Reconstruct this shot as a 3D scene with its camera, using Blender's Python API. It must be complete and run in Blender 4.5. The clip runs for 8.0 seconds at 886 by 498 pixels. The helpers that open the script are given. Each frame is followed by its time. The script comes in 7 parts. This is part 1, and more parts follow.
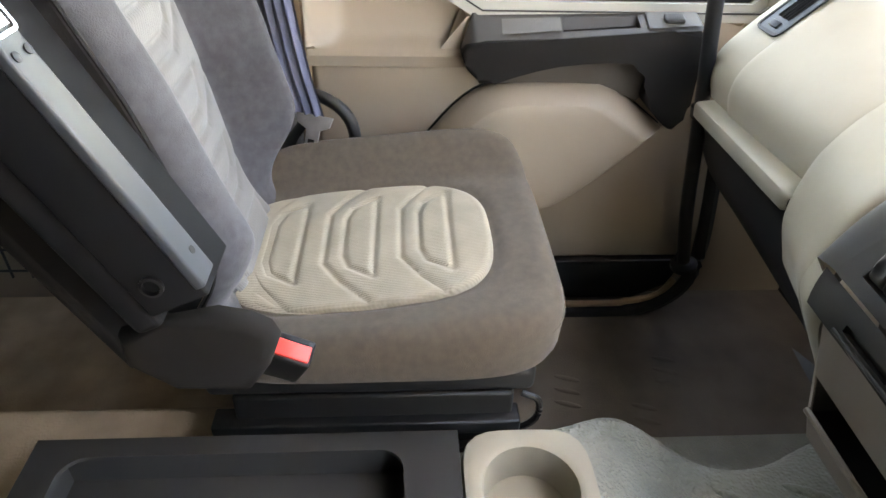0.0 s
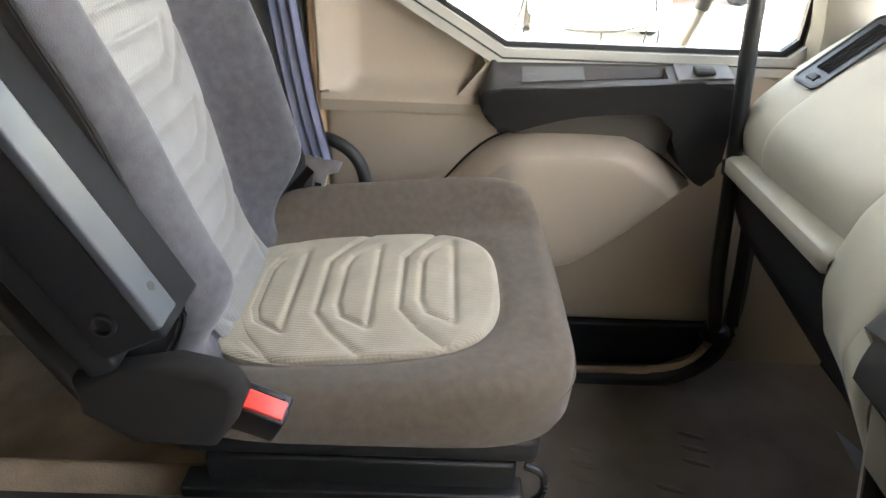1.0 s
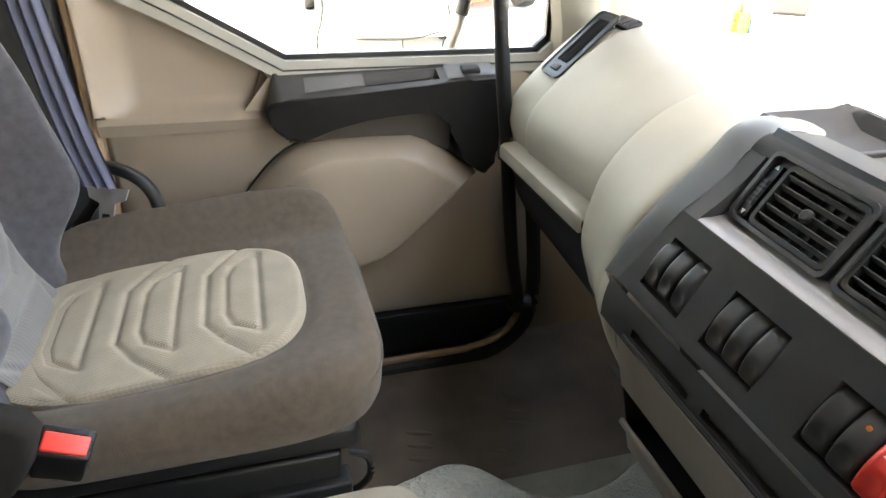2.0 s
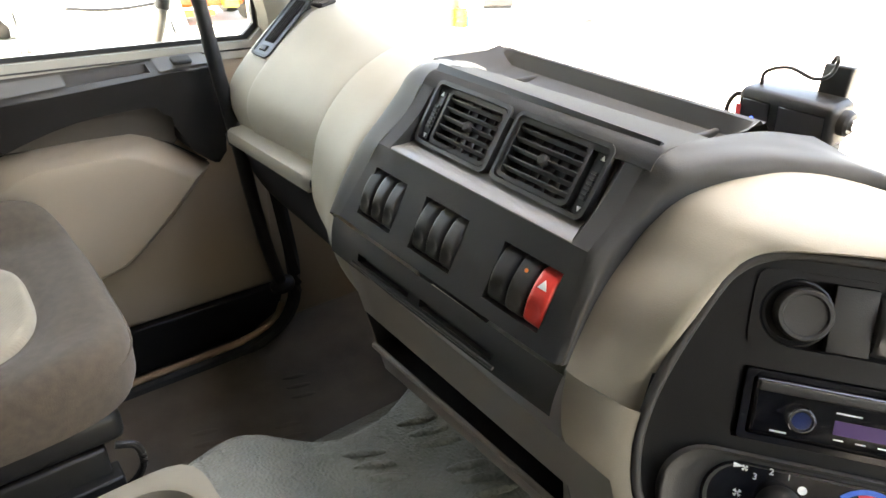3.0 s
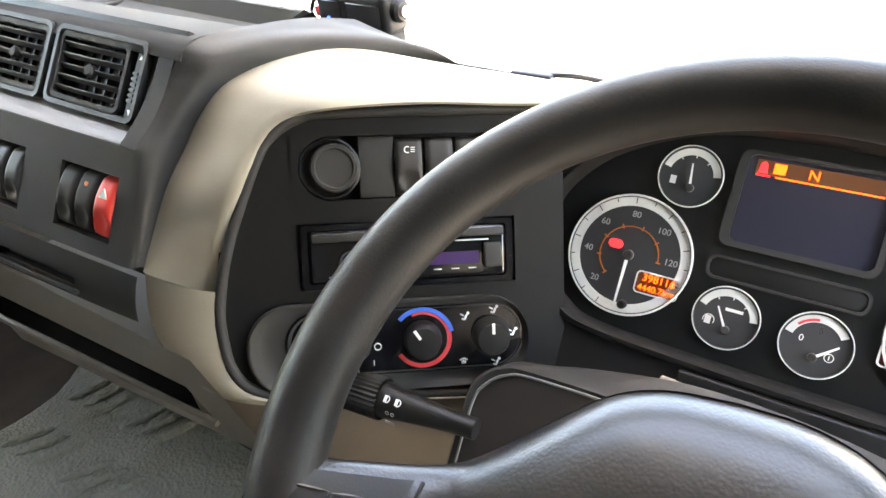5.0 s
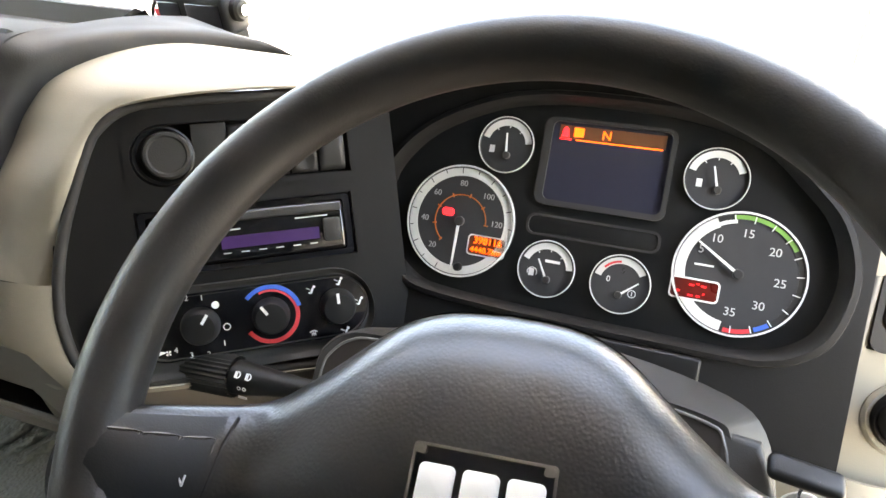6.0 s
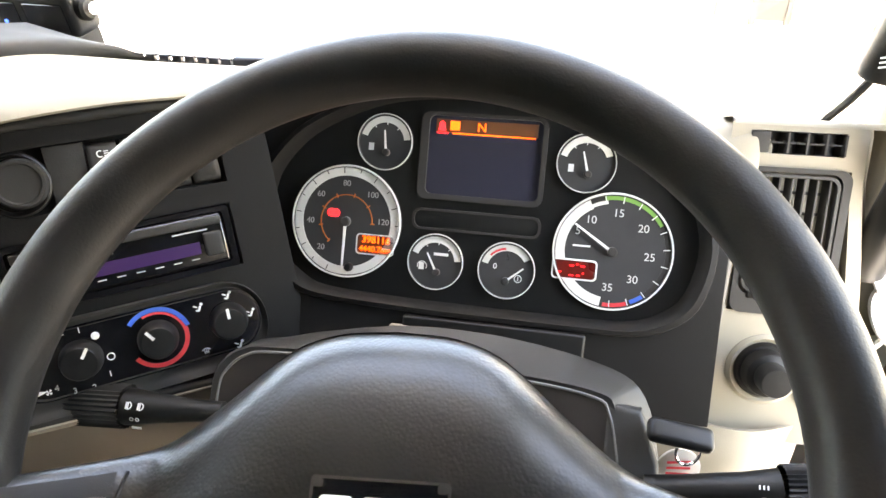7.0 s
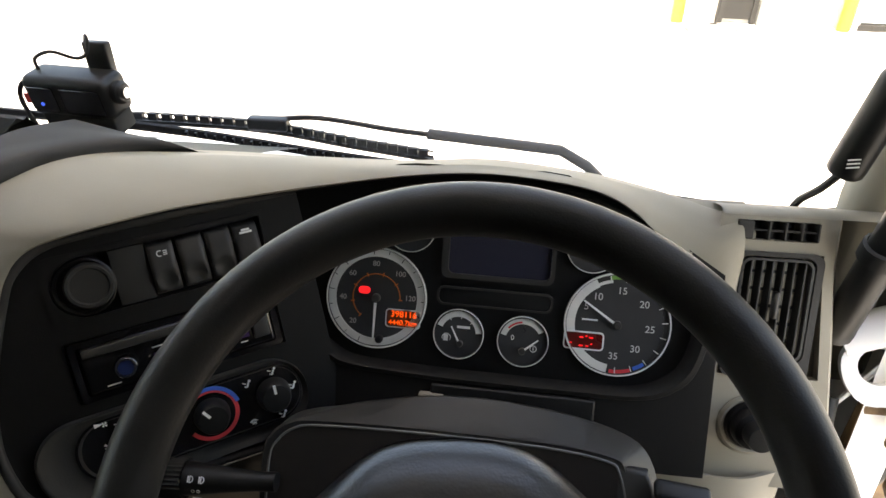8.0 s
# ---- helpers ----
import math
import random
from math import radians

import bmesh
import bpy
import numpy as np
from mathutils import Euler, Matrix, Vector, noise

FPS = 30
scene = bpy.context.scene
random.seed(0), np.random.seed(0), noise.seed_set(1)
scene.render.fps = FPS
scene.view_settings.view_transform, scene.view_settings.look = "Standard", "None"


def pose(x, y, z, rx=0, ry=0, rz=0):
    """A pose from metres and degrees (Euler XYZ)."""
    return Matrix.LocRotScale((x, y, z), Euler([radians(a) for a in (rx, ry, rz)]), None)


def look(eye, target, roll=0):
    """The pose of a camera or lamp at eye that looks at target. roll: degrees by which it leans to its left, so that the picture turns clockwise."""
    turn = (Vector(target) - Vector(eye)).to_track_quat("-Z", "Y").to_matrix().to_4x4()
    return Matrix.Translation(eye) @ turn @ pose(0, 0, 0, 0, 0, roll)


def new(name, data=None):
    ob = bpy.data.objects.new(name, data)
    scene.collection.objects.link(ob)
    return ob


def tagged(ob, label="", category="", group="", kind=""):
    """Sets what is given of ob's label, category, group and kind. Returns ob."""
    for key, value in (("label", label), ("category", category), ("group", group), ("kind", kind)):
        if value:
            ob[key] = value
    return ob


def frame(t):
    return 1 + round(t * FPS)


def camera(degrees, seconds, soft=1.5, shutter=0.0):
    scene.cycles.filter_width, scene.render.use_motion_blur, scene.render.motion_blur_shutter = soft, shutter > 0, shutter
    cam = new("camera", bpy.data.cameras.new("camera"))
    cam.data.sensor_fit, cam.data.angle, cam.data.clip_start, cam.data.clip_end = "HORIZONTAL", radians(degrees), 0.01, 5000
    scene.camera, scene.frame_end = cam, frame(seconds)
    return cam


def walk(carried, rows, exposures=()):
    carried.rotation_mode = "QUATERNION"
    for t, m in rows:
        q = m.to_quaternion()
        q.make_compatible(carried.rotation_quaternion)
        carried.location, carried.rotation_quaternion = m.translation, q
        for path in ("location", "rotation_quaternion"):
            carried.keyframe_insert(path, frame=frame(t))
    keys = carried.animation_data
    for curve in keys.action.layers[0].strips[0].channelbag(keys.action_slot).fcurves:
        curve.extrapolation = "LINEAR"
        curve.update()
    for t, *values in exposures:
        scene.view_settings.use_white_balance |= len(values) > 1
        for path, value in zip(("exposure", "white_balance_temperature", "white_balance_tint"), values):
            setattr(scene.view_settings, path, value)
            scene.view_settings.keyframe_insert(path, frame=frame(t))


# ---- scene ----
cam = camera(68.9, 8.0)
PATH = [
    (0, (0.211, -0.178, 0.99), (-1.408, -0.052, -0.177), 2.2),
    (0.5, (0.202, -0.189, 0.982), (-1.506, -0.161, -0.059), 2.3),
    (1, (0.163, -0.136, 0.945), (-1.559, -0.113, -0.072), 2.5),
    (1.5, (0.166, -0.093, 0.949), (-1.563, 0.065, -0.044), 2.5),
    (2, (0.222, -0.089, 0.957), (-1.449, 0.425, -0.015), 2.2),
    (2.2, (0.261, -0.087, 0.959), (-1.365, 0.574, -0.001), 1.9),
    (3.3, (0.343, -0.066, 0.9), (-0.972, 1.114, -0.036), 0.8),
    (3.5, (0.346, -0.056, 0.885), (-0.946, 1.143, -0.059), 0.6),
    (4, (0.389, -0.04, 0.877), (-0.818, 1.228, -0.089), 0.5),
    (4.5, (0.455, -0.018, 0.869), (-0.61, 1.365, -0.108), 0.2),
    (5, (0.515, 0.002, 0.871), (-0.324, 1.513, -0.137), 0.0),
    (6.3, (0.599, -0.023, 0.853), (0.117, 1.657, -0.119), 0.1),
    (6.5, (0.59, -0.005, 0.872), (0.202, 1.654, -0.176), -0.1),
    (7, (0.604, -0.004, 0.887), (0.319, 1.663, -0.182), -0.3),
    (7.5, (0.58, -0.015, 0.917), (0.365, 1.652, -0.166), 0.0),
    (8, (0.556, -0.021, 0.997), (0.355, 1.643, -0.094), 0.2),
]
EXPOSURES = [(0.0, 5.45, 9300, 15), (2.0, 5.1, 9500, 14), (3.5, 5.15, 9600, 14), (4.2, 5.38, 9500, 14), (5.0, 5.38, 9400, 14), (6.5, 5.2, 9500, 14), (7.0, 5.18, 9500, 14), (7.6, 4.66, 9100, 13), (7.9, 3.8, 9000, 13), (8.0, 3.15, 9000, 13)]
walk(cam, [(t, look(eye, target, roll)) for t, eye, target, roll in PATH], EXPOSURES)


# ---- light ----
world = bpy.data.worlds.new("sky")
scene.world = world
world.use_nodes = True
wn = world.node_tree
sky = wn.nodes.new("ShaderNodeTexSky")
sky.sky_type, sky.sun_disc = "NISHITA", False
sky.sun_elevation, sky.sun_rotation = radians(67), radians(180)
wn.nodes["Background"].inputs["Strength"].default_value = 0.15
wn.links.new(sky.outputs[0], wn.nodes["Background"].inputs["Color"])
sun = new("sun", bpy.data.lights.new("sun", "SUN"))
sun.data.energy, sun.data.angle, sun.data.color = 2.0, radians(1.5), (1.0, 0.97, 0.92)
sun.matrix_world = look((0, 0, 0), (0.02, 0.39, -0.92))


# ---- materials ----
def material(name, colour, rough=0.6, metal=0.0, grain=0.0, grain_size=0.002, vary=0.12, vary_size=0.15, coat=0.0, sheen=0.0, tint=None, weave=0.0, cells=False, shine=0.5):
    """A surface: base colour with broad stains and fine grain, the grain as relief too. Sizes in metres."""
    m = bpy.data.materials.new(name)
    m.use_nodes = True
    t = m.node_tree
    b = t.nodes["Principled BSDF"]
    geo = t.nodes.new("ShaderNodeTexCoord")

    def noise_tex(size, detail):
        n = t.nodes.new("ShaderNodeTexNoise")
        n.inputs["Scale"].default_value, n.inputs["Detail"].default_value = 1.0 / size, detail
        t.links.new(geo.outputs["Object"], n.inputs["Vector"])
        return n
    broad = noise_tex(vary_size, 4)
    mix = t.nodes.new("ShaderNodeMix")
    mix.data_type = "RGBA"
    dark = [c * (1 - vary) for c in colour]
    light = [min(1, c * (1 + vary)) for c in (tint or colour)]
    mix.inputs[6].default_value, mix.inputs[7].default_value = (*dark, 1), (*light, 1)
    ramp = t.nodes.new("ShaderNodeMapRange")
    ramp.inputs[1].default_value, ramp.inputs[2].default_value = 0.3, 0.7
    t.links.new(broad.outputs[0], ramp.inputs[0])
    t.links.new(ramp.outputs[0], mix.inputs[0])
    t.links.new(mix.outputs[2], b.inputs["Base Color"])
    rr = t.nodes.new("ShaderNodeMapRange")
    rr.inputs[3].default_value, rr.inputs[4].default_value = max(0, rough - 0.08), min(1, rough + 0.08)
    t.links.new(broad.outputs[0], rr.inputs[0])
    t.links.new(rr.outputs[0], b.inputs["Roughness"])
    b.inputs["Metallic"].default_value = metal
    b.inputs["Specular IOR Level"].default_value = shine
    b.inputs["Coat Weight"].default_value = coat
    b.inputs["Sheen Weight"].default_value = sheen
    if grain:
        if cells:
            fine = t.nodes.new("ShaderNodeTexVoronoi")
            fine.feature = "SMOOTH_F1"
            fine.inputs["Scale"].default_value = 1.0 / grain_size
            t.links.new(geo.outputs["Object"], fine.inputs["Vector"])
        else:
            fine = noise_tex(grain_size, 3)
        bump = t.nodes.new("ShaderNodeBump")
        bump.inputs["Strength"].default_value, bump.inputs["Distance"].default_value = grain, grain_size * 0.5
        height = fine.outputs[0]
        if weave:
            for axis in ("X", "DIAGONAL"):
                wave = t.nodes.new("ShaderNodeTexWave")
                wave.bands_direction = axis
                wave.inputs["Scale"].default_value, wave.inputs["Distortion"].default_value = 0.314 / weave, 0.4
                t.links.new(geo.outputs["Object"], wave.inputs["Vector"])
                add = t.nodes.new("ShaderNodeMath")
                add.operation = "ADD"
                t.links.new(height, add.inputs[0])
                t.links.new(wave.outputs[1], add.inputs[1])
                height = add.outputs[0]
        t.links.new(height, bump.inputs["Height"])
        t.links.new(bump.outputs[0], b.inputs["Normal"])
    return m


def glow(name, colour, strength):
    m = bpy.data.materials.new(name)
    m.use_nodes = True
    b = m.node_tree.nodes["Principled BSDF"]
    b.inputs["Base Color"].default_value = (*colour, 1)
    b.inputs["Emission Color"].default_value = (*colour, 1)
    b.inputs["Emission Strength"].default_value = strength
    return m


def clear(name, rough=0.0, colour=(1, 1, 1)):
    m = bpy.data.materials.new(name)
    m.use_nodes = True
    b = m.node_tree.nodes["Principled BSDF"]
    b.inputs["Base Color"].default_value = (*colour, 1)
    b.inputs["Roughness"].default_value, b.inputs["Transmission Weight"].default_value, b.inputs["IOR"].default_value = rough, 1.0, 1.45
    return m


BEIGE = material("beige_plastic", (0.248, 0.222, 0.174), 0.6, grain=0.25, grain_size=0.0012, vary=0.07, vary_size=0.12, shine=0.35)
BROWN = material("taupe_plastic", (0.225, 0.178, 0.132), 0.5, grain=0.25, grain_size=0.0012, vary=0.06, vary_size=0.3)
DARK = material("charcoal_plastic", (0.029, 0.0278, 0.026), 0.62, grain=0.3, grain_size=0.0012, vary=0.1, vary_size=0.2, shine=0.25)
MATTE = material("matte_charcoal", (0.024, 0.023, 0.0215), 0.75, grain=0.3, grain_size=0.0012, vary=0.1, vary_size=0.2, shine=0.18)
PANEL = material("black_panel", (0.011, 0.0106, 0.0102), 0.52, grain=0.3, grain_size=0.0012, vary=0.1, vary_size=0.2, shine=0.16)
BLACK = material("black_plastic", (0.007, 0.007, 0.007), 0.45, grain=0.15, grain_size=0.001, vary=0.15, shine=0.3)
SATIN = material("satin_black_paint", (0.008, 0.008, 0.0085), 0.7, grain=0.1, vary=0.15, shine=0.06)
RUBBER = material("black_rubber", (0.010, 0.010, 0.010), 0.55, grain=0.2, grain_size=0.002, shine=0.35)
FABRIC = material("taupe_velour", (0.073, 0.0585, 0.0445), 0.95, grain=0.6, grain_size=0.0015, vary=0.14, vary_size=0.012, sheen=0.08, shine=0.1)
PAD = material("beige_knit", (0.240, 0.207, 0.158), 0.95, grain=0.32, grain_size=0.0016, vary=0.1, vary_size=0.05, sheen=0.05, shine=0.1, weave=0.0034)
# Backrest copies of velour and knit: bluish daylight and shade put into the colours.
SKYLIT_VELOUR = material("skylit_velour", (0.046, 0.045, 0.049), 0.95, grain=0.6, grain_size=0.0015, vary=0.2, vary_size=0.014, sheen=0.10, shine=0.1)
SHADED_KNIT = material("shaded_knit", (0.132, 0.128, 0.123), 0.95, grain=0.35, grain_size=0.0016, vary=0.08, vary_size=0.05, sheen=0.05, shine=0.1, weave=0.0034)
CLOTH = material("black_cloth", (0.014, 0.013, 0.013), 0.95, grain=0.5, grain_size=0.0015, vary=0.15, vary_size=0.02, shine=0.1)
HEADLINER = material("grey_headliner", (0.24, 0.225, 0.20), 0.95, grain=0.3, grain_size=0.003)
MAT = material("grey_mat", (0.17, 0.173, 0.147), 0.62, grain=1.3, grain_size=0.0045, vary=0.16, vary_size=0.08, cells=True)
FLOOR = material("dark_floor", (0.088, 0.072, 0.056), 0.7, grain=0.5, grain_size=0.003, vary=0.3, vary_size=0.1)
STEEL = material("painted_steel", (0.030, 0.033, 0.037), 0.5, vary=0.1, shine=0.3)
# Nearly black so that unseen cab surfaces return little light.
LOW_BOUNCE = material("low_bounce_lining", (0.032, 0.030, 0.028), 0.9, grain=0.3, grain_size=0.003)
CONCRETE = material("concrete", (0.62, 0.60, 0.55), 0.85, grain=0.3, grain_size=0.02, vary=0.12, vary_size=1.2)


# ---- builders ----
def thing(name, label, category, at=(0, 0, 0), group="", kind=""):
    ob = new(name)
    ob.location = at
    return tagged(ob, label, category, group, kind)


def smooth(bm):
    for f in bm.faces:
        f.smooth = True


def part(name, bm, mat, parent, label="", angle=40):
    """Links a bmesh, in world places, as one mesh under a thing or a part."""
    bmesh.ops.recalc_face_normals(bm, faces=bm.faces)
    me = bpy.data.meshes.new(name)
    bm.to_mesh(me)
    bm.free()
    for p in me.polygons:
        p.use_smooth = True
    me.set_sharp_from_angle(angle=radians(angle))
    me.materials.append(mat)
    ob = new(name, me)
    if parent:
        ob.parent = parent
        if not parent.parent:
            ob.matrix_parent_inverse = Matrix.Translation(-parent.location)
    if label:
        ob["label"] = label
    return ob


def structure(name, bm, mat, label, category, angle=40):
    return tagged(part(name, bm, mat, None, angle=angle), label, category, kind="structure")


def box(bm, x0, x1, y0, y1, z0, z1, m=None, bevel=0.0, seg=3):
    r = bmesh.ops.create_cube(bm, size=1, matrix=Matrix.LocRotScale(((x0 + x1) / 2, (y0 + y1) / 2, (z0 + z1) / 2), None, (abs(x1 - x0), abs(y1 - y0), abs(z1 - z0))))
    vs = r["verts"]
    if bevel:
        es = list({e for v in vs for e in v.link_edges})
        rb = bmesh.ops.bevel(bm, geom=es, offset=bevel, segments=seg, profile=0.5, affect="EDGES")
        vs = list({v for f in rb["faces"] for v in f.verts} | {v for v in vs if v.is_valid})
    if m is not None:
        bmesh.ops.transform(bm, matrix=m, verts=vs)
    return bm


def plate(bm, outline, depth, m, bevel=0.0, seg=3):
    """A flat outline (x, y) pushed up by depth along z, then set at the pose m; its front edge may be rounded."""
    front = [bm.verts.new((x, y, depth)) for x, y in outline]
    back = [bm.verts.new((x, y, 0)) for x, y in outline]
    f = bm.faces.new(front)
    bm.faces.new(back[::-1])
    n = len(outline)
    for i in range(n):
        bm.faces.new((front[i], back[i], back[(i + 1) % n], front[(i + 1) % n]))
    vs = front + back
    if bevel:
        rb = bmesh.ops.bevel(bm, geom=list(f.edges), offset=bevel, segments=seg, profile=0.5, affect="EDGES")
        vs = list({v for q in rb["faces"] for v in q.verts} | {v for v in vs if v.is_valid})
    bmesh.ops.transform(bm, matrix=m, verts=vs)
    return bm


def ring_plate(bm, outer, inner, depth, m):
    """A frame between two outlines of the same count, from z = 0 to depth."""
    n = len(outer)
    rows = [[bm.verts.new((m @ Vector((x, y, z)))) for x, y in o] for o, z in ((outer, 0), (outer, depth), (inner, depth), (inner, 0))]
    for a in range(3):
        for i in range(n):
            bm.faces.new((rows[a][i], rows[a][(i + 1) % n], rows[a + 1][(i + 1) % n], rows[a + 1][i]))
    return bm


def rounded(w, h, r, n=6, cx=0.0, cy=0.0):
    pts = []
    for sx, sy, a0 in ((1, 1, 0), (-1, 1, 90), (-1, -1, 180), (1, -1, 270)):
        for i in range(n + 1):
            a = radians(a0 + 90 * i / n)
            pts.append((cx + sx * (w / 2 - r) + r * math.cos(a), cy + sy * (h / 2 - r) + r * math.sin(a)))
    return pts


def circle(r, n=32, cx=0.0, cy=0.0):
    return [(cx + r * math.cos(2 * math.pi * i / n), cy + r * math.sin(2 * math.pi * i / n)) for i in range(n)]


def lathe(bm, profile, m, n=32, cap=True):
    """Turns a profile of (radius, height) round z, at the pose m."""
    rows = [[bm.verts.new(m @ Vector((r * math.cos(2 * math.pi * i / n), r * math.sin(2 * math.pi * i / n), z))) for i in range(n)] for r, z in profile]
    for a in range(len(rows) - 1):
        for i in range(n):
            bm.faces.new((rows[a][i], rows[a][(i + 1) % n], rows[a + 1][(i + 1) % n], rows[a + 1][i]))
    for row in (rows[0], rows[-1]) if cap else ():
        bm.faces.new(row)
    return bm


def spline(pts, steps=8):
    """Points of a smooth curve through pts."""
    p = [Vector(q) for q in pts]
    p = [2 * p[0] - p[1], *p, 2 * p[-1] - p[-2]]
    out = []
    for i in range(1, len(p) - 2):
        for s in range(steps):
            t = s / steps
            a, b, c, d = p[i - 1:i + 3]
            out.append(0.5 * ((2 * b) + (c - a) * t + (2 * a - 5 * b + 4 * c - d) * t * t + (3 * b - a - 3 * c + d) * t ** 3))
    return out + [p[-2]]


def tube(bm, pts, r, n=10, flat=1.0, up=(0, 0, 1), closed=False, radii=None):
    """A round or flattened bar along points."""
    pts = [Vector(q) for q in pts]
    rows, k = [], len(pts)
    for i, q in enumerate(pts):
        d = (pts[(i + 1) % k] - pts[i - 1]) if closed else (pts[min(i + 1, k - 1)] - pts[max(i - 1, 0)])
        d.normalize()
        s = d.cross(Vector(up))
        s = s.normalized() if s.length > 1e-4 else Vector((1, 0, 0))
        w = s.cross(d)
        rad = radii[i] if radii else r
        rows.append([bm.verts.new(q + rad * (math.cos(2 * math.pi * j / n) * s + flat * math.sin(2 * math.pi * j / n) * w)) for j in range(n)])
    for i in range(k if closed else k - 1):
        for j in range(n):
            bm.faces.new((rows[i][j], rows[i][(j + 1) % n], rows[(i + 1) % k][(j + 1) % n], rows[(i + 1) % k][j]))
    if not closed:
        bm.faces.new(rows[0])
        bm.faces.new(rows[-1])
    return bm


def sheet(bm, rows, closed=False):
    """A surface through rows of points."""
    vs = [[bm.verts.new(q) for q in r] for r in rows]
    for a in range(len(vs) - 1):
        k = len(vs[a])
        for i in range(k if closed else k - 1):
            bm.faces.new((vs[a][i], vs[a][(i + 1) % k], vs[a + 1][(i + 1) % k], vs[a + 1][i]))
    return bm


def loft(bm, stations, steps=6, along=6, thick=0.0):
    """A smooth surface through sections [(x, [(y, z), ...]), ...], all of the same count; thick: its depth inwards."""
    secs = [[(x, y, z) for y, z in prof] for x, prof in stations]
    secs = [spline(s, steps) for s in secs]
    cols = [spline([s[i] for s in secs], along) if len(secs) > 2 else [secs[0][i].lerp(secs[1][i], t / along) for t in range(along + 1)] for i in range(len(secs[0]))]
    rows = [[c[j] for c in cols] for j in range(len(cols[0]))]
    sheet(bm, rows)
    if thick:
        bmesh.ops.recalc_face_normals(bm, faces=bm.faces)
        bmesh.ops.solidify(bm, geom=bm.faces[:], thickness=thick)
    return bm


def B():
    return bmesh.new()


def frame_at(p, right, normal):
    r, n = Vector(right).normalized(), Vector(normal).normalized()
    u = n.cross(r).normalized()
    r = u.cross(n)
    return Matrix(((r.x, u.x, n.x, p[0]), (r.y, u.y, n.y, p[1]), (r.z, u.z, n.z, p[2]), (0, 0, 0, 1)))


def holed(bm, x0, x1, y0, y1, holes, depth, warp, cell=0.02, closed=True):
    """A face with sunk rectangular openings, its flat places mapped into the world by warp(x, y, z)."""
    def cuts(a, b, k):
        c = sorted({a, b, *[h[k] for h in holes], *[h[k + 1] for h in holes]})
        out = []
        for p, q in zip(c, c[1:]):
            n = max(1, round((q - p) / cell))
            out += [p + (q - p) * i / n for i in range(n)]
        return out + [b]
    xs, ys = cuts(x0, x1, 0), cuts(y0, y1, 2)
    made = {}

    def v(x, y, z):
        k = (round(x, 5), round(y, 5), round(z, 5))
        if k not in made:
            made[k] = bm.verts.new(warp(x, y, z))
        return made[k]

    def inside(x, y):
        return any(h[0] < x < h[1] and h[2] < y < h[3] for h in holes)
    for xa, xb in zip(xs, xs[1:]):
        for ya, yb in zip(ys, ys[1:]):
            sunk = inside((xa + xb) / 2, (ya + yb) / 2)
            z = -depth if sunk else 0
            if not sunk or closed:
                bm.faces.new((v(xa, ya, z), v(xb, ya, z), v(xb, yb, z), v(xa, yb, z)))
    for h in holes:
        hx, hy = [x for x in xs if h[0] - 1e-6 <= x <= h[1] + 1e-6], [y for y in ys if h[2] - 1e-6 <= y <= h[3] + 1e-6]
        for a, b in zip(hx, hx[1:]):
            for y in (h[2], h[3]):
                bm.faces.new((v(a, y, 0), v(b, y, 0), v(b, y, -depth), v(a, y, -depth)))
        for a, b in zip(hy, hy[1:]):
            for x in (h[0], h[1]):
                bm.faces.new((v(x, a, 0), v(x, b, 0), v(x, b, -depth), v(x, a, -depth)))
    return bm


def letters(text, size, m, mat, parent, name="marking", thick=0.0004, align="CENTER"):
    """Raised writing in the built-in font, centred at the pose m."""
    cu = bpy.data.curves.new(name, "FONT")
    cu.body, cu.size, cu.extrude, cu.align_x, cu.align_y = text, size, thick, align, "CENTER"
    tmp = bpy.data.objects.new("tmp", cu)
    me = bpy.data.meshes.new_from_object(tmp)
    bpy.data.objects.remove(tmp)
    bm = bmesh.new()
    bm.from_mesh(me)
    bmesh.ops.transform(bm, matrix=m, verts=bm.verts)
    return part(name, bm, mat, parent)


def arc_band(bm, r0, r1, a0, a1, m, z0=0.0, z1=0.0006, n=None):
    """A flat curved band between two radii and two angles in degrees (0 is right, 90 is up)."""
    n = n or max(3, int(abs(a1 - a0) / 6))
    rows = []
    for i in range(n + 1):
        a = radians(a0 + (a1 - a0) * i / n)
        c, s = math.cos(a), math.sin(a)
        rows.append([m @ Vector((r * c, r * s, z)) for r, z in ((r0, z0), (r0, z1), (r1, z1), (r1, z0))])
    sheet(bm, rows, closed=True)
    return bm


def bar(bm, p, q, w, m, z0=0.0, z1=0.0006, w2=None):
    """A flat straight stroke from p to q in a plane."""
    p, q = Vector(p), Vector(q)
    d = (q - p).normalized()
    s = Vector((-d.y, d.x)) * w / 2
    t = Vector((-d.y, d.x)) * (w2 if w2 is not None else w) / 2
    plate(bm, [tuple(p - s), tuple(q - t), tuple(q + t), tuple(p + s)], z1 - z0, m @ pose(0, 0, z0))
    return bm


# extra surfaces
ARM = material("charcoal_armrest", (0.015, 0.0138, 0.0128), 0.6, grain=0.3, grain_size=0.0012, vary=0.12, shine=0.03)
PALE = material("pale_trim", (0.26, 0.245, 0.21), 0.45, grain=0.15, grain_size=0.0012, vary=0.04)
GREY = material("grey_plastic", (0.036, 0.0348, 0.033), 0.45, grain=0.25, grain_size=0.0012, vary=0.08, shine=0.25)
GLOSS = material("gloss_black", (0.006, 0.006, 0.007), 0.12, vary=0.1, coat=0.3)
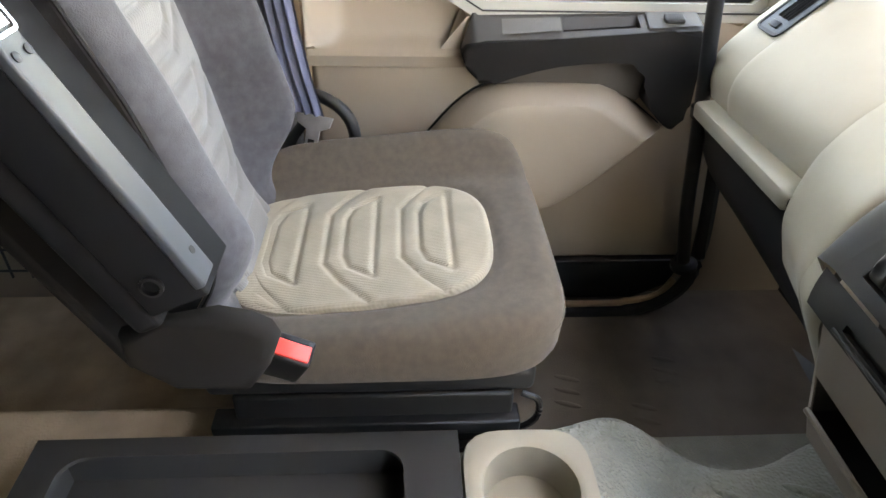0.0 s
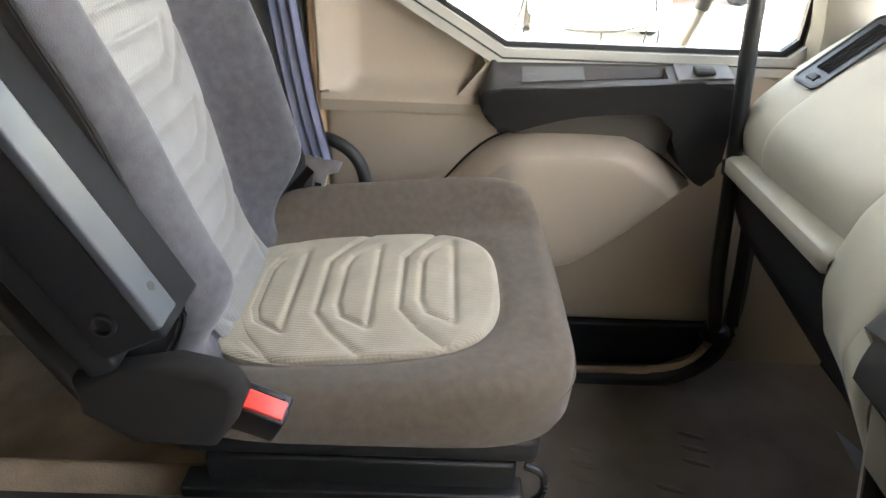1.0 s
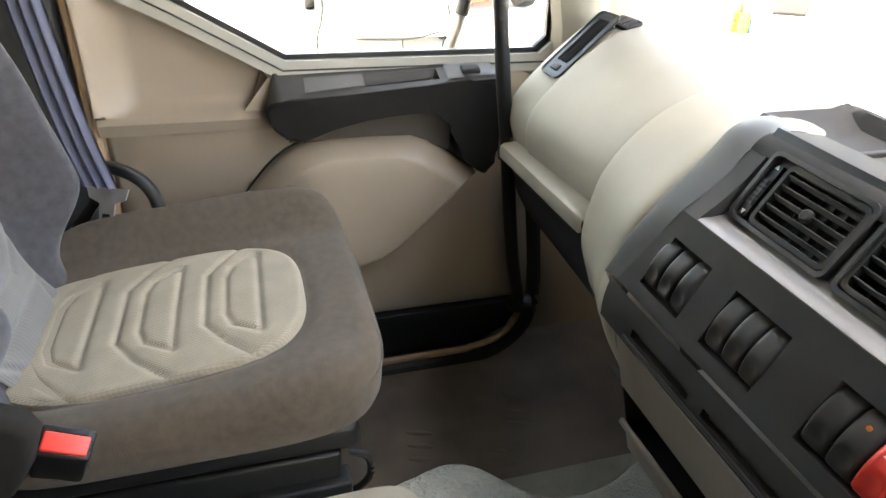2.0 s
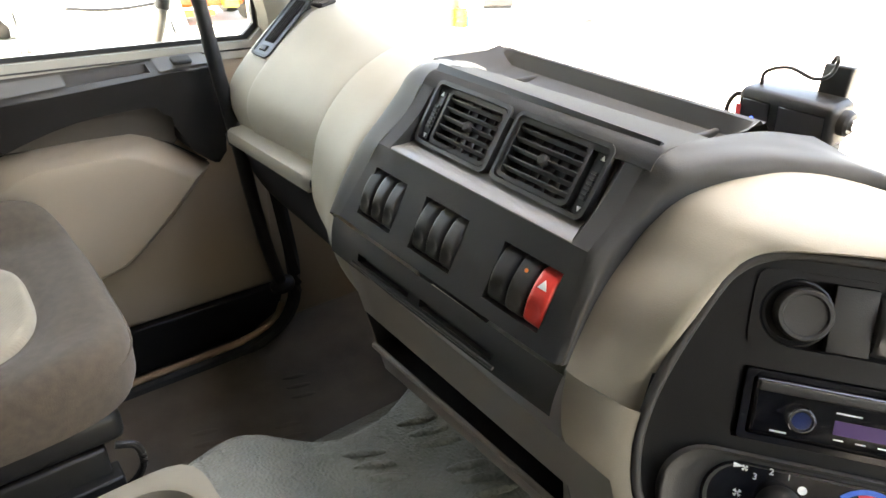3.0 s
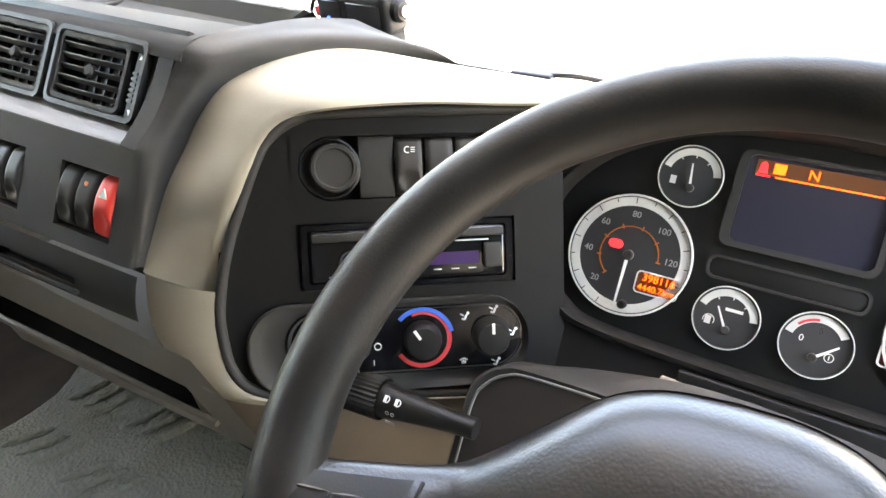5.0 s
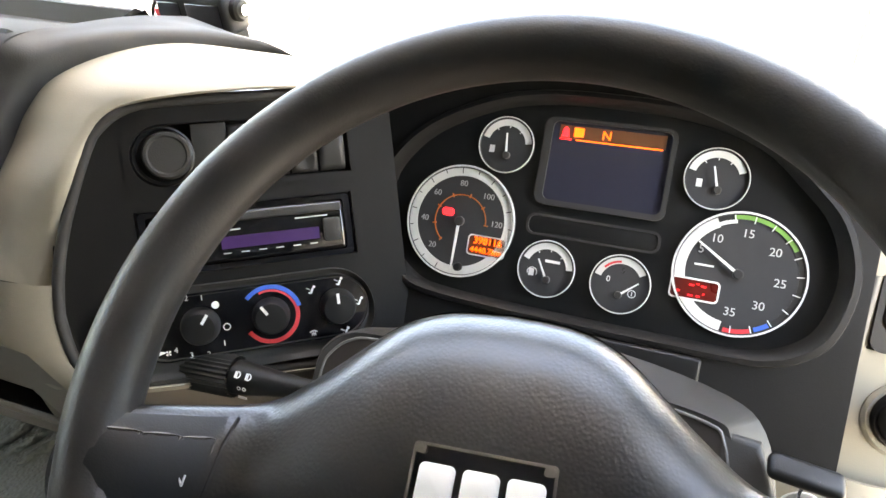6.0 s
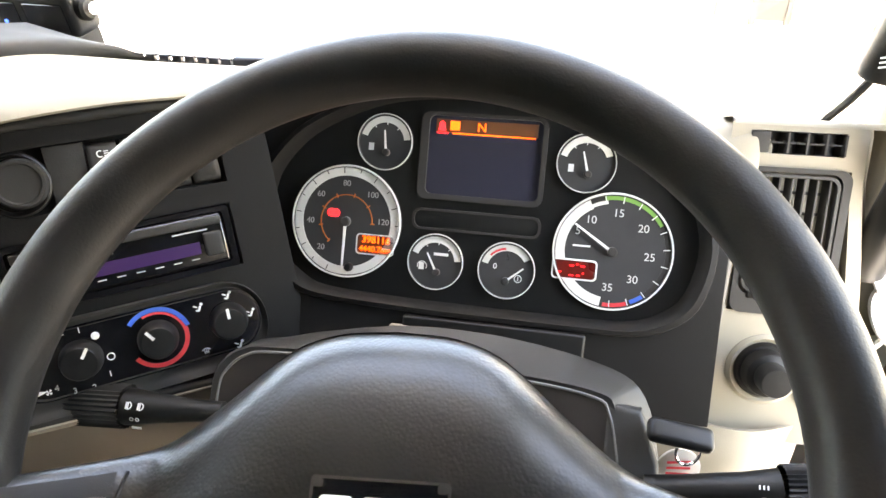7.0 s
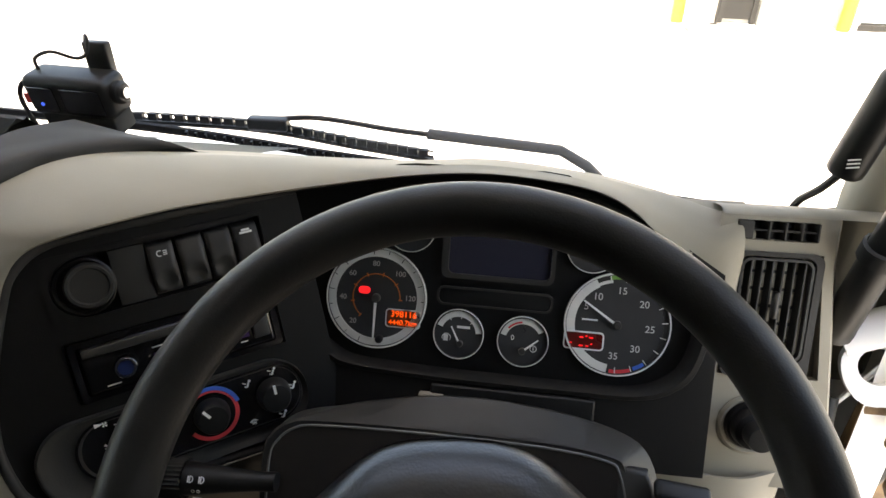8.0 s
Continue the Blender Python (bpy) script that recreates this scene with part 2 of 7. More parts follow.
LEATHER = material("black_leather", (0.0065, 0.0062, 0.0060), 0.40, grain=0.28, grain_size=0.0019, vary=0.12, vary_size=0.04, coat=0.6, cells=True, shine=0.34)
LEATHER.node_tree.nodes["Principled BSDF"].inputs["Coat Roughness"].default_value = 0.26
RIMSKIN = material("rim_leather", (0.020, 0.018, 0.0162), 0.46, grain=0.2, grain_size=0.0016, vary=0.2, vary_size=0.05, shine=0.25)
DIMPRINT = material("grey_print", (0.36, 0.36, 0.35), 0.5, vary=0.03)
SOFTPRINT = material("soft_white_print", (0.55, 0.55, 0.53), 0.5, vary=0.03)
WHITE = material("white_print", (0.75, 0.75, 0.73), 0.5, vary=0.03)
SILVER = material("silver_ring", (0.72, 0.72, 0.69), 0.35, metal=0.1, vary=0.05, vary_size=0.02)
BRUSHED = material("brushed_steel", (0.55, 0.54, 0.52), 0.38, metal=0.9, vary=0.1, vary_size=0.02)
CHROME = material("chrome", (0.75, 0.75, 0.76), 0.15, metal=1.0, vary=0.05)
RED = material("red_plastic", (0.62, 0.035, 0.025), 0.4, grain=0.1, vary=0.06, vary_size=0.02)
REDPRINT = material("red_print", (0.72, 0.05, 0.06), 0.45, vary=0.03)
BLUEPRINT = material("blue_print", (0.03, 0.13, 0.55), 0.45, vary=0.03)
GREENPRINT = material("green_print", (0.16, 0.36, 0.08), 0.45, vary=0.03)
ORANGEPRINT = material("orange_print", (0.55, 0.13, 0.02), 0.45, vary=0.03)
WEBBING = material("navy_webbing", (0.085, 0.094, 0.145), 0.8, grain=0.5, grain_size=0.0012, vary=0.1, vary_size=0.02)
TAN = material("tan_carpet", (0.40, 0.31, 0.22), 0.95, grain=0.8, grain_size=0.004, vary=0.3, vary_size=0.12)
# Dash beige darkened: shade low on the dash is put into the colour.
SHADED_BEIGE = material("shaded_beige_plastic", (0.150, 0.126, 0.100), 0.5, grain=0.25, grain_size=0.0012, vary=0.08, vary_size=0.2)
POCKET = material("door_pocket_plastic", (0.225, 0.183, 0.138), 0.5, grain=0.25, grain_size=0.0012, vary=0.05, vary_size=0.3)
MIDGREY = material("mid_grey_plastic", (0.125, 0.122, 0.115), 0.45, grain=0.25, grain_size=0.0012, vary=0.06)
ARMGREY = material("armrest_grey_plastic", (0.062, 0.057, 0.050), 0.55, grain=0.25, grain_size=0.0012, vary=0.06)
# Door taupe darkened for the shade inside the armrest recess.
RECESS_SHADE = material("recess_shade_taupe", (0.055, 0.047, 0.039), 0.6, grain=0.25, grain_size=0.0012, vary=0.08, shine=0.2)
# Same plastic as the armrest face, paled for window light on its top.
ARM_LIT_TOP = material("lit_armrest_plastic", (0.034, 0.030, 0.026), 0.55, grain=0.25, grain_size=0.0012, vary=0.08, shine=0.35)
NAVY = material("navy_lens", (0.012, 0.022, 0.07), 0.15, vary=0.1)
GOLD = material("tan_sill", (0.34, 0.22, 0.13), 0.5, vary=0.15)
SCREEN = material("dark_screen", (0.03, 0.03, 0.045), 0.18, vary=0.05)
GLOW_AMBER = glow("amber_display", (1.0, 0.10, 0.015), 0.14)
GLOW_RED = glow("red_display", (1.0, 0.02, 0.03), 0.13)
GLOW_VIOLET = glow("violet_display", (0.022, 0.0055, 0.054), 0.018)
GLOW_BLUE = glow("blue_lamp", (0.03, 0.12, 1.0), 0.15)
GLASS = clear("window_glass")
# Tint added to dim the overbright yard seen through the side pane.
DIMMING_GLASS = clear("dimming_glass", colour=(0.70, 0.74, 0.72))
WHITEPAINT = material("white_paint", (0.78, 0.78, 0.77), 0.35, vary=0.03, vary_size=0.5)
ORANGE = material("orange_paint", (0.40, 0.062, 0.008), 0.5, vary=0.15, vary_size=0.4)
YELLOW = material("yellow_paint", (0.80, 0.58, 0.04), 0.5, vary=0.1, vary_size=0.2)
BLOCK = material("painted_blocks", (0.55, 0.54, 0.50), 0.85, grain=0.3, grain_size=0.02, vary=0.1, vary_size=0.6)
PLANK = material("weathered_timber", (0.26, 0.22, 0.18), 0.85, grain=0.4, grain_size=0.01, vary=0.25, vary_size=0.1)
RUST = material("rusty_steel", (0.20, 0.12, 0.06), 0.8, grain=0.5, grain_size=0.004, vary=0.4, vary_size=0.03)

# ---- the cab shell ----
GROUND = -1.05
structure("floor", box(B(), -0.98, 0.98, -1.15, 0.75, -0.05, 0.0), FLOOR, "dark worn rubber floor of the truck cab", "floor")
# Unseen rear wall and rear half of the roof, kept dark to cut bounce.
structure("wall_rear", box(B(), -1.02, 1.02, -1.2, -1.15, -0.05, 1.55), LOW_BOUNCE, "unseen rear wall of the cab, darkened to cut bounce", "wall")
structure("ceiling_rear", box(B(), -1.02, 1.02, -1.2, -0.35, 1.55, 1.6), LOW_BOUNCE, "unseen rear half of the roof, darkened to cut bounce", "ceiling")
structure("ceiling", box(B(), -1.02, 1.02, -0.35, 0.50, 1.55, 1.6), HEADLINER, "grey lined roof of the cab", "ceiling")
structure("wall_front", box(B(), -0.98, 0.98, 0.75, 0.80, -0.05, 0.56), DARK, "dark front bulkhead under the windscreen", "wall")
structure("ground", box(B(), -80, 80, -80, 80, GROUND - 0.2, GROUND), CONCRETE, "pale bleached concrete yard floor", "ground")
structure("carpet", box(B(), -0.97, -0.30, -1.14, -0.44, 0.0, 0.012), TAN, "worn tan carpet behind the passenger seat", "carpet")

# left side wall with its window opening, seen from inside
SIDE = Matrix(((0, 0, 1, -0.99), (1, 0, 0, 0), (0, 1, 0, 0), (0, 0, 0, 1)))


def ring_of(outer, inner, depth, m):
    bm = B()
    ring_plate(bm, outer, inner, depth, m)
    return bm


win = [(-0.030, 0.686), (0.452, 0.687), (0.476, 0.708), (0.468, 1.30), (0.42, 1.36), (-0.30, 1.36), (-0.345, 1.31), (-0.345, 0.865), (-0.20, 0.784), (-0.10, 0.727)]
rim_o = [(-0.06, 0.0), (0.75, 0.0), (0.75, 0.58), (0.50, 1.55), (0.42, 1.57), (-0.40, 1.57), (-1.18, 1.57), (-1.18, 0.875), (-1.18, 0.50), (-1.18, 0.0)]
structure("wall_left", ring_of(rim_o, win, 0.03, SIDE @ pose(0, 0, -0.02)), BROWN, "taupe side wall of the cab with a window opening", "wall")
grow = [(y + (0.014 if y > 0.3 else -0.012 if y < -0.3 else -0.005), z + (0.014 if z > 1.2 else -0.014)) for y, z in win]
shrink = [(y - (0.008 if y > 0.3 else -0.008 if y < -0.3 else -0.003), z - (0.008 if z > 1.2 else -0.008)) for y, z in win]
big = [(y + (0.03 if y > 0.3 else -0.03 if y < -0.3 else -0.011), z + (0.03 if z > 1.2 else -0.03)) for y, z in win]
window = thing("window_1", "side window with pale trim and a black rubber seal", "window", (-0.96, 0, 0.7), kind="structure")
part("trim", ring_of(big, grow, 0.018, SIDE @ pose(0, 0, 0.03)), PALE, window)
part("inner_trim", ring_of(grow, win, 0.010, SIDE @ pose(0, 0, 0.03)), PALE, window)
part("seal", ring_of(win, shrink, 0.012, SIDE @ pose(0, 0, 0.012)), RUBBER, window)
part("trim_groove", tube(B(), [SIDE @ Vector((y, z, 0.0485)) for y, z in grow], 0.0016, 6, closed=True, up=(1, 0, 0)), DARK, window)
pane = part("pane", plate(B(), shrink, 0.004, SIDE @ pose(0, 0, 0.004)), DIMMING_GLASS, window)
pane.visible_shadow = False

# passenger door trim
DOORM = Matrix(((0, 0, 1, -0.975), (1, 0, 0, 0), (0, 1, 0, 0), (0, 0, 0, 1)))
door = thing("door_1", "taupe passenger door with black armrest and bulging pocket", "door", (-0.95, 0, 0), kind="structure")
part("lower_panel", plate(B(), [(-0.34, 0.13), (0.45, 0.13), (0.45, 0.66), (0.34, 0.675), (-0.07, 0.672), (-0.10, 0.59), (-0.34, 0.585)], 0.03, DOORM, 0.012), BROWN, door)
# upper rear panel: a shallow recess with a rounded sill below
bm = B()
rows = []
for y, zt, d in ((-0.345, 0.90, 0.046), (-0.338, 0.895, 0.045), (-0.330, 0.89, 0.038), (-0.300, 0.87, 0.010), (-0.288, 0.862, 0.002), (-0.275, 0.85, 0.0), (-0.18, 0.785, 0.0), (-0.11, 0.735, 0.0), (-0.065, 0.70, 0.0), (-0.02, 0.672, 0.0)):
    zs = 0.598
    rows.append([(-0.940, y, 0.57), (-0.932, y, zs - 0.006), (-0.940, y, zs + 0.003), (-0.968 + d, y, zs + 0.012), (-0.976 + d, y, zs + 0.03), (-0.980 + d, y, min(zt, zs + 0.09)), (-0.968 + d, y, zt)])
sheet(bm, [[Vector(q) for q in r] for r in rows])
part("upper_panel", bm, BROWN, door, angle=60)
pocket = spline([(-0.16, 0.30, 0), (-0.15, 0.40, 0), (-0.115, 0.455, 0), (-0.06, 0.515, 0), (0.0, 0.545, 0), (0.10, 0.55, 0), (0.19, 0.548, 0)], 3)
pocket = [(p.x, p.y) for p in pocket] + [(0.222, 0.536), (0.275, 0.500), (0.325, 0.462), (0.312, 0.446), (0.235, 0.370), (0.175, 0.318), (0.13, 0.288), (0.08, 0.274), (0.0, 0.266), (-0.12, 0.268)]
mx, my = 0.07, 0.41
bm = B()
rings = [(1.0, 0.030), (1.0, 0.050), (0.99, 0.058), (0.84, 0.094), (0.815, 0.0985), (0.78, 0.1005), (0.60, 0.102), (0.20, 0.103), (0.01, 0.103)]
sheet(bm, [[DOORM @ Vector((mx + (x - mx) * k, my + (y - my) * k, d)) for x, y in pocket] for k, d in rings], closed=True)
part("pocket", bm, POCKET, door, "beige bulging door pocket cover", angle=28)
part("pocket_gap", tube(B(), [DOORM @ Vector((x, y, 0.032)) for x, y in pocket], 0.0032, 6, closed=True), BLACK, door)
arm = [(-0.072, 0.606), (-0.064, 0.622), (-0.03, 0.632), (0.067, 0.638), (0.218, 0.650), (0.345, 0.657), (0.354, 0.620), (0.358, 0.520), (0.352, 0.492), (0.337, 0.468), (0.318, 0.478), (0.285, 0.508), (0.268, 0.530), (0.272, 0.558), (0.270, 0.578), (0.258, 0.590), (0.235, 0.597), (0.188, 0.599), (0.101, 0.591), (0.034, 0.574), (0.0, 0.562), (-0.022, 0.556), (-0.042, 0.564), (-0.060, 0.580)]
arm = [(p.x, p.y) for p in spline([(x, y, 0) for x, y in arm + arm[:1]], 2)[:-1]]
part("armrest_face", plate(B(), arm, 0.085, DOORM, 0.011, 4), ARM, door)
part("handle_hollow", plate(B(), [(-0.035, 0.546), (0.21, 0.544), (0.262, 0.512), (0.282, 0.53), (0.282, 0.606), (0.0, 0.606)], 0.052, DOORM, 0.004), RECESS_SHADE, door)


def arm_top(x, y, z):
    """The sloping top of the armrest: x along the door, y from its front edge to the window."""
    zf = 0.614 + 0.044 * min(1, max(0, (x + 0.072) / 0.42)) ** 0.65
    zb = 0.668 + 0.006 * (x + 0.07) / 0.4
    k = min(1, max(0.0, (x + 0.074) / 0.03))
    return Vector((-0.891 - 0.030 * (1 - k) ** 1.5 - 0.056 * y * (0.4 + 0.6 * k), x + 0.02 * y * (1 - k), zf + (zb - zf) * y + z))


part("armrest_top", holed(B(), -0.072, 0.350, 0.0, 1.0, [(0.104, 0.240, 0.28, 0.78)], 0.03, arm_top, 0.01), ARM_LIT_TOP, door, angle=70)
part("pull_insert", holed(B(), -0.002, 0.101, 0.25, 0.72, [], 0.01, lambda x, y, z: arm_top(x, y, z) + Vector((0, 0, 0.004)), 0.01), ARMGREY, door)
sw = part("switch_plate", holed(B(), 0.254, 0.346, 0.15, 0.9, [], 0.01, lambda x, y, z: arm_top(x, y, z) + Vector((0, 0, 0.0035)), 0.01), ARMGREY, door)
part("window_switch", box(B(), -0.018, 0.018, -0.011, 0.011, 0, 0.008, frame_at((-0.917, 0.300, 0.667), (0, 1, 0), (0.35, 0, 0.93)), 0.004), DARK, sw)
part("kick_panel", plate(B(), [(-0.34, 0.02), (0.36, 0.02), (0.44, 0.06), (0.46, 0.13), (-0.34, 0.128)], 0.042, DOORM, 0.006), BLACK, door)
bm = B()
tube(bm, spline([(-0.912, -0.4, 0.020), (-0.912, 0.25, 0.022), (-0.912, 0.34, 0.028), (-0.912, 0.41, 0.046), (-0.914, 0.44, 0.09)], 5), 0.008, 8)
part("sill_strip", bm, GOLD, door, "tan sill strip")
bm = B()
tube(bm, spline([(-0.905, -0.4, -0.002), (-0.905, 0.25, 0.0), (-0.905, 0.38, 0.015), (-0.905, 0.46, 0.08), (-0.9, 0.47, 0.2), (-0.9, 0.44, 0.45), (-0.9, 0.42, 0.6)], 5), 0.016, 8)
part("door_seal", bm, RUBBER, door, "black rubber door seal")
rail = thing("grab_rail", "black upright grab rail beside the passenger door", "grab rail", (-0.85, 0.34, 0.5))
part("tube", tube(B(), spline([(-0.85, 0.30, 1.05), (-0.85, 0.33, 0.75), (-0.845, 0.358, 0.53), (-0.842, 0.385, 0.32), (-0.86, 0.42, 0.18)], 6), 0.0135, 12), BLACK, rail)
part("foot", lathe(B(), [(0.028, -0.004), (0.028, 0.006), (0.020, 0.012), (0.0135, 0.016)], frame_at((-0.862, 0.424, 0.170), (1, 0, 0), (0.1, -0.25, 1)), 20), BLACK, rail)
part("collar", lathe(B(), [(0.0145, -0.012), (0.018, -0.010), (0.018, 0.010), (0.0145, 0.012)], frame_at((-0.845, 0.358, 0.53), (1, 0, 0), (0.02, -0.15, 1)), 18, False), RUBBER, rail)
structure("pillar_left", tube(B(), [(-0.955, 0.56, 0.5), (-0.95, 0.53, 0.75), (-0.92, 0.42, 1.2), (-0.9, 0.34, 1.6)], 0.05, 10, flat=1.2), BEIGE, "beige windscreen pillar beside the door", "pillar")
structure("b_pillar_edge", tube(B(), [(-0.955, -0.352, 0.0), (-0.955, -0.352, 1.5)], 0.012, 8), GOLD, "tan seal strip along the rear door edge", "trim")
structure("pillar_rear", box(B(), -0.99, -0.93, -0.50, -0.37, 0.0, 1.55, bevel=0.02), DARK, "dark pillar behind the door", "pillar")

# ---- passenger seat ----
def cushion(bm, a, b, power, height, depth, m, rings=36, spokes=128, roll=0.12, drop=0.03, inset=0.0):
    """A padded block over a rounded-rectangle outline; height(x, y) shapes its face."""
    def at(s, k):
        t = 2 * math.pi * k / spokes
        c, w = math.cos(t), math.sin(t)
        q = (abs(c) ** power + abs(w) ** power) ** (-1 / power)
        return a * q * c * s, b * q * w * s
    rows = []
    for i in range(1, rings + 1):
        s = (i / rings) ** 0.9
        e = max(0, (s - (1 - roll)) / roll)
        fall = drop * (1 - math.sqrt(max(0, 1 - e * e)))
        rows.append([m @ Vector((x, y, height(x, y) - fall)) for x, y in (at(s, k) for k in range(spokes))])
    for s, z in ((1.004, 0.35), (1.0, 0.7), (0.98, 0.92), (0.94, 1.0)):
        rows.append([m @ Vector((x * s, y * s, (height(x, y) - drop) * (1 - z) - depth * z)) for x, y in (at(1, k) for k in range(spokes))])
    sheet(bm, rows, closed=True)
    c = bm.verts.new(m @ Vector((0, 0, height(0, 0))))
    d = bm.verts.new(m @ Vector((0, 0, -depth)))
    bm.verts.ensure_lookup_table()
    for k in range(spokes):
        bm.faces.new((c, bm.verts[k], bm.verts[(k + 1) % spokes]))
        n0 = (len(rows) - 1) * spokes
        bm.faces.new((d, bm.verts[n0 + (k + 1) % spokes], bm.verts[n0 + k]))
    return bm


def away(p, lines):
    """Distance from p to the nearest of some strokes."""
    best = 9.0
    for q in lines:
        for (ax, ay), (bx, by) in zip(q, q[1:]):
            dx, dy = bx - ax, by - ay
            t = max(0, min(1, ((p[0] - ax) * dx + (p[1] - ay) * dy) / (dx * dx + dy * dy)))
            best = min(best, math.hypot(p[0] - ax - t * dx, p[1] - ay - t * dy))
    return best


def quilting(fronts):
    """Stitched rows: a hexagon with a long flat front, and a line that runs round its back to the pad's edge."""
    lines = []
    for y in fronts:
        lines.append([(-0.100, y), (0.100, y), (0.074, y - 0.035), (0.046, y - 0.044), (-0.046, y - 0.044), (-0.074, y - 0.035), (-0.100, y)])
        lines.append([(-0.148, y - 0.006), (-0.105, y - 0.044), (-0.062, y - 0.070), (0.062, y - 0.070), (0.105, y - 0.044), (0.148, y - 0.006)])
    return lines


def groove(d, w, depth):
    return -depth * math.exp(-(d / w) ** 2)


seat = thing("passenger_seat", "taupe velour passenger seat with quilted beige knit pads", "seat", (-0.56, -0.2, 0.0))
SC = pose(-0.578, -0.205, 0.452)
pad_a, pad_b, pad_cy = 0.147, 0.19, -0.035


def pad_edge(x, y):
    return (abs(x - 0.02) ** 3.2 / pad_a ** 3.2 + abs(y - pad_cy) ** 3.2 / pad_b ** 3.2) ** (1 / 3.2) - 1


def seat_height(x, y):
    e = pad_edge(x, y)
    side = max(0, min(1, (abs(x) - 0.13) / 0.1))
    z = 0.105 * y + 0.022 * side * side * (3 - 2 * side) * (2.5 if x < 0 else 0.45)
    z -= 0.006 * math.exp(-(e / 0.06) ** 2)
    z += 0.0016 * noise.noise((x * 14, y * 14, 2.0))
    return z


part("cushion", cushion(B(), 0.241, 0.243, 5.0, seat_height, 0.066, SC, drop=0.032, roll=0.14), FABRIC, seat)
QS = quilting((0.095, -0.012, -0.119, -0.226))


def pad_height(x, y):
    wy = y + pad_cy
    z = 0.105 * wy + 0.006
    d = away((x + 0.009, wy), QS)
    return z + groove(d, 0.0046, 0.0038) + 0.003 * math.cos(x / pad_a * 1.4)


part("cushion_pad", cushion(B(), pad_a, pad_b, 3.2, pad_height, 0.01, SC @ pose(0.02, pad_cy, 0), rings=90, spokes=200, roll=0.06, drop=0.011), PAD, seat)
part("piping", tube(B(), [SC @ Vector((0.238 * q * c, 0.245 * q * s, seat_height(0.236 * q * c, 0.243 * q * s) - 0.040)) for c, s, q in ((math.cos(t), math.sin(t), (abs(math.cos(t)) ** 5 + abs(math.sin(t)) ** 5) ** -0.2) for t in np.linspace(0, 2 * math.pi, 97)[:-1])], 0.0016, 6, closed=True), FABRIC, seat)
part("underside", box(B(), -0.79, -0.36, -0.43, -0.005, 0.345, 0.389, bevel=0.012), BLACK, seat)

BACK_X = -0.565


def ease(t):
    t = max(0.0, min(1.0, t))
    return t * t * (3 - 2 * t)


def back_line(z):
    """How far forward the middle of the backrest lies at a height."""
    return -0.440 - 0.25 * (z - 0.565) + 0.03 * max(0.0, (0.52 - z) / 0.1) ** 2


def bolster(z):
    """How far the side bolsters stand out from the middle."""
    return 0.100 * ease((z - 0.425) / 0.16) - 0.024 * ease((z - 0.70) / 0.25)


def pad_half(z):
    return 0.112 + 0.036 * ease((z - 0.44) / 0.28)


def back_at(u, z):
    """A place on the backrest's face: u across it from -1 to 1."""
    half = 0.226 - 0.035 * (1 - ease((z - 0.41) / 0.12))
    x = u * half
    w = pad_half(z)
    up = ease((abs(x) - w + 0.008) / 0.052)
    e = max(0.0, (abs(u) - 0.78) / 0.22)
    d = bolster(z) * up - 0.036 * (1 - math.sqrt(max(0.0, 1 - e * e)))
    d += 0.0018 * noise.noise((x * 13, z * 13, 5.0)) - 0.005 * math.exp(-((abs(x) - w) / 0.007) ** 2)
    return Vector((BACK_X + x, back_line(z) + d, z))


us = [-math.cos(math.pi * k / 90) if k not in (0, 90) else (-1.0 if k == 0 else 1.0) for k in range(91)]
zs = [0.405 + 0.80 * k / 110 for k in range(111)]
part("backrest", sheet(B(), [[back_at(u, z) for u in us] for z in zs]), SKYLIT_VELOUR, seat, "velour backrest with deep side bolsters, bluish daylight in its colour", angle=70)
for sgn in (-1, 1):
    part("side_panel", sheet(B(), [[back_at(sgn, z) + Vector((sgn * p, -q, 0)) for p, q in ((0, 0), (0.0015, 0.03), (0, 0.07), (-0.02, 0.10))] for z in zs[::3]]), CLOTH, seat, "dark cloth side of the backrest")
    part("piping", tube(B(), [back_at(sgn * 0.995, z) + Vector((sgn * 0.002, -0.002, 0)) for z in zs[::2]], 0.0022, 6), CLOTH, seat)
QB = quilting([0.004 + 0.1045 * k for k in range(-2, 7)])


def backpad_at(v, z):
    x = v * (pad_half(z) - 0.003)
    s = (z - 0.565) * 1.031
    d = away((x * 1.02, s), QB)
    lift = 0.0065 * (1 - abs(v) ** 14) + groove(d, 0.0056, 0.0046) + 0.004 * math.cos(v * 1.4)
    return Vector((BACK_X + x, back_line(z) + lift, z))


part("backrest_pad", sheet(B(), [[backpad_at(-1 + 2 * i / 110, 0.405 + 0.80 * k / 330) for i in range(111)] for k in range(331)]), SHADED_KNIT, seat, "quilted knit pad with shade in its grey colour", angle=70)
HINGE = frame_at((-0.27, -0.31, 0.50), (0, 0.903, 0.43), (1, 0, 0))
side = part("side_frame", box(B(), -0.060, 0.004, 0.112, 0.72, -0.064, 0.014, HINGE, 0.003), SATIN, seat)
strip = part("front_strip", box(B(), -0.004, 0.0075, 0.122, 0.72, -0.019, 0.0155, HINGE, 0.003), STEEL, seat, "blue-grey painted steel front face")
latch = part("tilt_latch", ring_plate(B(), rounded(0.031, 0.090, 0.005, 4, 0, 0.411), rounded(0.026, 0.084, 0.004, 4, 0, 0.411), 0.004, HINGE @ Matrix(((0, 0, 1, 0.0065), (0, 1, 0, 0), (-1, 0, 0, -0.0015), (0, 0, 0, 1)))), CHROME, seat, "chromed tilt latch with a ribbed lever")
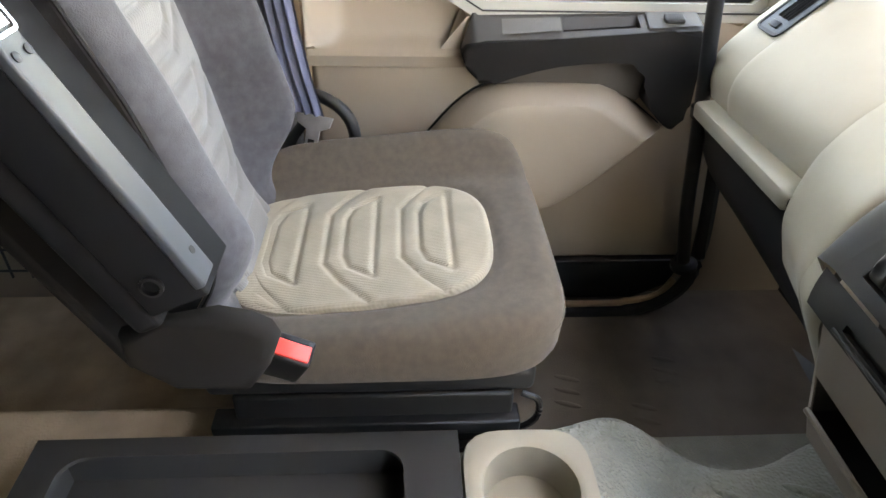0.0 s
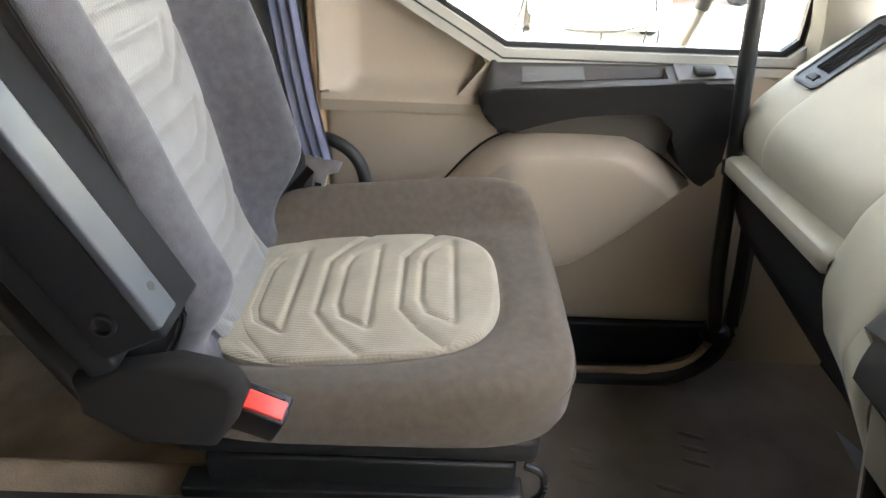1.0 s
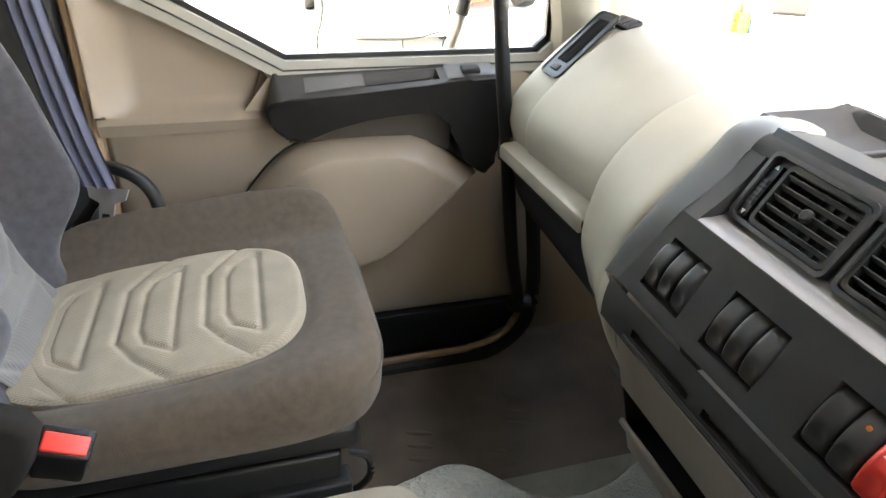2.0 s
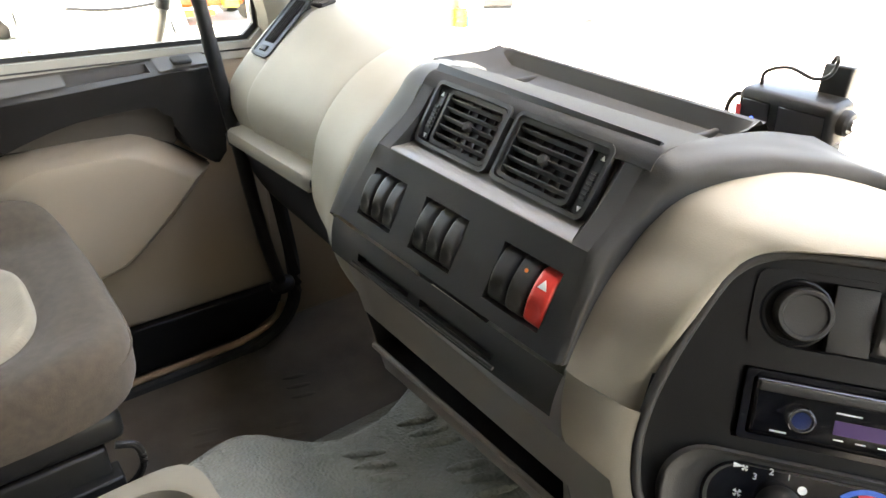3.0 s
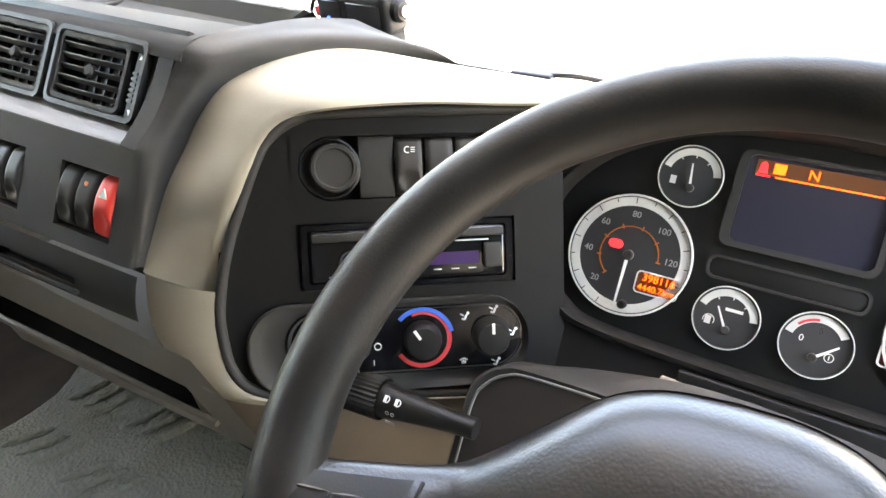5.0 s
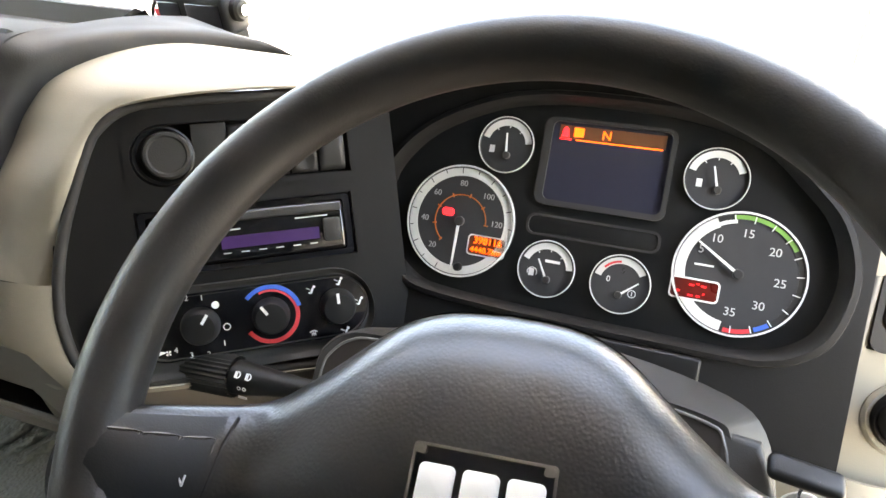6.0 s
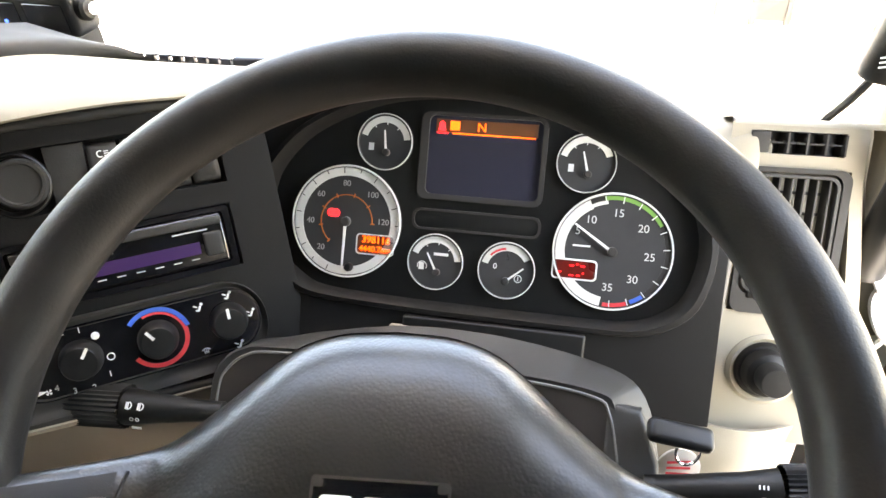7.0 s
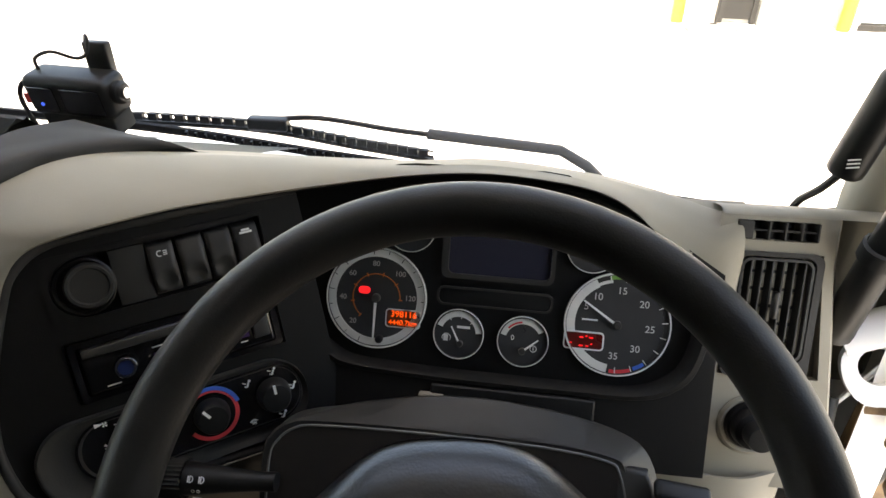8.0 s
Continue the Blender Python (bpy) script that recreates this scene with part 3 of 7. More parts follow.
part("latch_well", box(B(), 0.0072, 0.0080, 0.370, 0.452, -0.0145, 0.0115, HINGE), BLACK, latch)
for k in range(4):
    part("lever_rib", box(B(), 0.008, 0.0115, 0.390, 0.430, -0.0105 + 0.0044 * k, -0.0068 + 0.0044 * k, HINGE, 0.001, 1), SILVER, latch)
part("latch_roller", tube(B(), [HINGE @ Vector((0.0095, q, -0.003)) for q in (0.372, 0.389)], 0.0048, 12), SILVER, latch)
for z in (-0.011, 0.007):
    part("rivet", lathe(B(), [(0.0038, 0), (0.0044, 0.0018), (0.0025, 0.0028), (0.0003, 0.003)], HINGE @ Matrix(((0, 0, 1, 0.0072), (0, 1, 0, 0.352), (-1, 0, 0, z), (0, 0, 0, 1))), 14), STEEL, strip)
part("strip_hole", lathe(B(), [(0.0042, 0), (0.0042, 0.0006), (0.0003, 0.0006)], HINGE @ Matrix(((0, 0, 1, 0.0074), (0, 1, 0, 0.152), (-1, 0, 0, -0.006), (0, 0, 0, 1))), 14), BLACK, strip)
for fy, fz, fr in ((-0.035, 0.144, 0.011), (-0.03, 0.62, 0.008)):
    part("screw_hole", lathe(B(), [(fr, 0), (fr, 0.0185), (fr * 0.75, 0.019), (fr * 0.7, 0.012), (0.0008, 0.012)], HINGE @ pose(fy, fz, 0), 20), BLACK, side)
part("back_shell", box(B(), -0.092, -0.0605, 0.095, 0.80, -0.072, 0.010, HINGE, 0.008), SATIN, seat)
part("back_cover", box(B(), -0.185, -0.170, 0.02, 0.80, -0.53, -0.05, HINGE, 0.006), ARM, seat)
HC = Matrix(((0, 0, 1, -0.295), (1, 0, 0, 0), (0, 1, 0, 0), (0, 0, 0, 1)))
part("recliner_cover", plate(B(), [(-0.465, 0.530), (-0.414, 0.547), (-0.363, 0.558), (-0.330, 0.550), (-0.312, 0.538), (-0.305, 0.520), (-0.318, 0.485), (-0.342, 0.450), (-0.42, 0.452), (-0.465, 0.49)], 0.022, HC, 0.014, 4), ARM, seat, "grey plastic recliner cover")
part("base_frame", box(B(), -0.74, -0.365, -0.40, -0.03, 0.20, 0.34, bevel=0.006), BLACK, seat)
part("seat_rail", box(B(), -0.385, -0.35, -0.43, 0.0, 0.215, 0.245, bevel=0.004), BLACK, seat, "black steel seat rail")
part("seat_rail", box(B(), -0.385, -0.35, -0.43, -0.02, 0.275, 0.30, bevel=0.004), BLACK, seat, "black steel seat rail")
part("pedestal", box(B(), -0.76, -0.43, -0.42, -0.04, 0.0, 0.21, bevel=0.01), BLACK, seat)
part("release_bar", tube(B(), spline([(-0.37, -0.02, 0.335), (-0.365, 0.002, 0.325), (-0.365, 0.004, 0.29), (-0.372, -0.018, 0.262), (-0.40, -0.03, 0.26)], 5), 0.005, 8), BLACK, seat)
buckle = thing("seat_belt_buckle", "black seat belt buckle with a red release button", "seat belt buckle", (-0.33, -0.32, 0.42))
BK = frame_at((-0.322, -0.304, 0.468), (0, 0.86, -0.45), (0.45, 0.35, 0.82))
part("body", box(B(), -0.024, 0.026, -0.016, 0.016, -0.075, 0.004, BK, 0.004), BLACK, buckle)
part("button", box(B(), -0.020, 0.022, -0.0125, 0.007, 0.0, 0.0085, BK, 0.002), RED, buckle, "bright red release button")
part("slot", box(B(), -0.012, 0.018, 0.008, 0.0135, 0.0, 0.006, BK, 0.001), BLACK, buckle)
belt = thing("seat_belt", "dark navy seat belt webbing with a steel tongue", "seat belt", (-0.86, -0.36, 0.5))
bm = B()
run = spline([(-0.90, -0.43, 1.25), (-0.865, -0.392, 0.85), (-0.838, -0.362, 0.64), (-0.822, -0.337, 0.528)], 8)
across, out_ = Vector((0.40, 0.91, 0.0)), Vector((0.85, -0.37, 0.37))
for side in (1, -1):
    sheet(bm, [[p + across * 0.031 * u + out_ * (0.0045 * math.cos(math.pi * 3.2 * u + 0.4) + 0.0008 * side) for u in np.linspace(-1, 1, 29)] for p in run])
part("webbing", bm, WEBBING, belt)
TG = frame_at((-0.812, -0.325, 0.518), (0.35, 0.93, -0.05), (0.85, -0.33, 0.40))
bm = B()
plate(bm, [(-0.034, 0.012), (-0.03, -0.004), (-0.012, -0.012), (-0.011, -0.045), (0.012, -0.045), (0.013, -0.012), (0.03, -0.003), (0.034, 0.014)], 0.003, TG)
part("tongue", bm, BRUSHED, belt, "steel belt tongue")
part("tongue_slot", box(B(), -0.006, 0.006, -0.040, -0.028, 0.0, 0.0035, TG), BLACK, belt)
bm = B()
tube(bm, spline([(-0.885, -0.37, 0.53), (-0.868, -0.33, 0.545), (-0.85, -0.285, 0.53), (-0.845, -0.262, 0.49), (-0.845, -0.262, 0.42)], 6), 0.011, 10)
part("guide_tube", bm, RUBBER, belt, "black curved guide tube")
part("lower_webbing", tube(B(), spline([(-0.85, -0.35, 0.50), (-0.835, -0.38, 0.46), (-0.80, -0.40, 0.42), (-0.79, -0.38, 0.36)], 5), 0.02, 8, flat=0.2), BLACK, belt)

net = thing("storage_grille", "black wire storage grille behind the seat", "wire grille", (-0.93, -1.04, 0.1))
for k in range(6):
    part("wire", tube(B(), [(-0.93, -1.14 + 0.042 * k, 0.10), (-0.93, -1.14 + 0.042 * k, 0.52)], 0.0028, 6), BLACK, net)
for k in range(8):
    part("wire", tube(B(), [(-0.927, -1.145, 0.12 + 0.055 * k), (-0.927, -0.925, 0.12 + 0.055 * k)], 0.0028, 6), BLACK, net)

# ---- tunnel and console ----
def hump(x, y):
    """The mat over the tunnel: flat on top, rolling off to the passenger side and rising to the front."""
    edge = -0.435 + 0.055 * math.exp(-((y - 0.02) / 0.11) ** 2) + 0.115 / (1 + math.exp(-(y - 0.20) / 0.025)) - 0.05 / (1 + math.exp(-(y - 0.40) / 0.03))
    t = max(0, min(1, (x - edge + 0.10) / 0.10))
    roll = t * t * (3 - 2 * t)
    top = 0.232 - 0.03 / (1 + math.exp(-(y - 0.15) / 0.03)) + 0.30 * max(0, y - 0.36) ** 1.2
    return 0.004 + top * roll


bm = B()
xs, ys = np.linspace(-0.545, 0.34, 97), np.linspace(-0.42, 0.62, 110)
sheet(bm, [[Vector((x, y, hump(x, y))) for x in xs] for y in ys])
tunnel = structure("tunnel_mat", bm, MAT, "grey grained rubber mat moulded over the engine tunnel", "mat", angle=80)


structure("tunnel_carpet", sheet(B(), [[Vector((x, y, hump(x, y) + 0.002)) for x in xs] for y in np.linspace(-1.14, -0.42, 30)]), TAN, "worn tan carpet over the rear of the tunnel", "carpet", angle=80)


def tread(cx, cy, turn, length):
    bm = B()
    m = pose(cx, cy, 0, 0, 0, turn)
    rows = []
    for i in range(13):
        u = -1 + 2 * i / 12
        w = 0.0066 * math.sqrt(max(0.0, 1 - u * u)) + 0.0003
        row = []
        for k in range(7):
            v = -1 + 2 * k / 6
            p = m @ Vector((u * length / 2, v * w, 0))
            row.append(Vector((p.x, p.y, hump(p.x, p.y) - 0.0005 + 0.0085 * math.sqrt(max(0, 1 - v * v)) * math.sqrt(max(0, 1 - u * u)))))
        rows.append(row)
    return sheet(bm, rows)


for gx, gy in ((-0.283, 0.279), (-0.163, 0.281), (-0.289, 0.380), (-0.043, 0.284), (-0.17, 0.384)):
    for k in range(3):
        part("tread_bar", tread(gx + 0.0295 * k, gy + 0.001 * k, 61, 0.068), MAT, tunnel)
for gx, gy in ((-0.62, 0.30), (-0.70, 0.16), (-0.55, 0.14), (-0.75, 0.38)):
    for k in range(3):
        bm = tread(gx + 0.034 * k, gy - 0.006 * k, 72, 0.055)
        for v in bm.verts:
            v.co.z = 0.001 + 0.4 * max(0, v.co.z - hump(v.co.x, v.co.y))
        structure("floor_tread", bm, FLOOR, "raised tread bar on the dark floor", "floor tread")

con = thing("centre_console", "black storage tray console with a beige cup holder", "console", (-0.15, -0.3, 0.2))


def flatmap(x, y, z):
    return Vector((x, y, 0.30 + z))


bm = holed(B(), -0.338, 0.06, -0.64, -0.107, [(-0.312, 0.03, -0.60, -0.172)], 0.05, flatmap, 0.03)
part("tray", bm, DARK, con, angle=30)
part("tray_rim", ring_plate(B(), rounded(0.362, 0.448, 0.04, 6, -0.141, -0.386), rounded(0.33, 0.416, 0.03, 6, -0.141, -0.386), 0.006, pose(0, 0, 0.2995)), DARK, con)
part("tray_body", box(B(), -0.336, 0.058, -0.638, -0.109, 0.20, 0.2985 - 0.06, bevel=0.004), DARK, con)
part("tray_wall", box(B(), -0.338, -0.33, -0.64, -0.107, 0.2, 0.299), DARK, con)
hole = circle(0.060, 36)
n = 36
ringo = []
for i in range(n):
    t = 2 * math.pi * i / n
    q = (abs(math.cos(t)) ** 4 + abs(math.sin(t)) ** 4) ** -0.25
    ringo.append((0.088 * q * math.cos(t), 0.084 * q * math.sin(t)))
cm = pose(-0.252, -0.022, 0.30)
bm = B()
rows = [[cm @ Vector((x, y, z)) for x, y in o] for o, z in ((ringo, -0.10), (ringo, -0.012), ([(x * 0.97, y * 0.97) for x, y in ringo], -0.002), ([(x * 1.12, y * 1.12) for x, y in hole], 0.0), (hole, -0.004), ([(x * 0.93, y * 0.93) for x, y in hole], -0.06), ([(x * 0.2, y * 0.2) for x, y in hole], -0.062))]
sheet(bm, rows, closed=True)
part("cup_holder", bm, BEIGE, con, "beige moulded cup holder")
part("cup_surround", box(B(), -0.17, 0.06, -0.10, 0.058, 0.2, 0.299, bevel=0.008), BEIGE, con)

# ---- dashboard: passenger side ----
dash = thing("dashboard", "beige and charcoal truck dashboard below the windscreen", "dashboard", (0, 0.4, 0.5))
LID_L = [(0.362, 0.562), (0.352, 0.60), (0.362, 0.64), (0.40, 0.684), (0.45, 0.730), (0.5, 0.765), (0.56, 0.772), (0.66, 0.735), (0.80, 0.68)]
LID_R = [(0.350, 0.585), (0.350, 0.615), (0.362, 0.650), (0.398, 0.692), (0.445, 0.722), (0.5, 0.740), (0.56, 0.742), (0.66, 0.72), (0.80, 0.67)]


def lid(k):
    return [(a[0] + (b[0] - a[0]) * k, a[1] + (b[1] - a[1]) * k) for a, b in zip(LID_L, LID_R)]


part("end_cover", loft(B(), [(-0.885, [(y + 0.05, z - 0.02) for y, z in lid(0)]), (-0.865, [(y + 0.012, z - 0.004) for y, z in lid(0)]), (-0.825, lid(0)), (-0.7485, lid(0.18)), (-0.7455, [(y + 0.006, z - 0.004) for y, z in lid(0.18)])], thick=0.004), BEIGE, dash, angle=60)
part("glove_lid", loft(B(), [(-0.7440, [(y + 0.006, z - 0.004) for y, z in lid(0.2)]), (-0.7410, lid(0.2)), (-0.62, lid(0.6)), (-0.4950, lid(1)), (-0.4915, [(y + 0.006, z - 0.004) for y, z in lid(1)])], thick=0.004), BEIGE, dash, angle=60)
SH0 = [(0.36, 0.46), (0.335, 0.535), (0.342, 0.60), (0.360, 0.648), (0.398, 0.692), (0.445, 0.722), (0.5, 0.740), (0.56, 0.742), (0.66, 0.72), (0.80, 0.67)]
SH1 = [(0.345, 0.452), (0.308, 0.53), (0.315, 0.597), (0.336, 0.643), (0.377, 0.687), (0.428, 0.719), (0.489, 0.741), (0.56, 0.745), (0.66, 0.72), (0.80, 0.67)]
SH2 = [(0.335, 0.44), (0.288, 0.525), (0.300, 0.595), (0.320, 0.640), (0.362, 0.682), (0.418, 0.722), (0.47, 0.736), (0.56, 0.722), (0.66, 0.69), (0.80, 0.64)]
part("shoulder", loft(B(), [(-0.4895, [(y + 0.007, z - 0.005) for y, z in SH0]), (-0.485, SH0), (-0.40, SH1), (-0.347, SH2), (-0.335, [(y + 0.012, z - 0.012) for y, z in SH2])], thick=0.004), BEIGE, dash, angle=60)
part("panel_gap", tube(B(), [p + Vector((0, 0.0010, 0.0)) for p in spline([(-0.4905, y, z) for y, z in SH0[1:]], 6)], 0.0022, 6), BLACK, dash)
part("shoulder_foot", loft(B(), [(-0.348, [(0.335, 0.44), (0.2885, 0.525), (0.291, 0.572)]), (-0.305, [(0.318, 0.44), (0.274, 0.525), (0.280, 0.570)]), (-0.285, [(0.315, 0.44), (0.277, 0.525), (0.285, 0.570)])], thick=0.004), BEIGE, dash, angle=60)
bm = B()
rows = []
for k in np.linspace(0, 1, 30):
    x, y, z = -0.838 + 0.350 * k, 0.350 - 0.012 * k, 0.540 + 0.016 * k
    r = 0.015 if 0.03 < k < 0.97 else 0.010
    rows.append([Vector((x, y + q * r, z + w * r)) for q, w in ((-0.5, 1.05), (-0.85, 0.8), (-1.0, 0.2), (-0.9, -0.7), (-0.5, -1.1), (0.6, -1.2), (2.0, -1.0), (2.0, 1.2), (0.6, 1.15))])
sheet(bm, rows, closed=True)
part("glove_ledge", bm, BEIGE, dash)
part("glove_bin", loft(B(), [(-0.86, [(0.362, 0.545), (0.372, 0.50), (0.42, 0.40), (0.52, 0.28)]), (-0.48, [(0.345, 0.55), (0.36, 0.50), (0.41, 0.40), (0.50, 0.26)])], thick=0.004), PANEL, dash)
SV = frame_at((-0.792, 0.4475, 0.7315), (0.98, 0.02, 0.0), (0.02, -0.67, 0.74))
side_vent = part("side_vent", holed(B(), -0.03, 0.03, -0.062, 0.075, [(-0.019, 0.019, -0.035, 0.062)], 0.012, lambda x, y, z: SV @ Vector((x, y, z)), 0.02), BLACK, dash)
for k in range(5):
    part("slat", box(B(), -0.0011, 0.0011, -0.034, 0.061, 0.0002, 0.0044, SV @ pose(-0.014 + 0.007 * k, 0, 0, 0, 25, 0)), PANEL, side_vent)
part("vent_backing", plate(B(), rounded(0.059, 0.135, 0.009, 5, 0, 0.006), 0.0028, SV @ pose(0, 0, -0.0012)), BLACK, side_vent)
part("vent_wheel", box(B(), -0.012, 0.012, -0.054, -0.042, 0, 0.004, SV, 0.0015), PANEL, side_vent)
part("vent_frame", ring_plate(B(), rounded(0.066, 0.144, 0.012, 5, 0, 0.006), rounded(0.058, 0.134, 0.009, 5, 0, 0.006), 0.003, SV), PANEL, side_vent)
demist = part("side_demister", box(B(), -0.035, 0.03, -0.016, 0.016, -0.004, 0.004, frame_at((-0.775, 0.522, 0.772), (1, 0, 0), (0, -0.35, 0.94)), 0.003), DARK, dash)
for k in range(3):
    part("demister_slot", box(B(), -0.008, 0.008, -0.011, 0.011, 0.0, 0.0048, frame_at((-0.797 + 0.021 * k, 0.522, 0.772), (1, 0, 0), (0, -0.35, 0.94))), BLACK, demist)

# ---- dashboard: centre panel ----
MID = frame_at((-0.10, 0.300, 0.625), (1, 0.045, -0.058), (0.062, -0.904, 0.423))


def mid(x, y, z):
    """Places on the centre face: its left edge slants, its lower edge bulges a little."""
    k = (y + 0.049) / 0.102
    if x < -0.15:
        x = -0.15 + (x + 0.15) * (1 - 0.45 * k)
    if x > 0.12:
        x = x - 0.012 * k * (x - 0.12) / 0.03
    return MID @ Vector((x, y, z - 0.35 * max(0, abs(x + 0.02) - 0.10) ** 2))


groups = [(-0.172, -0.106, -0.033, 0.027), (-0.072, -0.004, -0.034, 0.026), (0.046, 0.118, -0.034, 0.026)]
part("centre_face", holed(B(), -0.20, 0.138, -0.049, 0.053, groups, 0.016, mid, 0.012), DARK, dash, angle=50)


def rocker(name, cx, cy, w, h, m, mat, parent, label="", dimple=True):
    """A rocker switch with a bowed face and a round finger dimple."""
    bm = B()
    rows = []
    for j in range(19):
        v = -1 + 2 * j / 18
        row = []
        for i in range(11):
            u = -1 + 2 * i / 10
            z = 0.0135 - 0.0075 * v * v - 0.0025 * max(0, abs(u) - 0.75) / 0.25 - 0.004 * max(0, abs(v) - 0.9) / 0.1
            if dimple:
                d = math.hypot(u * w / 2, (v + 0.48) * h / 2) / (w * 0.42)
                z -= 0.0034 * max(0, 1 - d * d)
            row.append(m @ Vector((cx + u * w / 2, cy + v * h / 2, z)))
        rows.append(row)
    sheet(bm, rows)
    top = bm.verts[:]
    ex = bmesh.ops.extrude_face_region(bm, geom=bm.faces[:])
    low = [g for g in ex["geom"] if isinstance(g, bmesh.types.BMVert)]
    inv = m.inverted()
    for v in low:
        q = inv @ v.co
        v.co = m @ Vector((q.x, q.y, -0.012))
    return part(name, bm, mat, parent, label, angle=50)


for gi, g in enumerate(groups):
    w = (g[1] - g[0]) / 3
    for k in range(3):
        last = gi == 2 and k == 2
        ob = rocker("rocker_switch", g[0] + w * (k + 0.5), (g[2] + g[3]) / 2, w - 0.0022, g[3] - g[2] - 0.005, MID @ pose(0, 0, -0.010), RED if last else GREY if gi < 2 else DARK, dash, "red hazard light switch" if last else "")
        if last:
            bm = plate(B(), [(-0.0055, -0.004), (0.0055, -0.004), (0, 0.0055)], 0.001, MID @ pose(g[0] + w * 2.5, 0.008, 0.0018, 0, 0, 0))
            part("hazard_triangle", bm, WHITE, ob)
        elif gi == 2 and k == 1:
            part("lamp_dot", lathe(B(), [(0.0022, 0), (0.0022, 0.001), (0.0004, 0.0014)], MID @ pose(g[0] + w * 1.5, 0.012, 0.0005), 10), ORANGEPRINT, ob)
# ledge below the vents and the vent housing
VENT = frame_at((-0.123, 0.370, 0.712), (1, 0.01, -0.045), (0.03, -0.87, 0.50))


def brow_drop(x):
    return -0.012 * (x + 0.30) / 0.36


def rise(x, t):
    """The fascia beside the vents: from the top of the switch face up to the brow."""
    a = mid(x, 0.053, 0)
    xw = a.x + (-0.006 if x < 0 else 0.003)
    b = Vector((xw, 0.385, 0.742 + brow_drop(xw)))
    return a.lerp(b, t) + Vector((0, 0.9, -0.43)) * 0.005 * math.sin(math.pi * t)


for x0, x1 in ((-0.20, -0.160), (0.112, 0.138)):
    part("vent_cheek", sheet(B(), [[rise(x0 + (x1 - x0) * i / 6, t / 16) for i in range(7)] for t in range(17)]), DARK, dash, angle=60)
for x, xv in ((-0.160, -0.134), (0.112, 0.1285)):
    part("recess_wall", sheet(B(), [[rise(x, t / 12), rise(x, t / 12).lerp(VENT @ Vector((xv, -0.040 + 0.083 * t / 12, -0.004)), 0.06), VENT @ Vector((xv, -0.040 + 0.083 * t / 12, -0.008))] for t in range(13)]), DARK, dash, angle=30)
bm = B()
rows = []
for x in np.linspace(-0.160, 0.112, 24):
    k = (x + 0.160) / 0.272
    a = mid(x, 0.053, 0)
    b = VENT @ Vector((-0.134 + 0.260 * k, -0.040, -0.002))
    c = VENT @ Vector((-0.134 + 0.260 * k, -0.034, -0.006))
    rows.append([a + Vector((0, 0.0015, -0.004)), a + Vector((0, 0.0015, 0)), a.lerp(b, 0.15) + Vector((0, 0, 0.0015)), a.lerp(b, 0.6), b, c])
sheet(bm, rows)
BACKING = box(B(), -0.155, 0.155, -0.05, 0.060, -0.062, -0.050, VENT)
box(BACKING, -0.155, 0.155, 0.047, 0.057, -0.050, -0.010, VENT)
part("vent_backing", BACKING, BLACK, dash)
# Fascia plastic in a paler grey: the daylight it catches is painted in.
part("vent_ledge", bm, MIDGREY, dash, "ledge below the vents, caught daylight in its paler grey", angle=50)
part("vent_surround", holed(B(), -0.134, 0.1285, -0.040, 0.046, [(-0.128, -0.006, -0.034, 0.038), (0.002, 0.126, -0.034, 0.038)], 0.02, lambda x, y, z: VENT @ Vector((x, y, z - 0.006 - 1.6 * max(0, abs(x) - 0.13) - 0.5 * max(0, y - 0.04))), 0.012), DARK, dash, angle=50)
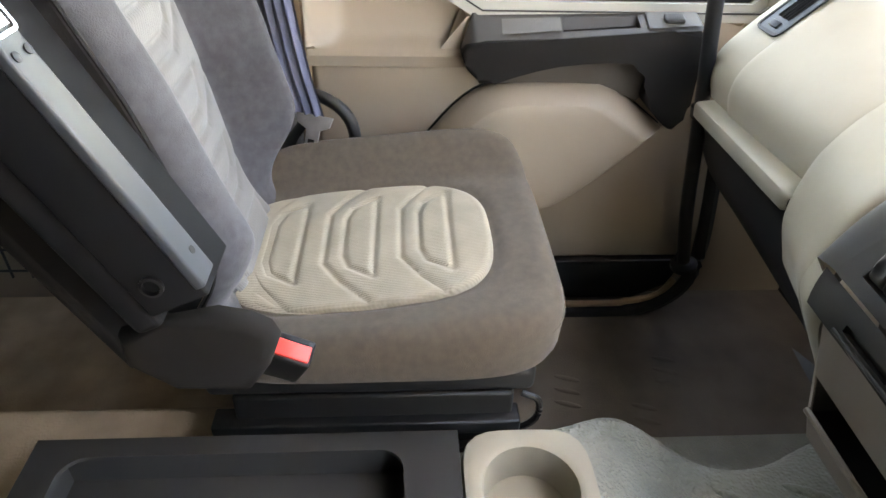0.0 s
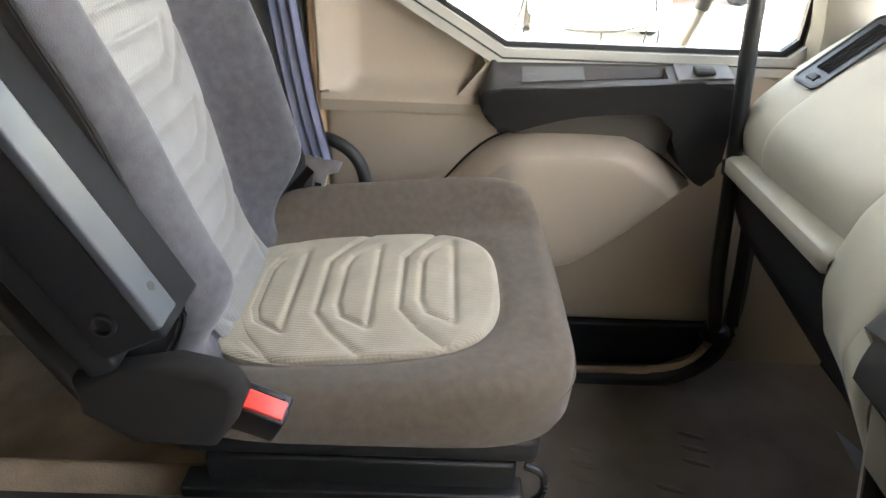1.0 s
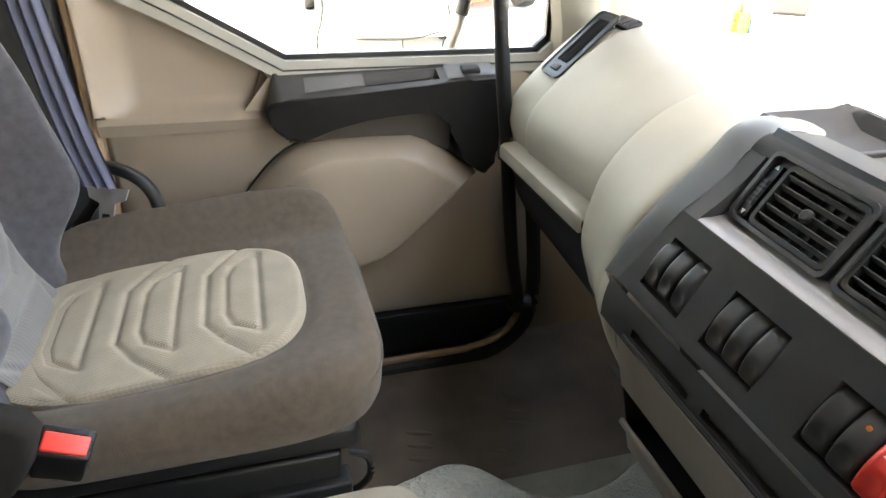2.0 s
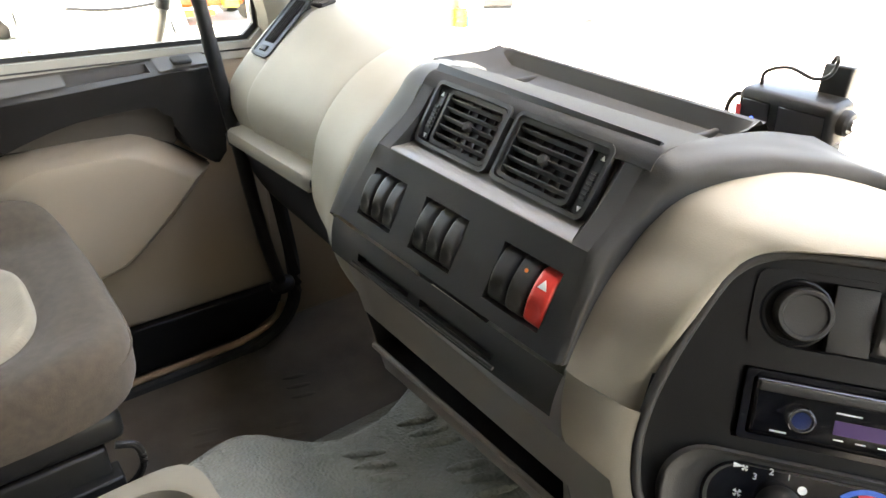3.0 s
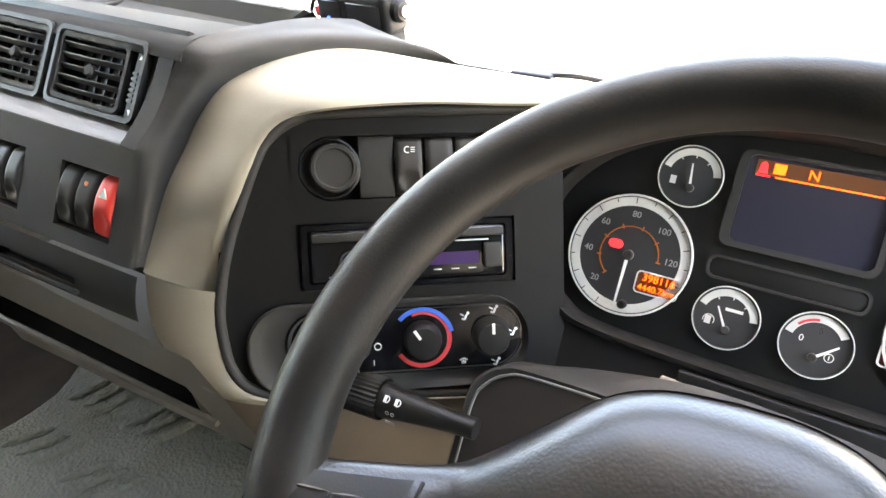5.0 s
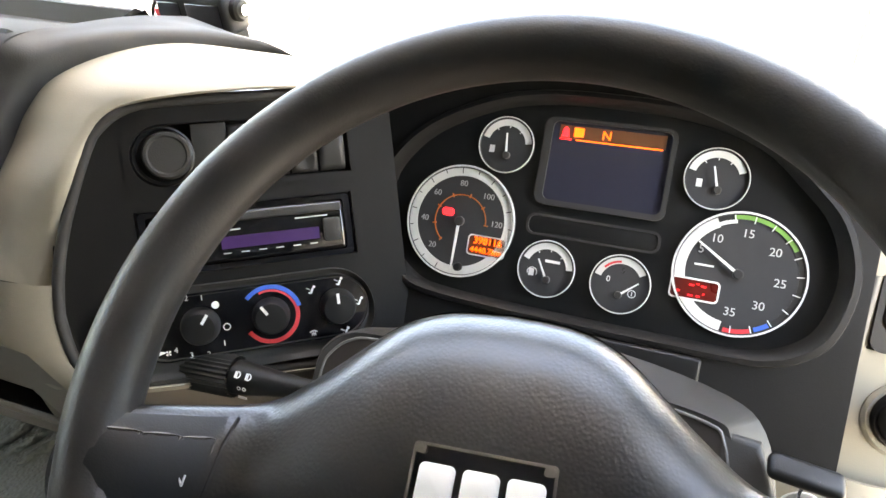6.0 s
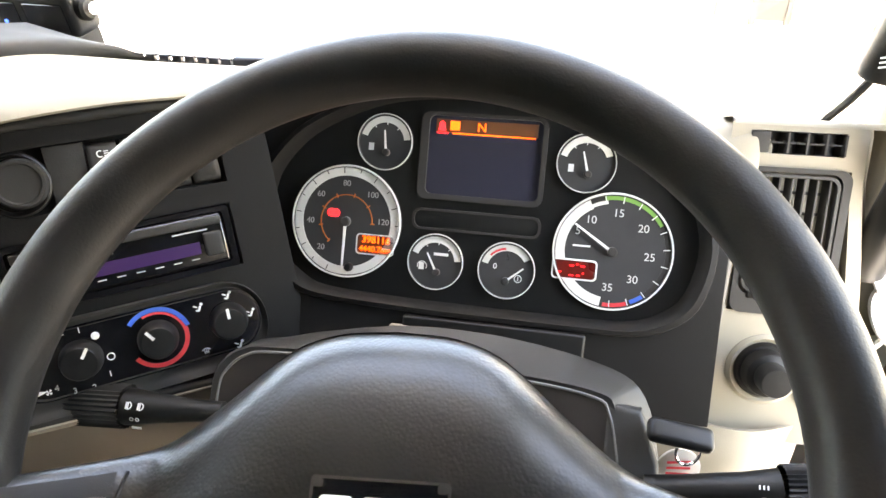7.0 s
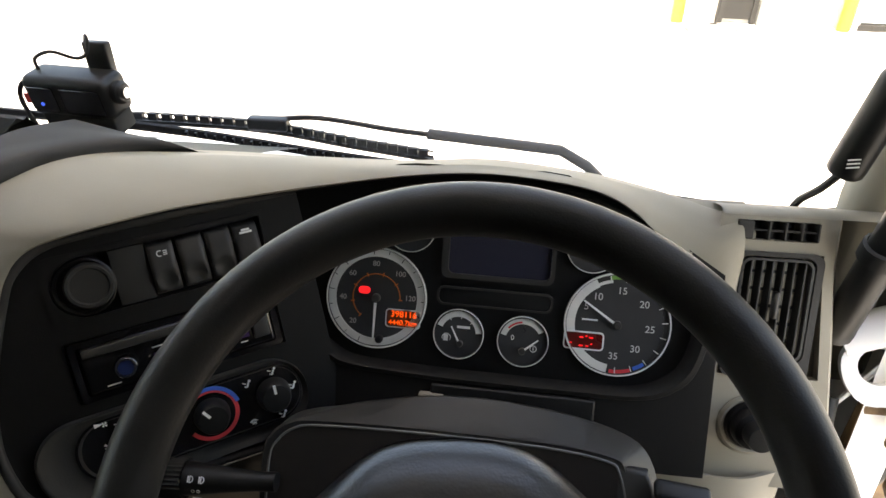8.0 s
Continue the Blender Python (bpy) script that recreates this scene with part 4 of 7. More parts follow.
for vi, (x0, x1) in enumerate(((-0.128, -0.006), (0.002, 0.126))):
    cx, w = (x0 + x1) / 2, x1 - x0
    vent = part("air_vent", ring_plate(B(), rounded(w, 0.076, 0.009, 5, cx, 0.001), rounded(w - 0.008, 0.067, 0.006, 5, cx, 0.001), 0.012, VENT @ pose(0, 0, -0.009)), GREY, dash, "black louvred air vent")
    part("vent_box", box(B(), x0 + 0.003, x1 - 0.003, -0.034, 0.036, -0.045, -0.018, VENT), BLACK, vent)
    sgn = -1 if vi == 0 else 1
    gx = cx - sgn * 0.009
    part("grille_frame", ring_plate(B(), rounded(w - 0.028, 0.064, 0.007, 5, gx, 0.001), rounded(w - 0.036, 0.055, 0.005, 5, gx, 0.001), 0.010, VENT @ pose(0, 0, -0.009)), DARK, vent)
    for k in range(5):
        part("slat", box(B(), gx - (w - 0.036) / 2, gx + (w - 0.036) / 2, -0.0042, 0.0042, -0.0009, 0.0009, VENT @ pose(0, -0.020 + 0.0105 * k, -0.004, 62, 0, 0), 0.0006, 1), GREY, vent)
    for k in range(6):
        part("back_slat", box(B(), -0.0007, 0.0007, -0.028, 0.028, -0.022, -0.014, VENT @ pose(gx - 0.035 + 0.014 * k, 0, 0)), BLACK, vent)
    part("slat_knob", lathe(B(), [(0.006, -0.004), (0.006, 0.001), (0.004, 0.003), (0.0005, 0.003)], VENT @ pose(gx, 0.001, 0), 16), DARK, vent)
    strip = part("wheel_strip", box(B(), cx + sgn * (w / 2 - 0.016), cx + sgn * (w / 2 - 0.0055), -0.030, 0.032, -0.012, -0.002, VENT), BLACK, vent)
    for k in range(6):
        part("wheel_rib", box(B(), cx + sgn * (w / 2 - 0.0145), cx + sgn * (w / 2 - 0.008), -0.0014, 0.0014, -0.002, 0.001, VENT @ pose(0, -0.016 + 0.005 * k, 0)), GREY, strip)
    for yy, up in ((0.024, 1), (-0.026, -1)):
        part("arrow", plate(B(), [(-0.0025, -0.002 * up), (0.0025, -0.002 * up), (0, 0.003 * up)][::up], 0.0005, VENT @ pose(cx + sgn * (w / 2 - 0.0108), yy, -0.002)), WHITE, strip)

# top of the centre: vent brow, open tray and its back lip
def top_profile(x):
    k = (x + 0.30) / 0.36
    dz = -0.012 * k
    return [(0.384, 0.742 + dz), (0.390, 0.750 + dz), (0.401, 0.756 + dz), (0.422, 0.7575 + dz), (0.468, 0.750 + dz * 0.5)]


part("brow", loft(B(), [(x, top_profile(x)) for x in (-0.281, -0.20, -0.12, -0.05, 0.006, 0.043)], thick=0.004), MATTE, dash, angle=60)
bm = B()
rows = []
for x in np.linspace(-0.365, 0.050, 40):
    k = (x + 0.365) / 0.48
    dz = -0.006 * k
    y1 = 0.592 - 0.045 * k
    lift = max(0.0, 1 - min(x + 0.365, 0.050 - x) / 0.035) ** 1.5
    f0 = 0.466 + 0.045 * max(0, (x - 0.03) / 0.085)
    fl = 0.724 + dz + 0.024 * lift
    rows.append([Vector((x, f0 - 0.004, 0.744 + dz)), Vector((x, f0, 0.7475 + dz)), Vector((x, f0 + 0.012, max(fl, 0.740 + dz))), Vector((x, f0 + 0.028, fl)), Vector((x, y1 - 0.03, fl)), Vector((x, y1 - 0.008, fl + 0.006)), Vector((x, y1, 0.749 + dz)), Vector((x, y1 + 0.005, 0.7505 + dz)), Vector((x, y1 + 0.010, 0.744 + dz)), Vector((x, y1 + 0.06, 0.700 + dz)), Vector((x, 0.82, 0.61))])
sheet(bm, rows)
part("top_tray", bm, DARK, dash, angle=35)
for x in (-0.275, 0.005):
    part("tray_rib", box(B(), x - 0.004, x + 0.004, 0.50, 0.575, 0.70, 0.729, bevel=0.003), DARK, dash)

# drawer under the centre face
def drawer(x, y, z):
    k = (y + 0.092) / 0.04
    if x < -0.13:
        x = -0.13 + (x + 0.13) * (0.9 + 0.1 * k)
    return MID @ Vector((x, y, z + 0.004 - 0.009 * (1 - k) ** 2 - 0.35 * max(0, abs(x + 0.02) - 0.10) ** 2))


part("drawer", holed(B(), -0.205, 0.160, -0.094, -0.0515, [(-0.14, -0.045, -0.082, -0.073), (-0.025, 0.085, -0.082, -0.073)], 0.012, drawer, 0.010), DARK, dash, "charcoal ashtray drawer with finger slots", angle=50)
part("drawer_lip", tube(B(), [drawer(x, -0.0875, 0.002) for x in np.linspace(-0.15, 0.09, 20)], 0.0022, 6), GREY, dash)
# lower beige cover, darkened for shade, with its open bin
def lower(x, y, z):
    """x along the truck's width, y up the face from 0 to 1."""
    zz = 0.375 + 0.165 * y + (-0.058 * (x + 0.10))
    yy = 0.312 - 0.052 * y + z * -1.0 + 0.9 * max(0, -x - 0.27) ** 1.5 * 4 + 0.045 * (x + 0.1) * (1 - y)
    return Vector((x, yy, zz))


part("lower_cover", holed(B(), -0.40, 0.135, -0.15, 1.0, [(-0.268, 0.075, 0.14, 0.50)], 0.11, lower, 0.03), SHADED_BEIGE, dash, angle=50)
# Black shell added inside the bin as the shade of its opening.
part("bin_shade", holed(B(), -0.2665, 0.0735, 0.144, 0.496, [(-0.2655, 0.0725, 0.147, 0.493)], 0.106, lambda x, y, z: lower(x, y, z - 0.001), 0.03), BLACK, dash, angle=50)
part("bin_lip", tube(B(), [lower(x, 0.12, 0.002) for x in np.linspace(-0.272, 0.080, 14)], 0.0045, 8), SHADED_BEIGE, dash)
part("lower_panel", loft(B(), [(-0.42, [(0.37, 0.36), (0.45, 0.30), (0.60, 0.20)]), (0.14, [(0.325, 0.335), (0.42, 0.28), (0.60, 0.20)])]), DARK, dash)

# ---- dashboard: driver's side ----
IN = [(0.117, 0.319, 0.551), (0.121, 0.334, 0.600), (0.128, 0.350, 0.643), (0.135, 0.374, 0.674), (0.150, 0.395, 0.692), (0.185, 0.416, 0.700), (0.245, 0.462, 0.701), (0.305, 0.500, 0.698), (0.38, 0.525, 0.703), (0.46, 0.538, 0.712), (0.53, 0.543, 0.716), (0.60, 0.543, 0.711), (0.645, 0.541, 0.702), (0.680, 0.540, 0.681), (0.712, 0.537, 0.652), (0.742, 0.533, 0.617), (0.766, 0.522, 0.567)]
OUT = [(0.052, 0.2935, 0.5680), (0.045, 0.320, 0.598), (0.043, 0.343, 0.628), (0.043, 0.371, 0.656), (0.051, 0.390, 0.684), (0.064, 0.416, 0.708), (0.090, 0.465, 0.722), (0.125, 0.525, 0.722), (0.205, 0.590, 0.700), (0.32, 0.615, 0.688), (0.43, 0.625, 0.685), (0.53, 0.63, 0.690), (0.64, 0.625, 0.682), (0.70, 0.612, 0.676), (0.755, 0.588, 0.671), (0.786, 0.557, 0.667), (0.788, 0.530, 0.592)]
inn, out = spline(IN, 5), spline(OUT, 5)
bm = B()
rows = []
for a, b in zip(inn, out):
    up = Vector((0, -0.5, 0.86)) if a.z > 0.68 else Vector((0.1, -0.95, 0.25))
    c = (a + b) / 2 + up * 0.005
    rows.append([a + Vector((-0.006, 0.022, 0.0)), a + Vector((0, 0.003, 0)), a.lerp(c, 0.05) + up * 0.002, a.lerp(c, 0.25) + up * 0.005, c, b.lerp(c, 0.4) + up * 0.003, b, b - up * 0.006])
sheet(bm, rows)
part("hood_underside", sheet(B(), [[a + Vector((0, 0.002, -0.001)), a + Vector((0, 0.03, -0.008)), a + Vector((0, 0.09, -0.03)), a + Vector((0, 0.12, -0.13))] for a in inn if a.x > 0.16]), PANEL, dash, angle=60)
part("arch_trim", bm, BEIGE, dash, "beige arched trim over the instruments", angle=60)
bm = B()
rows = []
for i in range(0, len(out)):
    b = out[i]
    if (b.x < 0.12 and b.y < 0.5) or b.x > 0.75:
        continue
    rows.append([b + Vector((0, -0.004, -0.001)), Vector((b.x, b.y + 0.04, b.z - 0.016)), Vector((b.x, b.y + 0.10, b.z - 0.055)), Vector((b.x, 0.83, 0.585 - 0.04 * max(0, (b.x - 0.2) / 0.6)))])
sheet(bm, rows)
part("top_cover", bm, BEIGE, dash, angle=60)
part("end_top", sheet(B(), [[Vector(q) for q in ((x, 0.5655, 0.6780), (x, 0.569, 0.6795), (x, 0.580, 0.679), (x, 0.60, 0.671), (x, 0.66, 0.641), (x, 0.75, 0.592), (x, 0.83, 0.545))] for x in np.linspace(0.766, 0.935, 9)]), BEIGE, dash, angle=60)
part("end_fill", sheet(B(), [[Vector((x, 0.612, 0.668)), Vector((x, 0.585, 0.667)), Vector((x, 0.562, 0.6605)), Vector((x, 0.553, 0.645))] for x in (0.735, 0.76, 0.785, 0.80)]), BEIGE, dash, angle=60)
# dark cheeks that carry the centre face over to its neighbours
def cheek(name, columns):
    lines = [spline(c, 5) for c in columns]
    return part(name, sheet(B(), [spline(r, 5) for r in zip(*lines)]), DARK, dash, angle=70)


EDGE_IN = [mid(0.138, -0.049, 0), mid(0.138, -0.02, 0), mid(0.138, 0.02, 0), mid(0.138, 0.053, 0), rise(0.138, 0.3), rise(0.138, 0.6), rise(0.138, 0.85), Vector((0.043, 0.392, 0.7395)), Vector((0.043, 0.422, 0.7460)), Vector((0.046, 0.466, 0.7455)), Vector((0.062, 0.53, 0.744)), Vector((0.09, 0.575, 0.738))]
RIDGE = [p + Vector((0.008, 0.001 + 0.002 * min(i, 4) / 4, -0.0005 * i)) for i, p in enumerate(EDGE_IN[:9])] + [Vector((0.070, 0.490, 0.741)), Vector((0.11, 0.548, 0.734)), Vector((0.14, 0.583, 0.722))]
EDGE_OUT = [(0.051, 0.296, 0.571), (0.045, 0.320, 0.598), (0.043, 0.343, 0.628), (0.043, 0.365, 0.650), (0.046, 0.382, 0.672), (0.054, 0.398, 0.692), (0.060, 0.409, 0.702), (0.067, 0.422, 0.711), (0.083, 0.452, 0.720), (0.112, 0.505, 0.723), (0.165, 0.565, 0.712), (0.205, 0.592, 0.702)]
EDGE_OUT = [Vector(p) for p in EDGE_OUT]
HALF = [r.lerp(o, 0.5) + Vector((0.005, -0.004, 0.004)) for r, o in zip(RIDGE, EDGE_OUT)]
cheek("right_cheek", [EDGE_IN, RIDGE, HALF, EDGE_OUT, [p + Vector((0.004, 0.012, -0.010)) for p in EDGE_OUT]])
BAY = [mid(-0.20, -0.049, 0), mid(-0.20, -0.015, 0), mid(-0.20, 0.02, 0), rise(-0.20, 0.0), rise(-0.20, 0.33), rise(-0.20, 0.67), rise(-0.20, 1.0), Vector((-0.281, 0.42, 0.7565)), Vector((-0.281, 0.468, 0.750))]
RIM = [(-0.347, 0.289, 0.570), (-0.346, 0.304, 0.606), (-0.343, 0.318, 0.635), (-0.343, 0.342, 0.664), (-0.350, 0.374, 0.690), (-0.358, 0.403, 0.713), (-0.362, 0.425, 0.733), (-0.365, 0.45, 0.742), (-0.366, 0.475, 0.744)]
RIM = [Vector(p) for p in RIM]
cheek("left_cheek", [BAY, [p.lerp(q, 0.5) + Vector((-0.006, -0.006, 0.004)) for p, q in zip(BAY, RIM)], RIM, [p + Vector((-0.003, 0.010, -0.008)) for p in RIM]])
part("top_fill", sheet(B(), [[Vector((x, 0.545 + 0.3 * (x - 0.05), 0.729 - 0.19 * (x - 0.05))), Vector((x, 0.595 + 0.3 * (x - 0.05), 0.705 - 0.18 * (x - 0.05))), Vector((x, 0.83, 0.60))] for x in np.linspace(0.05, 0.24, 9)]), DARK, dash, angle=60)
# lower end of the arch and the trim running under the radio panel
RAD = frame_at((0.247, 0.414, 0.582), (0.813, 0.582, -0.01), (0.539, -0.747, 0.389))
panel_in = [(-0.159, -0.026), (-0.161, -0.064), (-0.152, -0.102), (-0.126, -0.121), (-0.06, -0.127), (0.03, -0.131), (0.135, -0.137)]
low_in = spline([RAD @ Vector((x, y, 0.0)) for x, y in panel_in], 5)
low_out = spline([(0.053, 0.294, 0.567), (0.060, 0.284, 0.535), (0.075, 0.279, 0.505), (0.125, 0.285, 0.462), (0.19, 0.325, 0.450), (0.26, 0.375, 0.447), (0.352, 0.452, 0.440)], 5)
bm = B()
rows = []
for a, b in zip(low_in, low_out):
    n = Vector((0.35, -0.85, 0.2))
    rows.append([a - n * 0.006, a + n * 0.003, a.lerp(b, 0.18) + n * 0.009, a.lerp(b, 0.6) + n * 0.009, b, b - n * 0.012])
sheet(bm, rows)
part("arch_foot", bm, BEIGE, dash, "beige trim under the radio panel", angle=60)
part("knee_panel", loft(B(), [(0.06, [(0.286, 0.53), (0.30, 0.44), (0.34, 0.32), (0.5, 0.15)]), (0.20, [(0.335, 0.45), (0.35, 0.40), (0.38, 0.30), (0.5, 0.15)]), (0.36, [(0.455, 0.44), (0.44, 0.38), (0.44, 0.30), (0.5, 0.15)]), (0.78, [(0.50, 0.42), (0.46, 0.36), (0.46, 0.28), (0.5, 0.15)])]), SHADED_BEIGE, dash)

# radio panel with its sunk switch bay
radio_out = [(-0.159, -0.026), (-0.161, -0.064), (-0.152, -0.102), (-0.126, -0.121), (-0.06, -0.127), (0.03, -0.131), (0.140, -0.137), (0.142, 0.0), (0.142, 0.121), (0.05, 0.122), (-0.05, 0.122), (-0.085, 0.118), (-0.108, 0.104), (-0.122, 0.083), (-0.147, 0.021)]


def in_radio(x, y, z):
    """Pulls a square grid into the panel's rounded outline."""
    v = max(0, min(1, (y + 0.135) / 0.257))
    left = -0.159 + 0.026 * max(0, (v - 0.45) / 0.55) ** 1.2 + 0.03 * max(0, (v - 0.8) / 0.2) ** 2 + 0.035 * max(0, (0.12 - v) / 0.12) ** 2
    if x < -0.10:
        x = -0.10 + (x + 0.10) * (left + 0.10) / -0.06
    return RAD @ Vector((x * 1.02, y - 0.008 * max(0, (x + 0.06) / 0.2) * max(0, (0.2 - v) / 0.2), z - 0.002))


part("radio_panel", holed(B(), -0.16, 0.142, -0.127, 0.122, [(-0.089, 0.1035, 0.047, 0.103), (-0.090, 0.098, -0.031, 0.028)], 0.012, in_radio, 0.012), PANEL, dash, angle=40)
# Rim paler than its panel: light caught on the edge, put into colour.
part("panel_edge", tube(B(), [RAD @ Vector((x, y, 0.0)) for x, y in [(p.x, p.y) for p in spline([(x, y, 0) for x, y in radio_out[8:] + radio_out[:7]], 4)]], 0.0050, 10), DARK, dash)
BAYC = [(math.cos(radians(90 + 10 * k)), math.sin(radians(90 + 10 * k))) for k in range(19)]
bay_in = [(-0.0595 + 0.0285 * c, 0.075 + 0.0275 * s) for c, s in BAYC] + [(0.1025, 0.0475), (0.1025, 0.1025)]
bay_out = [(-0.0595 + 0.034 * (abs(c) ** 8 + abs(s) ** 8) ** -0.125 * c, 0.075 + 0.0325 * (abs(c) ** 8 + abs(s) ** 8) ** -0.125 * s) for c, s in BAYC] + [(0.1065, 0.0425), (0.1065, 0.1075)]
part("bay_rim", ring_plate(B(), bay_out, bay_in, 0.006, RAD @ pose(0, 0, -0.0065)), PANEL, dash)
light = part("socket_ring", lathe(B(), [(0.0265, -0.013), (0.0265, 0.002), (0.025, 0.003), (0.0225, 0.001), (0.0225, -0.004), (0.0005, -0.004)], RAD @ pose(-0.0608, 0.075, -0.004), 40), BLACK, dash)
part("socket_cap", lathe(B(), [(0.0208, -0.006), (0.0208, 0.006), (0.0192, 0.0085), (0.0168, 0.0085), (0.0155, 0.007), (0.0005, 0.0065)], RAD @ pose(-0.0565, 0.0755, -0.002), 40), DARK, light)
part("switch_bay", box(B(), -0.036, -0.0055, 0.0485, 0.1015, -0.012, -0.0035, RAD, 0.001), DARK, dash)
for k, x in enumerate((0.0075, 0.0345, 0.0605, 0.0865)):
    ob = rocker("rocker_switch", x, 0.0745, 0.0235, 0.049, RAD @ pose(0, 0, -0.010), GREY, dash, dimple=k < 3)
    if k in (0, 3):
        up = RAD @ pose(0, 0, 0.0022)
        if k == 0:
            part("symbol", arc_band(B(), 0.0022, 0.0030, 60, 300, RAD @ pose(x - 0.001, 0.089, 0.0022), n=12), WHITE, ob)
            for q in range(3):
                part("symbol_ray", bar(B(), (x + 0.0018, 0.0872 + 0.0018 * q), (x + 0.0055, 0.0872 + 0.0018 * q), 0.0007, up), WHITE, ob)
        else:
            part("symbol", bar(B(), (x - 0.006, 0.090), (x + 0.006, 0.090), 0.002, up), WHITE, ob)
            part("symbol_top", bar(B(), (x - 0.004, 0.0925), (x + 0.004, 0.0925), 0.002, up), WHITE, ob)

radio = thing("car_radio", "black car radio with a violet display and silver knob", "car radio", RAD @ Vector((0, -0.0015, 0)))
part("bezel", ring_plate(B(), rounded(0.186, 0.057, 0.004, 4, 0.004, -0.0015), rounded(0.174, 0.047, 0.003, 4, 0.004, -0.0015), 0.010, RAD @ pose(0, 0, -0.009)), GLOSS, radio)
part("face", box(B(), -0.081, 0.090, -0.024, 0.021, -0.012, 0.003, RAD, 0.003), GLOSS, radio)
part("upper_fold", box(B(), -0.079, 0.088, 0.012, 0.0195, 0.003, 0.007, RAD, 0.0015), GREY, radio)
part("display", box(B(), -0.022, 0.066, -0.0125, -0.0015, 0.003, 0.0036, RAD), GLOW_VIOLET, radio, "dim violet display")
part("volume_knob", lathe(B(), [(0.0105, 0.003), (0.0105, 0.010), (0.009, 0.0125), (0.0078, 0.0125), (0.0075, 0.010), (0.0005, 0.010)], RAD @ pose(-0.047, -0.005, 0), 28), CHROME, radio, "silver volume knob")
part("knob_lens", lathe(B(), [(0.0072, 0.0100), (0.0068, 0.0112), (0.0005, 0.0118)], RAD @ pose(-0.047, -0.005, 0), 20), NAVY, radio)
part("side_keys", box(B(), 0.070, 0.086, -0.016, 0.006, 0.003, 0.008, RAD, 0.002), GREY, radio)
for k in range(6):
    part("print_mark", bar(B(), (-0.021 + 0.0155 * k, -0.0165), (-0.014 + 0.0155 * k, -0.0165), 0.0009, RAD @ pose(0, 0, 0.003)), SILVER, radio)
for x, y, w in ((-0.022, 0.0045, 0.018), (0.045, 0.0085, 0.03), (-0.066, -0.019, 0.012)):
    part("print_mark", bar(B(), (x, y), (x + w, y), 0.0012, RAD @ pose(0, 0, 0.003)), SILVER, radio)

climate = thing("climate_panel", "black heater control panel with three rotary dials", "heater control", RAD @ Vector((-0.01, -0.083, 0)))
o_ring, i_ring = rounded(0.250, 0.082, 0.039, 9, -0.0155, -0.083), rounded(0.206, 0.056, 0.027, 9, -0.001, -0.079)
rings = []
for k, z in ((-0.03, -0.001), (0.0, 0.0035), (0.05, 0.0055), (0.12, 0.0050), (0.3, 0.0015), (0.6, -0.0005), (0.85, 0.0010), (1.0, 0.0024), (1.06, 0.0018)):
    rings.append([RAD @ Vector((a[0] + (b[0] - a[0]) * k, a[1] + (b[1] - a[1]) * k, z)) for a, b in zip(o_ring, i_ring)])
# Grey one step lighter than the charcoal, for the sheen in the dish.
part("surround", sheet(B(), rings, closed=True), GREY, climate, "charcoal dished rim", angle=60)
part("plate", plate(B(), rounded(0.212, 0.060, 0.029, 9, -0.002, -0.079), 0.003, RAD @ pose(0, 0, -0.001)), GLOSS, climate)
for x, y, turn in ((-0.0494, -0.079, -35), (0.0130, -0.079, 33), (0.0747, -0.079, 0)):
    k = part("dial_knob", lathe(B(), [(0.0175, 0.002), (0.0170, 0.008), (0.0150, 0.0175), (0.0135, 0.0195), (0.0005, 0.0200)], RAD @ pose(x, y, 0), 32), BLACK, climate)
    bm = B()
    bar(bm, (0, 0.005), (0, 0.0145), 0.0026, RAD @ pose(x, y, 0.0195, 0, 0, turn), 0, 0.0008)
    part("pointer", bm, WHITE, k)
for x, y, t in ((-0.0454, -0.054, "1"), (-0.0584, -0.0525, "2"), (-0.0697, -0.0590, "3"), (-0.0310, -0.0985, "1"), (-0.0455, -0.1065, "2"), (-0.0605, -0.1050, "3"), (-0.0730, -0.0985, "4")):
    letters(t, 0.0072, RAD @ pose(x, y, 0.0022), WHITE, climate)
bm = lathe(B(), [(0.0034, 0.002), (0.0034, 0.0026), (0.0003, 0.0026)], RAD @ pose(-0.0345, -0.062, 0), 16)
arc_band(bm, 0.0026, 0.0034, 0, 360, RAD @ pose(-0.0270, -0.0835, 0.002), n=18)
part("dial_mark", bm, WHITE, climate)
part("warm_band", arc_band(B(), 0.0225, 0.0265, -148, 28, RAD @ pose(0.013, -0.079, 0.002)), REDPRINT, climate)
part("cold_band", arc_band(B(), 0.0250, 0.0290, 12, 138, RAD @ pose(0.013, -0.079, 0.0024)), BLUEPRINT, climate)
part("warm_edge", arc_band(B(), 0.0225, 0.0245, 28, 112, RAD @ pose(0.013, -0.079, 0.002)), REDPRINT, climate)


